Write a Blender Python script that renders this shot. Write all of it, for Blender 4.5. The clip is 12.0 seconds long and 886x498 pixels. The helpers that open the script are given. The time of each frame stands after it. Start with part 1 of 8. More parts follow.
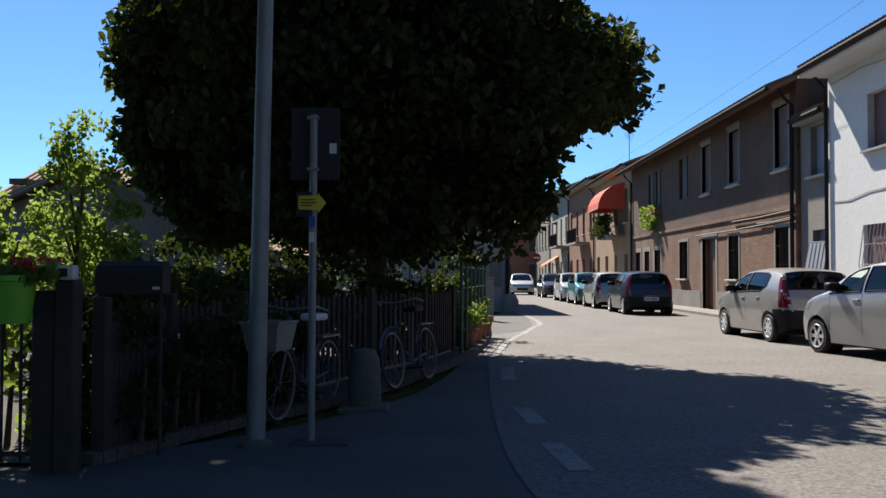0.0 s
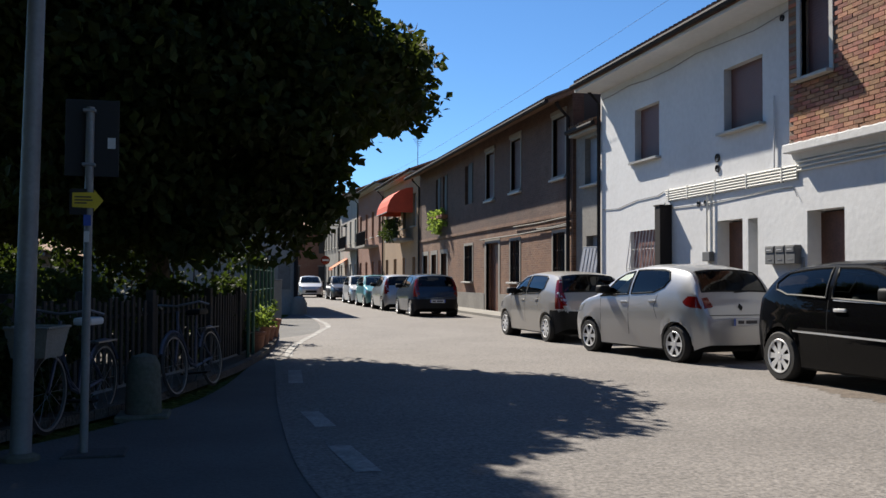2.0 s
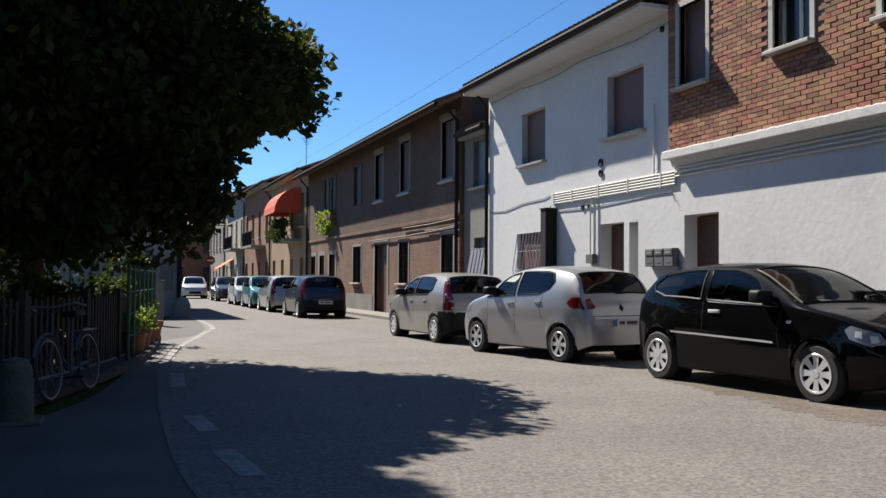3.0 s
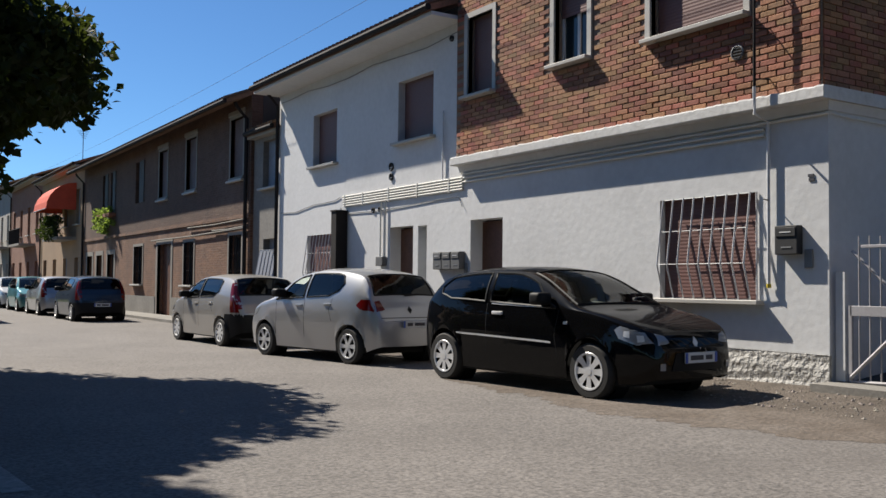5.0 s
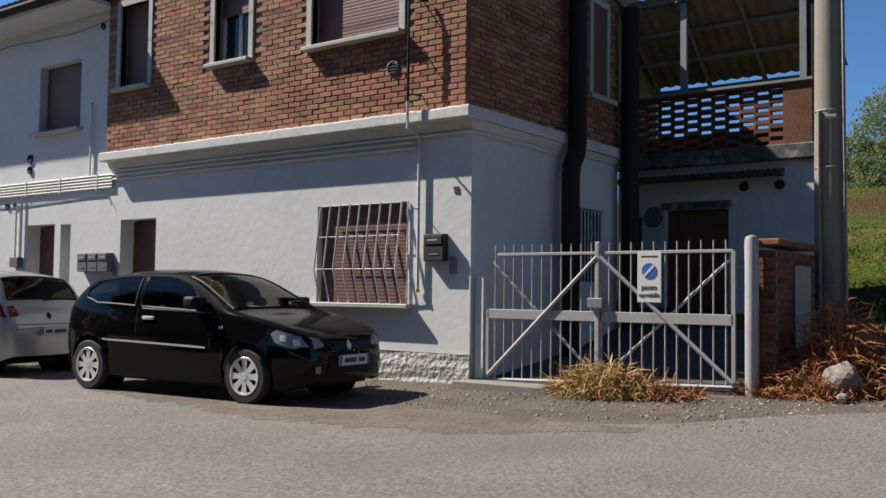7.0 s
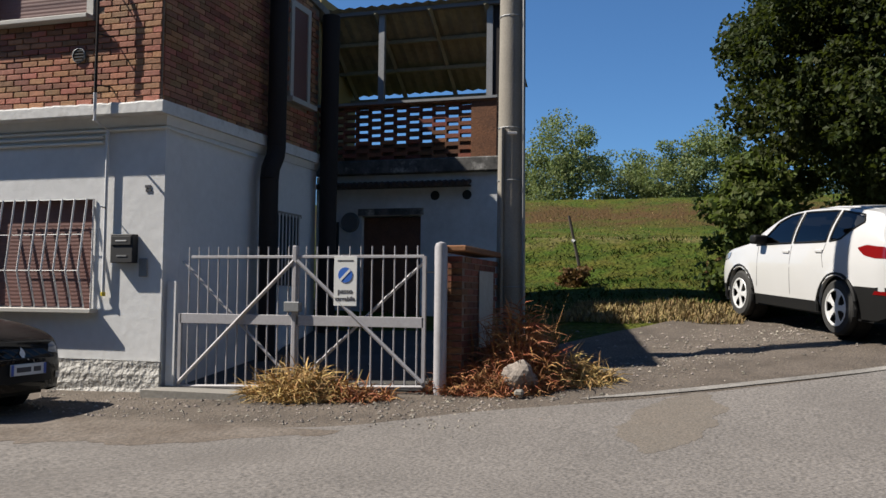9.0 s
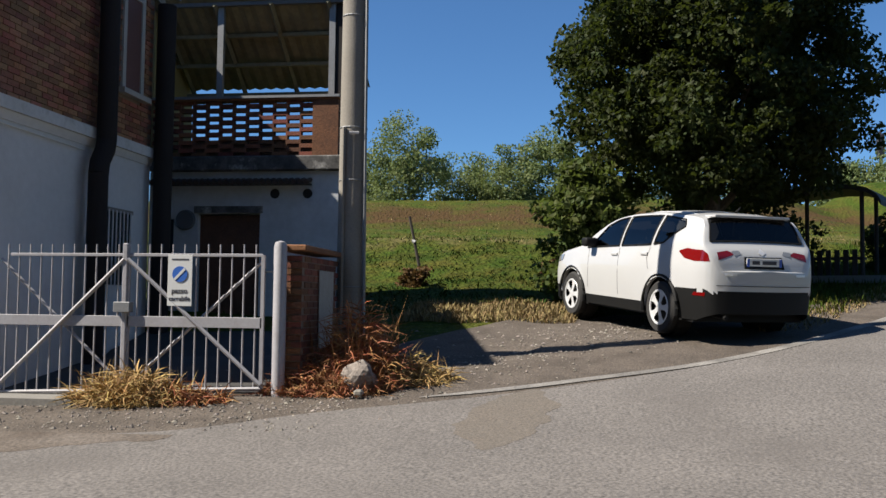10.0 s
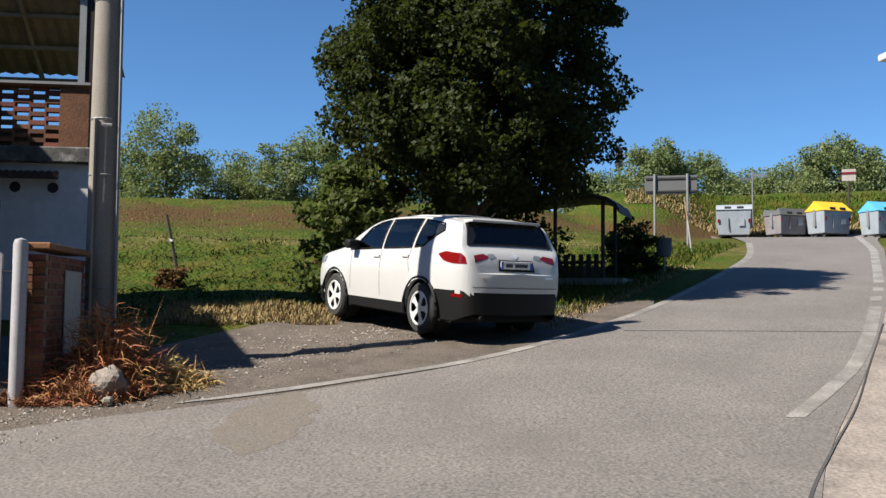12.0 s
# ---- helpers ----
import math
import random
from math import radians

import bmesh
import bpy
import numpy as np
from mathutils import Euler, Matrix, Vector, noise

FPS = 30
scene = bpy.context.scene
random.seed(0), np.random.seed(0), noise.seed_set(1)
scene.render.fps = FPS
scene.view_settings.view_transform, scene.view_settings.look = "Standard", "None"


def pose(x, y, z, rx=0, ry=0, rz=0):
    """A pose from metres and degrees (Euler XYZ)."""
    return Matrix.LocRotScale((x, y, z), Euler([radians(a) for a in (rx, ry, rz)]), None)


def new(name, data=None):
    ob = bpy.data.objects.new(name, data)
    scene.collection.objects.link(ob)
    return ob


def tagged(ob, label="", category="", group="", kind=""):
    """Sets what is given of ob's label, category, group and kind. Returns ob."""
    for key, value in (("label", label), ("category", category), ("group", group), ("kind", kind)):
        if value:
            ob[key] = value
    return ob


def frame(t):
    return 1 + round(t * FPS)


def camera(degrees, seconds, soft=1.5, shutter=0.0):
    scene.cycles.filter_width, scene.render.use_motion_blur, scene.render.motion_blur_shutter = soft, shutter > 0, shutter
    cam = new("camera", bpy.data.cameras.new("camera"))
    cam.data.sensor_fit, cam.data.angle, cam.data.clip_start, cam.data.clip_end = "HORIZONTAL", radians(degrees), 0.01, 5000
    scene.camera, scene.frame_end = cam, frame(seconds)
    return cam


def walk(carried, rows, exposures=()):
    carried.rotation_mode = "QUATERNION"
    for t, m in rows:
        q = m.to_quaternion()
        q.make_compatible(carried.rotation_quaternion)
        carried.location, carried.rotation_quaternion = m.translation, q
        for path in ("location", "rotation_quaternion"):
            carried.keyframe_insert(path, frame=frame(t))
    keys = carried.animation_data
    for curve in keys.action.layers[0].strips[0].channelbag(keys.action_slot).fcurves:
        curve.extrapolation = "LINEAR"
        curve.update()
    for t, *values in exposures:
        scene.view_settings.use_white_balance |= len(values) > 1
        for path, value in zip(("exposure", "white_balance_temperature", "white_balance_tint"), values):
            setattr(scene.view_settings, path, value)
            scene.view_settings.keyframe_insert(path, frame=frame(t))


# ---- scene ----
cam = camera(50.9, 12.0, soft=1.5)
EYE = 1.3
ROWS = [
    (0.0, -0.18, 1.66, 0.10), (0.5, -2.75, 1.71, 0.12), (1.0, -6.08, 1.74, 0.16), (1.5, -9.85, 1.83, 0.20),
    (2.0, -13.11, 1.85, 0.24), (2.5, -16.32, 1.89, 0.34), (3.0, -19.96, 1.96, 0.38), (5.0, -32.83, 2.20, 0.57),
    (5.5, -36.49, 2.35, 0.62), (6.0, -43.73, 2.44, 0.69), (6.5, -48.99, 2.57, 0.80), (7.0, -53.68, 2.69, 0.72),
    (7.5, -58.34, 2.92, 0.85), (9.5, -76.97, 3.17, 0.64), (10.0, -81.95, 3.26, 0.67), (10.5, -86.50, 3.36, 0.58),
    (11.0, -89.77, 3.42, 0.54), (11.5, -93.50, 3.46, 0.54), (12.0, -96.47, 3.50, 0.51),
]
walk(cam, [(t, pose(0, 0, EYE, 90 + pitch, -roll, yaw)) for t, yaw, pitch, roll in ROWS],
     exposures=[(0.0, 1.2), (3.0, 1.08), (5.5, 0.88), (7.5, 0.9), (9.5, 0.98), (12.0, 1.2)])

# ---- light ----
LIGHT = Vector((0.325, -0.946, -1.04)).normalized()
SUN_EL = math.asin(-LIGHT.z)
sun_data = bpy.data.lights.new("sun", "SUN")
sun_data.energy, sun_data.angle, sun_data.color = 5.0, radians(0.53), (1.0, 0.93, 0.82)
sun = new("sun", sun_data)
sun.rotation_euler = LIGHT.to_track_quat("-Z", "Y").to_euler()
sun.location = (-10, 30, 40)
world = bpy.data.worlds.new("sky")
scene.world = world
world.use_nodes = True
_wn = world.node_tree.nodes
_sky = _wn.new("ShaderNodeTexSky")
_sky.sky_type, _sky.sun_disc = "NISHITA", False
_sky.sun_elevation, _sky.sun_rotation = SUN_EL, math.atan2(-LIGHT.x, -LIGHT.y)
_sky.altitude, _sky.air_density, _sky.dust_density, _sky.ozone_density = 1200, 0.95, 0.3, 2.8
_bg = _wn["Background"]
_tint = _wn.new("ShaderNodeMix")
_tint.data_type, _tint.blend_type = "RGBA", "MULTIPLY"
_tint.inputs[0].default_value, _tint.inputs[7].default_value = 1.0, (0.66, 0.99, 1.26, 1)
world.node_tree.links.new(_sky.outputs[0], _tint.inputs[6])
world.node_tree.links.new(_tint.outputs[2], _bg.inputs[0])
_bg.inputs[1].default_value = 0.05


# ---- materials ----
def mat(name, color, rough=0.8, metal=0.0, var=0.25, scale=6.0, grain=60.0, bump=0.15, color2=None, spec=0.5,
        coat=0.0, bigvar=None, pieces=0.0, island=False, stain=None, trans=0.0, bump_dist=0.01):
    """A surface with variation at two scales, fine relief, and a tone of its own for each piece."""
    m = bpy.data.materials.new(name)
    m.use_nodes = True
    nt, nodes, link = m.node_tree, m.node_tree.nodes, m.node_tree.links.new
    b = nodes["Principled BSDF"]
    b.inputs["Roughness"].default_value, b.inputs["Metallic"].default_value = rough, metal
    b.inputs["Specular IOR Level"].default_value = spec
    b.inputs["Coat Weight"].default_value, b.inputs["Coat Roughness"].default_value = coat, 0.04
    co = nodes.new("ShaderNodeNewGeometry").outputs["Position"]
    big, fine = nodes.new("ShaderNodeTexNoise"), nodes.new("ShaderNodeTexNoise")
    big.inputs["Scale"].default_value, big.inputs["Detail"].default_value = 1.0 / scale * 6, 6
    fine.inputs["Scale"].default_value, fine.inputs["Detail"].default_value = grain, 4
    link(co, big.inputs["Vector"]), link(co, fine.inputs["Vector"])
    mixer = nodes.new("ShaderNodeMix")
    mixer.data_type = "RGBA"
    c = Vector(color)
    c2 = Vector(color2) if color2 else c * (1 - (var if bigvar is None else bigvar))
    mixer.inputs[6].default_value, mixer.inputs[7].default_value = (*c, 1), (*c2, 1)
    ramp = nodes.new("ShaderNodeMapRange")
    ramp.inputs[1].default_value, ramp.inputs[2].default_value = 0.35, 0.68
    link(big.outputs[0], ramp.inputs[0])
    link(ramp.outputs[0], mixer.inputs[0])
    hsv = nodes.new("ShaderNodeHueSaturation")
    link(mixer.outputs[2], hsv.inputs["Color"])
    val = nodes.new("ShaderNodeMapRange")
    val.inputs[1].default_value, val.inputs[2].default_value = 0.25, 0.75
    val.inputs[3].default_value, val.inputs[4].default_value = 1 - var * 0.7, 1 + var * 0.7
    link(fine.outputs[0], val.inputs[0])
    out = val.outputs[0]
    if pieces:
        info = nodes.new("ShaderNodeNewGeometry" if island else "ShaderNodeObjectInfo")
        pr = nodes.new("ShaderNodeMapRange")
        pr.inputs[3].default_value, pr.inputs[4].default_value = 1 - pieces, 1 + pieces
        link(info.outputs["Random Per Island" if island else "Random"], pr.inputs[0])
        mul = nodes.new("ShaderNodeMath")
        mul.operation = "MULTIPLY"
        link(out, mul.inputs[0]), link(pr.outputs[0], mul.inputs[1])
        out = mul.outputs[0]
        hue = nodes.new("ShaderNodeMapRange")
        hue.inputs[3].default_value, hue.inputs[4].default_value = 0.5 - pieces * 0.06, 0.5 + pieces * 0.06
        wob = nodes.new("ShaderNodeMath")
        wob.operation = "FRACT"
        tim = nodes.new("ShaderNodeMath")
        tim.operation = "MULTIPLY"
        tim.inputs[1].default_value = 17.3
        link(info.outputs["Random Per Island" if island else "Random"], tim.inputs[0])
        link(tim.outputs[0], wob.inputs[0]), link(wob.outputs[0], hue.inputs[0])
        link(hue.outputs[0], hsv.inputs["Hue"])
    link(out, hsv.inputs["Value"])
    last = hsv.outputs[0]
    if stain:
        sc, amount, tone = stain
        sn = nodes.new("ShaderNodeTexNoise")
        sn.inputs["Scale"].default_value, sn.inputs["Detail"].default_value, sn.inputs["Roughness"].default_value = sc, 8, 0.7
        link(co, sn.inputs["Vector"])
        sr = nodes.new("ShaderNodeMapRange")
        sr.inputs[1].default_value, sr.inputs[2].default_value, sr.inputs[4].default_value = 0.52, 0.7, amount
        link(sn.outputs[0], sr.inputs[0])
        sm = nodes.new("ShaderNodeMix")
        sm.data_type = "RGBA"
        link(sr.outputs[0], sm.inputs[0]), link(last, sm.inputs[6])
        sm.inputs[7].default_value = (*tone, 1)
        last = sm.outputs[2]
    link(last, b.inputs["Base Color"])
    if bump:
        bp = nodes.new("ShaderNodeBump")
        bp.inputs["Strength"].default_value, bp.inputs["Distance"].default_value = bump, bump_dist
        link(fine.outputs[0], bp.inputs["Height"])
        link(bp.outputs[0], b.inputs["Normal"])
    if trans:
        b.inputs["Transmission Weight"].default_value = trans
    return m


def brick_mat(name, c1, c2, mortar, width=0.25, height=0.075, worn=0.6):
    """Old brickwork far off, worn by plaster and soot."""
    m = mat(name, c1, 0.9, var=0.45, scale=5, grain=16, bump=0.8, bump_dist=0.02, color2=c2, stain=(0.45, 0.85, tuple(v * 1.5 for v in mortar)))
    nodes, link = m.node_tree.nodes, m.node_tree.links.new
    b = nodes["Principled BSDF"]
    src = b.inputs["Base Color"].links[0].from_socket
    co = nodes.new("ShaderNodeNewGeometry")
    sep, com = nodes.new("ShaderNodeSeparateXYZ"), nodes.new("ShaderNodeCombineXYZ")
    add = nodes.new("ShaderNodeMath")
    link(co.outputs["Position"], sep.inputs[0])
    link(sep.outputs[0], add.inputs[0]), link(sep.outputs[1], add.inputs[1])
    link(add.outputs[0], com.inputs[0]), link(sep.outputs[2], com.inputs[1])
    br = nodes.new("ShaderNodeTexBrick")
    br.inputs["Scale"].default_value = 1.0
    br.inputs["Brick Width"].default_value, br.inputs["Row Height"].default_value = width, height
    br.inputs["Mortar Size"].default_value = 0.009
    br.inputs["Color1"].default_value, br.inputs["Color2"].default_value, br.inputs["Mortar"].default_value = (*c1, 1), (*c2, 1), (*mortar, 1)
    link(com.outputs[0], br.inputs["Vector"])
    mx = nodes.new("ShaderNodeMix")
    mx.data_type = "RGBA"
    mx.inputs[0].default_value = worn
    link(src, mx.inputs[6]), link(br.outputs[0], mx.inputs[7])
    link(mx.outputs[2], b.inputs["Base Color"])
    return m


def glass_mat(name, tint=(0.02, 0.03, 0.035), rough=0.03):
    m = mat(name, tint, rough, var=0.1, bump=0, spec=0.45)
    return m


def leaf_mat(name, c1, c2, c3, through_=0.35):
    m = mat(name, c1, 0.62, var=0.35, scale=8, grain=5, bump=0, color2=c2, pieces=0.35, island=True, spec=0.14)
    nodes, link = m.node_tree.nodes, m.node_tree.links.new
    b = nodes["Principled BSDF"]
    tr = nodes.new("ShaderNodeBsdfTranslucent")
    tr.inputs[0].default_value = (*c3, 1)
    ad = nodes.new("ShaderNodeMixShader")
    ad.inputs[0].default_value = through_
    link(b.outputs[0], ad.inputs[1]), link(tr.outputs[0], ad.inputs[2])
    link(ad.outputs[0], nodes["Material Output"].inputs[0])
    return m


M = {}
M["asphalt"] = mat("asphalt", (0.132, 0.119, 0.109), 0.9, var=0.85, bigvar=0.18, scale=9, grain=34, bump=0.9, stain=(0.35, 0.7, (0.094, 0.083, 0.075)))
M["shoulder"] = mat("gravelly_asphalt", (0.0949, 0.0762, 0.0606), 0.95, var=0.8, scale=3, grain=36, bump=1.0, bump_dist=0.02, color2=(0.067, 0.0522, 0.0402), stain=(1.1, 0.9, (0.0438, 0.0339, 0.0254)))
M["pavement"] = mat("concrete_paving", (0.204, 0.191, 0.171), 0.9, var=0.25, scale=7, grain=30, bump=0.4, stain=(1.2, 0.5, (0.136, 0.123, 0.102)))
M["line"] = mat("worn_road_paint", (0.245, 0.234, 0.218), 0.8, var=0.5, scale=4, grain=30, bump=0.3, stain=(1.6, 0.95, (0.123, 0.116, 0.106)))
M["faint_line"] = mat("rubbed_off_road_paint", (0.218, 0.204, 0.187), 0.85, var=0.5, scale=4, grain=30, bump=0.3, stain=(1.9, 0.95, (0.129, 0.116, 0.102)))
M["old_shutter"] = mat("faded_mauve_brown_shutter", (0.136, 0.102, 0.0983), 0.8, var=0.2, scale=2, grain=20, bump=0.2)
M["dark_asphalt"] = mat("old_dark_asphalt", (0.055, 0.052, 0.05), 0.9, var=0.4, scale=10, grain=38, bump=0.7, stain=(0.8, 0.6, (0.04, 0.037, 0.034)))
# forecourt asphalt darker than its own tone: the tree's shade is in the colour
M["forecourt"] = mat("shade_dark_forecourt_asphalt", (0.0798, 0.0756, 0.0722), 0.9, var=0.4, scale=10, grain=38, bump=0.7, stain=(0.8, 0.6, (0.0588, 0.0538, 0.0504)))
M["dust"] = mat("brown_dust_on_asphalt", (0.112, 0.094, 0.077), 0.95, var=0.6, scale=2, grain=40, bump=0.6, color2=(0.108, 0.0929, 0.0773))
M["pale_shoulder"] = mat("pale_gravel_shoulder", (0.231, 0.197, 0.171), 0.95, var=0.5, scale=4, grain=26, bump=0.8, bump_dist=0.02, stain=(1.2, 0.5, (0.163, 0.136, 0.116)))
M["gravel"] = mat("loose_gravel", (0.202, 0.176, 0.151), 0.95, var=0.3, bump=0, pieces=0.5, island=True)
M["drysoil"] = mat("dark_garden_soil", (0.05, 0.042, 0.033), 0.95, var=0.4, scale=4, grain=20, bump=0.8)
M["dirt"] = mat("dirty_asphalt", (0.0816, 0.0626, 0.0476), 0.95, var=0.6, scale=4, grain=22, bump=1.0, bump_dist=0.02, color2=(0.123, 0.102, 0.0848), stain=(0.9, 0.95, (0.0579, 0.0422, 0.0307)))
M["grass"] = mat("grass_ground", (0.043, 0.07, 0.009), 0.95, var=0.6, scale=5, grain=9, bump=1.0, bump_dist=0.15, color2=(0.075, 0.072, 0.014), spec=0.08, stain=(0.7, 0.75, (0.02, 0.038, 0.006)))


def zoned(m, low, high, tone, soft=0.25):
    """A band of cut, dried-out growth between two heights of the slope."""
    nodes, link = m.node_tree.nodes, m.node_tree.links.new
    b = nodes["Principled BSDF"]
    src = b.inputs["Base Color"].links[0].from_socket
    sep, nz = nodes.new("ShaderNodeSeparateXYZ"), nodes.new("ShaderNodeTexNoise")
    geo = nodes.new("ShaderNodeNewGeometry")
    nz.inputs["Scale"].default_value, nz.inputs["Detail"].default_value = 0.9, 6
    link(geo.outputs["Position"], sep.inputs[0]), link(geo.outputs["Position"], nz.inputs["Vector"])
    add = nodes.new("ShaderNodeMath")
    add.operation = "MULTIPLY_ADD"
    add.inputs[1].default_value = 2.2
    link(nz.outputs[0], add.inputs[0]), link(sep.outputs[2], add.inputs[2])
    up_, down_ = nodes.new("ShaderNodeMapRange"), nodes.new("ShaderNodeMapRange")
    for r_, a0, a1 in ((up_, low + 1.1 - soft, low + 1.1 + soft), (down_, high + 1.1 + soft, high + 1.1 - soft)):
        r_.inputs[1].default_value, r_.inputs[2].default_value = a0, a1
        link(add.outputs[0], r_.inputs[0])
    mul = nodes.new("ShaderNodeMath")
    mul.operation = "MULTIPLY"
    link(up_.outputs[0], mul.inputs[0]), link(down_.outputs[0], mul.inputs[1])
    mx = nodes.new("ShaderNodeMix")
    mx.data_type = "RGBA"
    mx.inputs[7].default_value = (*tone, 1)
    link(mul.outputs[0], mx.inputs[0]), link(src, mx.inputs[6]), link(mx.outputs[2], b.inputs["Base Color"])


zoned(M["grass"], 4.2, 5.25, (0.07, 0.043, 0.018), 0.35)
zoned(M["grass"], 3.05, 3.4, (0.11, 0.095, 0.035), 0.15)
M["white"] = mat("white_plaster", (0.59, 0.59, 0.59), 0.9, var=0.07, scale=9, grain=9, bump=0.45, bump_dist=0.01, stain=(0.9, 0.3, (0.44, 0.44, 0.435)))
M["band"] = mat("flaking_white_band", (0.583, 0.575, 0.559), 0.9, var=0.1, scale=3, grain=14, bump=0.6, stain=(2.2, 0.8, (0.324, 0.308, 0.283)))
M["rough"] = mat("rough_cast_plinth", (0.449, 0.435, 0.408), 0.95, var=0.2, scale=3, grain=14, bump=1.0, bump_dist=0.06)
M["brick"] = mat("facing_brick", (0.259, 0.102, 0.0544), 0.85, var=0.3, scale=4, grain=30, bump=0.5, color2=(0.272, 0.136, 0.0783), pieces=0.36)
M["brick_joined"] = mat("facing_brick_rows", (0.259, 0.102, 0.0544), 0.85, var=0.3, scale=4, grain=30, bump=0.5, color2=(0.272, 0.136, 0.0783), pieces=0.36, island=True)
# darker copy of the facing brick, toned for the shaded terrace and pier
M["shaded_brick"] = mat("shade_toned_brick", (0.163, 0.0579, 0.0307), 0.9, var=0.4, scale=3, grain=30, bump=0.5, color2=(0.109, 0.0408, 0.0239), pieces=0.35)
# grimy white plaster, greyed further for the shade under the terrace
M["dull_white"] = mat("grimy_shade_greyed_plaster", (0.52, 0.53, 0.545), 0.92, var=0.12, scale=4, grain=10, bump=0.4, stain=(0.9, 0.5, (0.36, 0.36, 0.36)))
M["mortar"] = mat("mortar", (0.204, 0.153, 0.116), 0.95, var=0.25, grain=40, bump=0.3)
M["brown"] = brick_mat("old_brown_brick", (0.105, 0.055, 0.036), (0.058, 0.028, 0.018), (0.1, 0.068, 0.05), worn=0.5)
M["brown_low"] = brick_mat("old_orange_brick", (0.19, 0.088, 0.045), (0.085, 0.038, 0.022), (0.2, 0.14, 0.1), worn=0.5)
M["redhouse"] = brick_mat("red_brick_far", (0.231, 0.102, 0.0612), (0.184, 0.0748, 0.0476), (0.204, 0.136, 0.102))
M["ochre"] = mat("ochre_plaster", (0.307, 0.204, 0.123), 0.9, var=0.2, scale=9)
M["greyplaster"] = mat("grey_plaster", (0.204, 0.191, 0.171), 0.92, var=0.22, scale=6, grain=12, bump=0.3, stain=(0.8, 0.6, (0.136, 0.123, 0.109)))
M["paleplaster"] = mat("pale_plaster", (0.34, 0.32, 0.286), 0.92, var=0.15, scale=8, grain=12, bump=0.3, stain=(0.6, 0.5, (0.245, 0.224, 0.204)))
M["stone"] = mat("pale_stone_trim", (0.231, 0.211, 0.184), 0.85, var=0.15, scale=4, grain=30, bump=0.3)
M["marble"] = mat("sill_stone", (0.408, 0.388, 0.354), 0.6, var=0.12, scale=3, grain=50, bump=0.15)
M["tile"] = mat("terracotta_tile", (0.231, 0.116, 0.068), 0.9, var=0.4, scale=3, grain=20, bump=0.3, pieces=0.3, stain=(2.0, 0.6, (0.136, 0.102, 0.0748)))
M["shutter"] = mat("brown_roller_shutter", (0.136, 0.0612, 0.051), 0.6, var=0.12, scale=3, grain=30, bump=0.1)
M["bluegrey"] = mat("grey_blue_shutter", (0.204, 0.224, 0.259), 0.7, var=0.15, scale=2, grain=20, bump=0.2)
M["darkshutter"] = mat("dark_shutter", (0.045, 0.04, 0.035), 0.7, var=0.3)
M["whitepaint"] = mat("white_painted_metal", (0.583, 0.583, 0.591), 0.45, var=0.08, scale=3, grain=30, bump=0.1, stain=(3.0, 0.35, (0.365, 0.308, 0.267)))
M["woodoor"] = mat("brown_wood_door", (0.13, 0.055, 0.03), 0.6, var=0.35, scale=1.5, grain=25, bump=0.2)
M["darkpipe"] = mat("dark_brown_pipe", (0.022, 0.018, 0.017), 0.8, var=0.2, spec=0.25)
# dark colour stands in for the unlit inside faces of the house shells
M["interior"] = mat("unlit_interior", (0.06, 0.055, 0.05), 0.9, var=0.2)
M["window"] = glass_mat("window_glass")


def car_glass(name, tint):
    """Thin tinted glass: what lies behind shows through, with the gloss of its surface."""
    m = bpy.data.materials.new(name)
    m.use_nodes = True
    nodes, link = m.node_tree.nodes, m.node_tree.links.new
    nodes.remove(nodes["Principled BSDF"])
    clear, gloss, mixer, fres = nodes.new("ShaderNodeBsdfTransparent"), nodes.new("ShaderNodeBsdfGlossy"), nodes.new("ShaderNodeMixShader"), nodes.new("ShaderNodeFresnel")
    clear.inputs[0].default_value, gloss.inputs["Roughness"].default_value = (*tint, 1), 0.02
    fres.inputs["IOR"].default_value = 1.5
    link(fres.outputs[0], mixer.inputs[0]), link(clear.outputs[0], mixer.inputs[1]), link(gloss.outputs[0], mixer.inputs[2])
    link(mixer.outputs[0], nodes["Material Output"].inputs[0])
    return m


M["carglass"] = car_glass("car_glass", (0.55, 0.62, 0.58))
M["privacy"] = car_glass("dark_car_glass", (0.1, 0.105, 0.105))
M["black"] = mat("black_plastic", (0.01, 0.01, 0.01), 0.55, spec=0.15, var=0.15, grain=120, bump=0.1)
M["upholstery"] = mat("dark_grey_upholstery", (0.035, 0.035, 0.038), 0.9, var=0.25, scale=1, grain=80, bump=0.2)
M["rubber"] = mat("tyre_rubber", (0.022, 0.021, 0.02), 0.85, var=0.2, bump=0.2)
M["alloy"] = mat("alloy_wheel", (0.68, 0.68, 0.68), 0.4, metal=0.35, var=0.08, bump=0)
M["redlamp"] = mat("red_lamp_lens", (0.15, 0.004, 0.004), 0.15, var=0.1, bump=0, coat=0.5)
M["clearlamp"] = mat("clear_lamp_lens", (0.2, 0.21, 0.225), 0.12, var=0.1, bump=0, coat=0.8)
M["plate"] = mat("number_plate", (0.567, 0.567, 0.551), 0.5, var=0.05, bump=0)
M["plateblue"] = mat("plate_blue", (0.03, 0.08, 0.35), 0.5, var=0.05, bump=0)
M["ink"] = mat("dark_lettering", (0.03, 0.03, 0.04), 0.6, var=0.1, bump=0)
M["galv"] = mat("galvanised_steel", (0.22, 0.225, 0.23), 0.6, metal=0.4, var=0.15, scale=2, grain=30, bump=0.1)
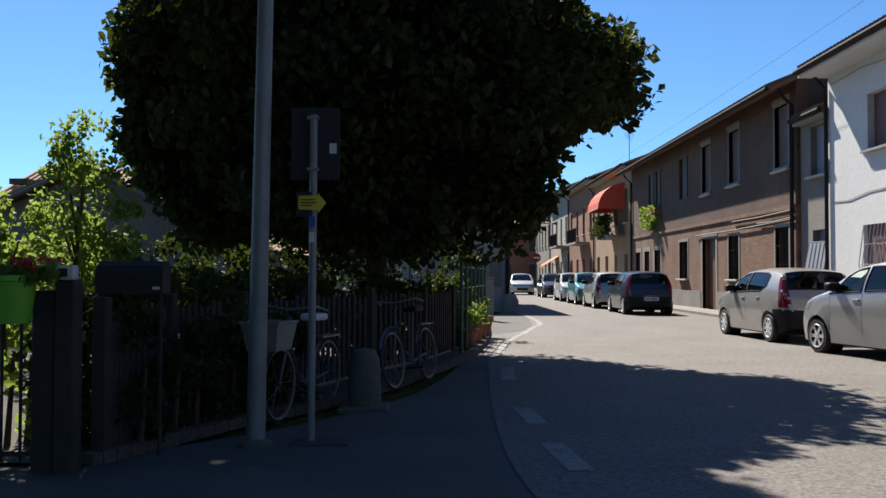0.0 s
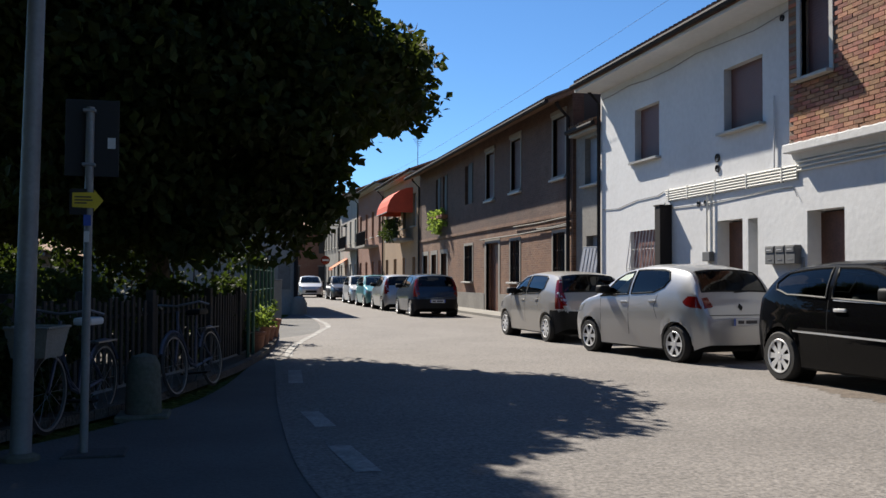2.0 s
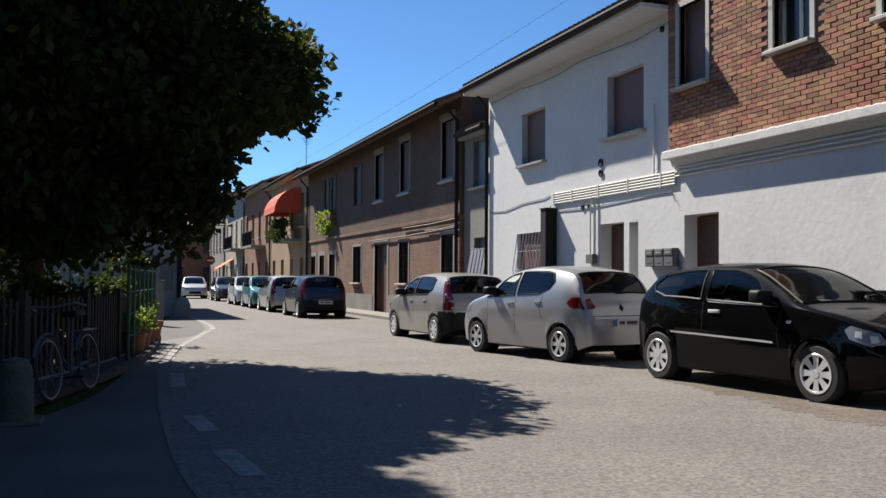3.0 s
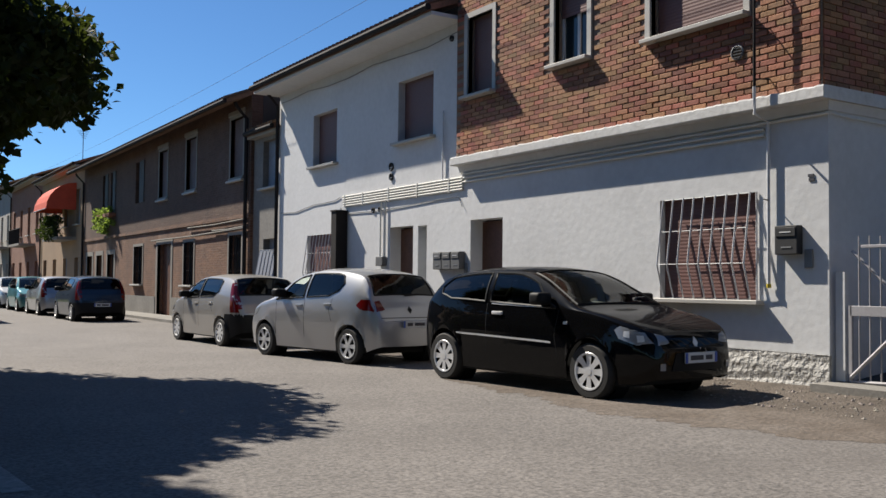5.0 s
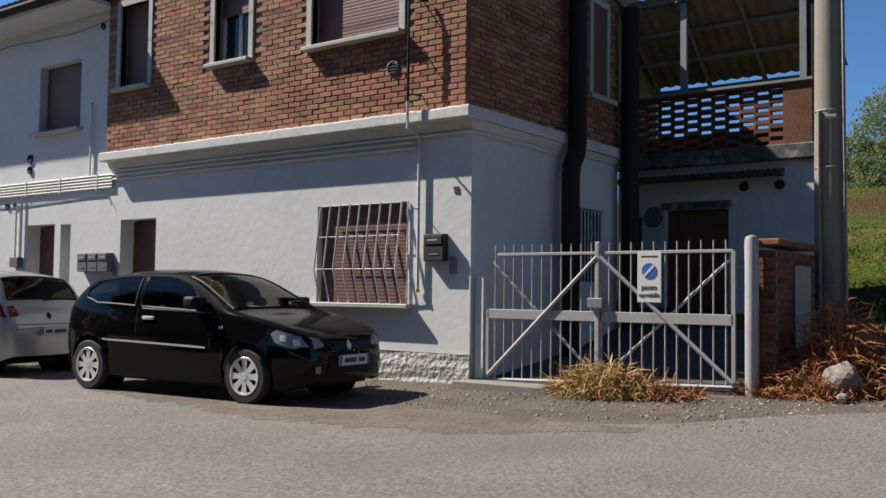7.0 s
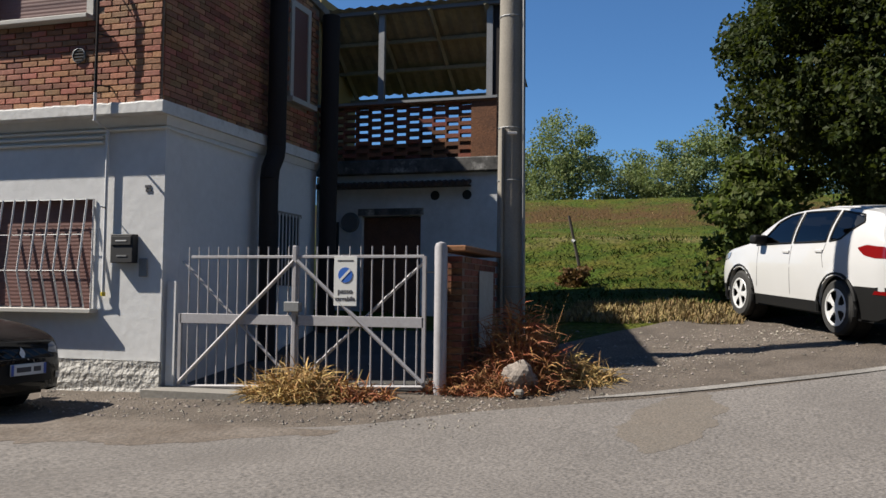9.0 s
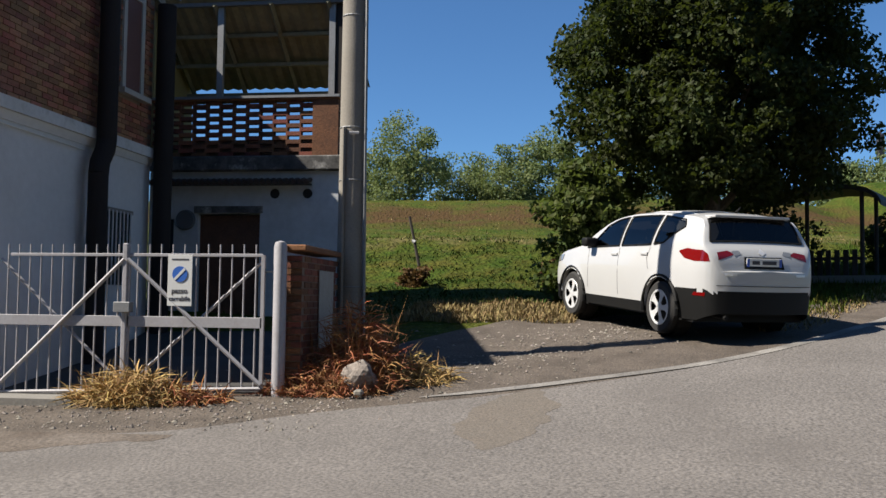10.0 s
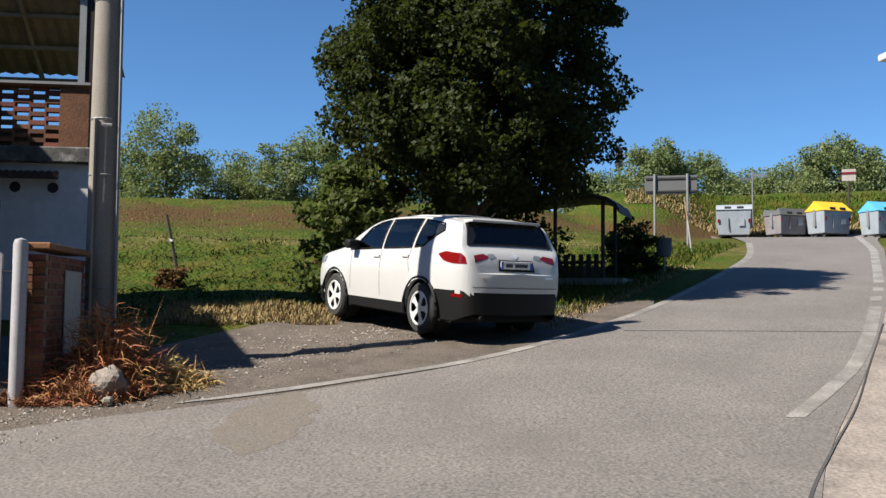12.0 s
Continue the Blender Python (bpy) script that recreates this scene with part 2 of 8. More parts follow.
M["concretepole"] = mat("concrete_pole", (0.224, 0.204, 0.174), 0.9, var=0.15, scale=3, grain=40, bump=0.3)
# stone darkened to carry the deep shade under the tree
M["dim_stone"] = mat("shade_darkened_stone", (0.11, 0.1, 0.08), 0.95, var=0.35, scale=1.5, grain=25, bump=0.6, color2=(0.07, 0.08, 0.05))
M["curtain"] = mat("white_net_curtain", (0.7, 0.7, 0.68), 0.9, var=0.1, scale=1, grain=12, bump=0.3)
M["bark"] = mat("bark", (0.09, 0.065, 0.045), 0.95, var=0.4, scale=1.5, grain=18, bump=1.0, bump_dist=0.03)
M["leaf"] = leaf_mat("lime_leaves", (0.025, 0.037, 0.01), (0.038, 0.045, 0.014), (0.055, 0.072, 0.011))
M["leaf_far"] = leaf_mat("willow_leaves", (0.126, 0.168, 0.0672), (0.16, 0.185, 0.084), (0.185, 0.227, 0.0672))
M["leaf_bright"] = leaf_mat("bright_leaves", (0.085, 0.14, 0.025), (0.12, 0.17, 0.035), (0.26, 0.35, 0.06), 0.5)
M["shrub"] = leaf_mat("elder_leaves", (0.045, 0.07, 0.018), (0.075, 0.085, 0.025), (0.12, 0.16, 0.03))
M["hay"] = mat("dry_straw", (0.407, 0.266, 0.0975), 0.9, var=0.3, scale=2, bump=0, pieces=0.3, island=True)
M["drybrown"] = mat("dry_reddish_weeds", (0.247, 0.080, 0.027), 0.9, var=0.35, scale=1, bump=0, color2=(0.259, 0.137, 0.0571), pieces=0.35, island=True)


def paint(name, color, metal=0.0, rough=0.35):
    """Car paint under clear lacquer."""
    m = mat(name, color, rough, metal=metal, var=0.04, scale=4, grain=200, bump=0.0, coat=0.4 if max(color) < 0.015 else 0.7, spec=0.01 if max(color) < 0.015 else 0.2)
    m.node_tree.nodes["Principled BSDF"].inputs["Coat Roughness"].default_value = 0.025
    return m


# ---- shaping helpers ----
def box(bm, x0, x1, y0, y1, z0, z1):
    vs = [bm.verts.new(p) for p in ((x0, y0, z0), (x1, y0, z0), (x1, y1, z0), (x0, y1, z0), (x0, y0, z1), (x1, y0, z1), (x1, y1, z1), (x0, y1, z1))]
    for f in ((3, 2, 1, 0), (4, 5, 6, 7), (0, 1, 5, 4), (1, 2, 6, 5), (2, 3, 7, 6), (3, 0, 4, 7)):
        bm.faces.new([vs[i] for i in f])
    return vs


def bevel(bm, r=0.01, seg=2):
    bmesh.ops.bevel(bm, geom=bm.edges[:], offset=r, segments=seg, affect="EDGES", profile=0.6)
    return bm


def cbox(x0, x1, y0, y1, z0, z1, r=0.0, seg=1):
    bm = bmesh.new()
    box(bm, x0, x1, y0, y1, z0, z1)
    if r:
        bevel(bm, r, seg)
    return bm


def tube(bm, points, radii, seg=8, caps=True):
    """A round bar along points, with a radius at each."""
    pts = [Vector(p) for p in points]
    if not isinstance(radii, (list, tuple)):
        radii = [radii] * len(pts)
    rings = []
    for i, p in enumerate(pts):
        d = (pts[min(i + 1, len(pts) - 1)] - pts[max(i - 1, 0)]).normalized()
        a = d.orthogonal().normalized() if abs(d.z) < 0.99 else Vector((1, 0, 0))
        a = (Vector((0, 0, 1)).cross(d)).normalized() if abs(d.z) < 0.99 else a
        b = d.cross(a)
        rings.append([bm.verts.new(p + radii[i] * (math.cos(k * math.tau / seg) * a + math.sin(k * math.tau / seg) * b)) for k in range(seg)])
    for r0, r1 in zip(rings, rings[1:]):
        for k in range(seg):
            bm.faces.new((r0[k], r0[(k + 1) % seg], r1[(k + 1) % seg], r1[k]))
    if caps:
        bm.faces.new(rings[0][::-1]), bm.faces.new(rings[-1])
    return bm


def lathe(bm, profile, seg=20, axis="z", at=(0, 0, 0)):
    """Turns (radius, height) rows round an axis."""
    at = Vector(at)

    def place(r, hgt, a):
        c, s = r * math.cos(a), r * math.sin(a)
        return at + Vector({"z": (c, s, hgt), "y": (c, hgt, s), "x": (hgt, c, s)}[axis])
    rings = [[bm.verts.new(place(max(r, 1e-4), hgt, k * math.tau / seg)) for k in range(seg)] for r, hgt in profile]
    for r0, r1 in zip(rings, rings[1:]):
        for k in range(seg):
            bm.faces.new((r0[k], r0[(k + 1) % seg], r1[(k + 1) % seg], r1[k]))
    return bm


def mesh_of(name, bm, material, smooth=False):
    bmesh.ops.recalc_face_normals(bm, faces=bm.faces[:])
    me = bpy.data.meshes.new(name)
    bm.to_mesh(me)
    bm.free()
    me.materials.append(material)
    if smooth:
        me.shade_smooth()
        me.set_sharp_from_angle(angle=radians(38))
    return me


def part(name, bm, material, parent=None, label="", smooth=False, at=None):
    ob = new(name, mesh_of(name, bm, material, smooth))
    if parent:
        ob.parent = parent
    if at is not None:
        ob.matrix_basis = at
    if label:
        ob["label"] = label
    return ob


def thing(name, m, label, category, group="", kind=""):
    ob = new(name)
    ob.empty_display_size = 0.2
    ob.matrix_basis = m
    return tagged(ob, label, category, group, kind)


def single(name, bm, material, label, category, group="", kind="", smooth=False, m=None):
    ob = part(name, bm, material, None, "", smooth, m)
    return tagged(ob, label, category, group, kind)


def raw(name, verts, faces, material, smooth=False):
    me = bpy.data.meshes.new(name)
    me.from_pydata(verts, [], faces)
    me.materials.append(material)
    if smooth:
        me.shade_smooth()
    return new(name, me)


# ---- ground ----
def ramp(x, y):
    u = x * 0.966 - y * 0.26
    z = 0.131 * 0.8 * math.log1p(math.exp(max(-40, min(40, (u - 7.2) / 0.8))))
    return z if z < 4.3 else 4.3 + 0.6 * (1 - math.exp(-(z - 4.3) / 0.6))


def smooth(a, b, v):
    k = max(0.0, min(1.0, (v - a) / (b - a)))
    return k * k * (3 - 2 * k)


def levee(x):
    pts = ((-1e4, 0), (13.0, 0.70), (15.0, 0.93), (17.0, 1.14), (21, 1.8), (25.5, 3.05), (30, 3.4), (34, 4.1), (40, 5.75), (43, 5.9), (48, 5.2), (60, 1.0), (1e4, 0))
    for (x0, z0), (x1, z1) in zip(pts, pts[1:]):
        if x <= x1:
            return z0 + (z1 - z0) * (x - x0) / (x1 - x0) if x0 > -1e3 else 0.0
    return 0.0


def road_edge_y(x):
    """The inner edge of the climbing road."""
    return -0.62 * x + 4.6


def ground_z(x, y):
    side = smooth(0.6, 5.5, y - road_edge_y(x) - 7.0 * smooth(30, 41, x))
    reach = smooth(12.0, 17.0, x)
    z = ramp(x, y)
    z = z if x < 60 else 4.9
    if x > 12:
        far = smooth(48, 60, x)
        z = z * (1 - far) + far * 1.0
        lv = levee(x) + 0.12 * (noise.noise((x * 0.3, y * 0.3, 0)) + 0.4 * noise.noise((x * 1.3, y * 1.3, 2)))
        z = z * (1 - side * reach) + lv * side * reach
        # the bank behind the top of the ramp
        d, tilt = math.hypot(x, y), y / x
        if -0.75 < tilt < -0.2 and d > 36:
            d0 = 41.5 + 4.5 * smooth(0.34, 0.44, -tilt)
            bank = 4.75 + 0.055 * (d - 40) + 2.0 * smooth(d0, d0 + 6.5, d) - 6.5 * smooth(d0 + 8, d0 + 26, d)
            z = z + (bank + 0.1 * noise.noise((x * 0.4, y * 0.4, 5)) - z) * smooth(0.22, 0.3, -tilt) * smooth(d0 - 3, d0 + 1, d) * smooth(0.72, 0.62, -tilt)
    return z


def steps(stops):
    out = []
    for a, b, n in stops:
        out += [a + (b - a) * i / n for i in range(n)]
    return out + [stops[-1][1]]


gx = steps([(-2500, -200, 4), (-200, -20, 9), (-20, 6, 26), (6, 50, 88), (50, 80, 15), (80, 250, 8), (250, 2500, 4)])
gy = steps([(-2500, -200, 4), (-200, -40, 8), (-40, 30, 120), (30, 120, 45), (120, 250, 6), (250, 2500, 4)])
verts = [(x, y, ground_z(x, y) - 0.03) for y in gy for x in gx]
n = len(gx)
faces = [(j * n + i, j * n + i + 1, j * n + n + i + 1, j * n + n + i) for j in range(len(gy) - 1) for i in range(n - 1)]
tagged(raw("ground", verts, faces, M["grass"], True), "grassy ground rising into a mown river embankment", "ground", kind="structure")


def spline(points, count):
    """Evenly numbered places along a smooth line through points."""
    pts = [Vector((*p, 0)) for p in points]
    out = []
    segs = len(pts) - 1
    for i in range(count):
        s = i / (count - 1) * segs
        k = min(int(s), segs - 1)
        f = s - k
        p0, p1, p2, p3 = pts[max(k - 1, 0)], pts[k], pts[k + 1], pts[min(k + 2, segs)]
        out.append(0.5 * ((2 * p1) + (p2 - p0) * f + (2 * p0 - 5 * p1 + 4 * p2 - p3) * f * f + (3 * p1 - p0 - 3 * p2 + p3) * f ** 3))
    return out


def sheet(name, left, right, material, count, across, lift, label, category, kind="structure"):
    """A strip of ground between two lines, laid on the slope."""
    a, b = spline(left, count), spline(right, count)
    vs = []
    for p, q in zip(a, b):
        for j in range(across + 1):
            s = p.lerp(q, j / across)
            vs.append((s.x, s.y, ground_z(s.x, s.y) + lift))
    k = across + 1
    fs = [(i * k + j, i * k + j + 1, i * k + k + j + 1, i * k + k + j) for i in range(count - 1) for j in range(across)]
    return tagged(raw(name, vs, fs, material, True), label, category, kind=kind)


OUTER = [(3.2, 110), (3.0, 60), (2.6, 27), (0.95, 19.5), (0.72, 14), (0.5, 8.6), (0.62, 5.0), (1.6, 0.5), (4.2, -2.1), (7.26, -4.01), (10.91, -6.56), (17.0, -10.6), (27.0, -16.8), (34, -20.9), (38.4, -24.6)]
INNER = [(9.0, 110), (8.9, 60), (8.7, 27), (8.4, 18), (8.1, 12), (7.9, 8.0), (8.1, 4.3), (9.2, 2.6), (10.2, 0.5), (11.8, -1.9), (13.8, -3.8), (17.4, -6.5), (26.0, -11.9), (33.0, -15.0), (41.0, -17.0)]
sheet("road", OUTER, INNER, M["asphalt"], 460, 16, 0.012, "worn grey asphalt street curving up a ramp", "road")
sheet("forecourt", [(-14, -30), (-14, 0), (-14, 5.2), (-6, 5.9), (-2.6, 6.6), (-0.5, 9.6), (0.35, 14), (0.9, 19), (1.2, 26), (2.3, 34)], [(2.6, -30), (2.6, -12), (2.6, -6), (2.3, -1), (2, 2), (1.5, 8.5), (1.5, 13), (1.8, 18), (3.2, 26), (3.4, 34)], M["forecourt"], 60, 10, 0.006, "asphalt forecourt beside the street, toned dark for tree shade", "pavement")
sheet("verge", [(8.6, 30), (8.05, 12), (7.85, 8.0), (8.05, 4.35), (9.15, 2.65), (10.15, 0.55), (11.7, -1.85), (13.7, -3.75), (16.4, -5.7)], [(9.96, 30), (9.96, 12), (9.96, 7.2), (10.4, 5.0), (12.2, 3.3), (15.0, 1.6), (16.2, 0.2), (17.0, -2.0), (17.2, -6.0)], M["shoulder"], 70, 10, 0.004, "gravelly worn asphalt verge", "verge")


# ---- houses along the street ----
WALL = 9.97


def facade(name, y0, y1, z0, z1, openings, material, parent, x=WALL, thick=0.35, label=""):
    """A wall in the plane x with openings (ya, yb, za, zb) that go through it."""
    ys = sorted({y0, y1, *[v for o in openings for v in o[:2]]})
    zs = sorted({z0, z1, *[v for o in openings for v in o[2:4]]})
    ys, zs = [v for v in ys if y0 <= v <= y1], [v for v in zs if z0 <= v <= z1]
    bm = bmesh.new()
    solid = lambda a, b: a >= 0 and b >= 0 and a < len(ys) - 1 and b < len(zs) - 1 and not any(
        o[0] <= (ys[a] + ys[a + 1]) / 2 <= o[1] and o[2] <= (zs[b] + zs[b + 1]) / 2 <= o[3] for o in openings)
    cache = {}

    def v(i, j, back):
        k = (i, j, back)
        if k not in cache:
            cache[k] = bm.verts.new((x + thick * back, ys[i], zs[j]))
        return cache[k]
    for i in range(len(ys) - 1):
        for j in range(len(zs) - 1):
            if not solid(i, j):
                continue
            for back in (0, 1):
                bm.faces.new((v(i, j, back), v(i + 1, j, back), v(i + 1, j + 1, back), v(i, j + 1, back)))
            for di, dj, a, b in ((-1, 0, (i, j), (i, j + 1)), (1, 0, (i + 1, j), (i + 1, j + 1)), (0, -1, (i, j), (i + 1, j)), (0, 1, (i, j + 1), (i + 1, j + 1))):
                if not solid(i + di, j + dj):
                    bm.faces.new((v(*a, 0), v(*b, 0), v(*b, 1), v(*a, 1)))
    return part(name, bm, material, parent, label)


def window(parent, y0, y1, z0, z1, x=WALL, deep=0.16, fill="shutter", sill=True, closed=1.0, frame_mat="whitepaint"):
    """A window in its opening: frame, panes, a roller shutter let down as far as closed."""
    w = part("window", cbox(x + deep + 0.06, x + deep + 0.08, y0 + 0.04, y1 - 0.04, z0 + 0.04, z1 - 0.04), M["window"], parent)
    bm = bmesh.new()
    t = 0.05
    for a in ((y0, y0 + t, z0, z1), (y1 - t, y1, z0, z1), (y0 + t, y1 - t, z0, z0 + t), (y0 + t, y1 - t, z1 - t, z1), ((y0 + y1) / 2 - 0.03, (y0 + y1) / 2 + 0.03, z0 + t, z1 - t)):
        box(bm, x + deep + 0.03, x + deep + 0.09, *a)
    part("window_frame", bm, M[frame_mat], w)
    if closed > 0:
        bm = bmesh.new()
        low = z1 - (z1 - z0) * closed
        count = max(2, int((z1 - low) / 0.05))
        prev = None
        for k in range(2 * count + 1):
            z = z1 - (z1 - low) * k / (2 * count)
            row = [bm.verts.new((x + deep + (0.0025 if k % 2 == 0 else 0.0), yy, z)) for yy in (y0 + 0.02, y1 - 0.02)]
            if prev:
                bm.faces.new((prev[0], prev[1], row[1], row[0]))
            prev = row
        part("roller_shutter", bm, M[fill], w)
    if sill:
        part("window_sill", cbox(x - 0.15, x + deep, y0 - 0.1, y1 + 0.1, z0 - 0.06, z0, 0.008), M["marble"], w)
    return w


def surround(parent, y0, y1, z0, z1, x=WALL, wide=0.12, proud=0.02, material="stone", foot=False):
    bm = bmesh.new()
    for a in ((y0 - wide, y0, z0, z1 + wide), (y1, y1 + wide, z0, z1 + wide), (y0, y1, z1, z1 + wide)):
        box(bm, x - proud, x + 0.1, *a)
    if not foot:
        box(bm, x - proud - 0.03, x + 0.1, y0 - wide, y1 + wide, z0 - 0.08, z0)
    return part("window_surround", bm, M[material], parent)


def grille(parent, y0, y1, z0, z1, x=WALL, bars=8, kink=True, material="whitepaint"):
    """Window bars that lean and belly out below."""
    w = part("window_grille", tube(bmesh.new(), [(x - 0.02, y0, z0), (x - 0.02, y0, z1)], 0.011, 6), M[material], parent)
    for z in (z0 + 0.01, z0 + 0.34 * (z1 - z0), z0 + 0.67 * (z1 - z0), z1 - 0.01):
        out = 0.16 if kink and abs(z - z0 - 0.34 * (z1 - z0)) < 0.01 else 0.02 if not kink else 0.09 if abs(z - z0 - 0.67 * (z1 - z0)) < 0.01 else 0.03
        inset = 0.45 * (y1 - y0) / bars
        part("rail", tube(bmesh.new(), [(x - out, y0 + inset, z), (x - out, y1 - inset, z)], 0.006, 5), M["galv" if material == "whitepaint" else material], w)
    for i in range(bars):
        y = y0 + (i + 0.5) * (y1 - y0) / bars
        pts = [(x - 0.03, y, z0), (x - 0.16, y, z0 + 0.34 * (z1 - z0)), (x - 0.03, y, z1)] if kink else [(x - 0.03, y, z0), (x - 0.03, y, z1)]
        part("bar", tube(bmesh.new(), pts, 0.0125, 6), M[material], w)
    return w


def roof(parent, y0, y1, x0, x1, z_eave, z_ridge, soffit=None, name="roof", tiles=True, under="paleplaster"):
    """A tiled pitch with its back pitch, a fascia and a gutter."""
    mid = x0 + (x1 - x0) * 0.5
    bm = bmesh.new()
    for d in (0.0, -0.12):
        vs = [bm.verts.new(p) for p in ((x0, y0, z_eave + d), (mid, y0, z_ridge + d), (x1, y0, z_eave + d), (x0, y1, z_eave + d), (mid, y1, z_ridge + d), (x1, y1, z_eave + d))]
        bm.faces.new((vs[0], vs[1], vs[4], vs[3])), bm.faces.new((vs[1], vs[2], vs[5], vs[4]))
        if d:
            low = vs
        else:
            top = vs
    for a, b in ((0, 1), (1, 2), (3, 4), (4, 5), (0, 3), (2, 5)):
        bm.faces.new((top[a], top[b], low[b], low[a]))
    r = part(name, bm, M["tile"], parent)
    bm = bmesh.new()
    tube(bm, [(x0 - 0.06, y0, z_eave - 0.06), (x0 - 0.06, y1, z_eave - 0.06)], 0.07, 8)
    part("gutter", bm, M["darkpipe"], r)
    if tiles:
        bm = bmesh.new()
        y = y0 + 0.1
        while y < y1:
            tube(bm, [(x0 - 0.04, y, z_eave + 0.03), (x0 + 1.2, y, z_eave + 0.03 + 1.2 * (z_ridge - z_eave) / (mid - x0))], 0.07, 6)
            y += 0.2
        part("tiles", bm, M["tile"], r)["kind"] = "stuff"
    if soffit:
        part("soffit", cbox(x0 + 0.02, soffit + 0.02, y0 + 0.01, y1 - 0.01, z_eave - 0.2, z_eave - 0.125), M[under], r)
    return r


def downpipe(parent, y, z0, z1, x=WALL, r=0.05, material="darkpipe"):
    bm = bmesh.new()
    tube(bm, [(x - 0.45, y, z1), (x - 0.4, y, z1 - 0.12), (x - r - 0.02, y, z1 - 0.45), (x - r - 0.02, y, z0)], r, 8)
    return part("downpipe", bm, M[material], parent, smooth=True)


# white house, plastered below, facing brick above its nearer half
house = thing("white_house", pose(0, 0, 0), "two-storey white plastered house with a brick upper floor over one half", "house")
B0, B1, A1 = 6.89, 14.83, 23.8
ground_open = [(7.93, 9.65, 1.14, 2.55), (13.49, 14.51, 0.1, 2.53), (16.62, 17.6, 0.1, 2.53), (16.08, 16.42, 0.1, 2.51), (20.25, 21.87, 1.1, 2.52)]
upper_open = [(20.26, 21.6, 4.24, 5.56), (15.88, 17.3, 4.33, 5.65)]
facade("wall", B0, A1, -0.2, 3.5, ground_open, M["white"], house)
facade("upper_wall", B1, A1, 3.5, 6.75, upper_open, M["white"], house)
for o in ground_open[:1] + ground_open[4:]:
    window(house, *o, sill=True, deep=0.09)
    grille(house, *o, bars=9)
for o in upper_open:
    window(house, *o, deep=0.16)
for y0, y1, shut in ((13.49, 14.1, 0), (16.62, 17.2, 0), (16.08, 16.42, 0)):
    d = part("door", cbox(WALL + 0.28, WALL + 0.33, y0, y1 + 0.45, 0.1, 2.5), M["woodoor" if y1 > 17 or y1 < 15 else "white"], house)
    bm = bmesh.new()
    for z in (0.3, 1.3):
        box(bm, WALL + 0.265, WALL + 0.28, y0 + 0.1, y1 - 0.1, z, z + 0.85)
    part("door_panel", bm, M["woodoor" if y1 > 17 or y1 < 15 else "white"], d)
# brick storey
BX = WALL - 0.14
brick_open = [(13.63, 14.44, 4.85, 6.34), (11.07, 11.89, 4.94, 6.4), (8.02, 9.70, 4.90, 6.4)]
facade("brick_wall", B0, B1, 3.6, 6.85, brick_open, M["mortar"], house, x=BX + 0.012, thick=0.4)
part("curtain", cbox(BX + 0.26, BX + 0.28, 11.1, 11.86, 4.95, 5.75), M["curtain"], house, "white net curtain")
for o, c in zip(brick_open, (1.0, 0.45, 0.97)):
    window(house, *o, x=BX, deep=0.14, closed=c)
    surround(house, *o, x=BX, wide=0.1, proud=0.025, material="marble", foot=True)
# side of the house, facing the gate, and its continuation
side = bmesh.new()
box(side, WALL + 0.352, 14.3, B0, B0 + 0.35, -0.2, 3.5)
part("side_wall", side, M["white"], house)
side = bmesh.new()
for v in box(side, BX + 0.42, 14.3, B0, B0 + 0.4, 3.6, 6.83)[4:]:
    v.co.z = 6.85 - 0.14 * (v.co.x - BX)
part("side_brick_wall", side, M["mortar"], house)
bm = bmesh.new()
edge_rng = random.Random(12)
ys_ = [B0 - 0.1 + (B1 + 0.15 - B0) * k / 120 for k in range(121)]
rows_ = []
for y in ys_:
    a, b = edge_rng.uniform(-0.012, 0.004), edge_rng.uniform(-0.006, 0.006)
    rows_.append([bm.verts.new(p) for p in ((BX + 0.3, y, 3.735), (BX - 0.09 + b, y, 3.735 + a), (BX - 0.1, y, 3.715 + a), (BX - 0.1, y, 3.59), (BX - 0.085, y, 3.575), (BX + 0.3, y, 3.575))])
for r0, r1 in zip(rows_, rows_[1:]):
    for k in range(6):
        bm.faces.new((r0[k], r0[(k + 1) % 6], r1[(k + 1) % 6], r1[k]))
bm.faces.new(rows_[0]), bm.faces.new(rows_[-1][::-1])
box(bm, BX + 0.3, 14.3, B0 - 0.1, B0 + 0.2, 3.575, 3.735)
band = part("string_course", bm, M["band"], house, "flaking white-painted concrete band")
bm = bmesh.new()
for a in ((WALL - 0.075, WALL + 0.2, B0 - 0.06, B1 + 0.03), (WALL + 0.2, 14.3, B0 - 0.06, B0 + 0.1)):
    vs = box(bm, *a, 3.46, 3.573)
    for v in vs[:4]:
        v.co.x += 0.05 if v.co.x < WALL else 0.0
        v.co.y += 0.04 if v.co.y < B0 else 0.0
part("band_cove", bm, M["white"], house)
bm = bmesh.new()
box(bm, WALL - 0.035, WALL + 0.01, B0 - 0.03, 13.4, -0.1, 0.5)
bmesh.ops.subdivide_edges(bm, edges=bm.edges[:], cuts=6, use_grid_fill=True)
for v in bm.verts:
    v.co.x -= 0.03 * random.random()
part("plinth", bm, M["rough"], house, "rough-cast pale plinth")
bm = bmesh.new()
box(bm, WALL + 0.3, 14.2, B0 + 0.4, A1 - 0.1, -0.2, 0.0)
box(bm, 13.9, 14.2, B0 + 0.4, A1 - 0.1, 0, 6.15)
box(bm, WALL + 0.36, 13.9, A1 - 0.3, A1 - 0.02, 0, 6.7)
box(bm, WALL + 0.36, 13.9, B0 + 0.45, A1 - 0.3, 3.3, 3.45)
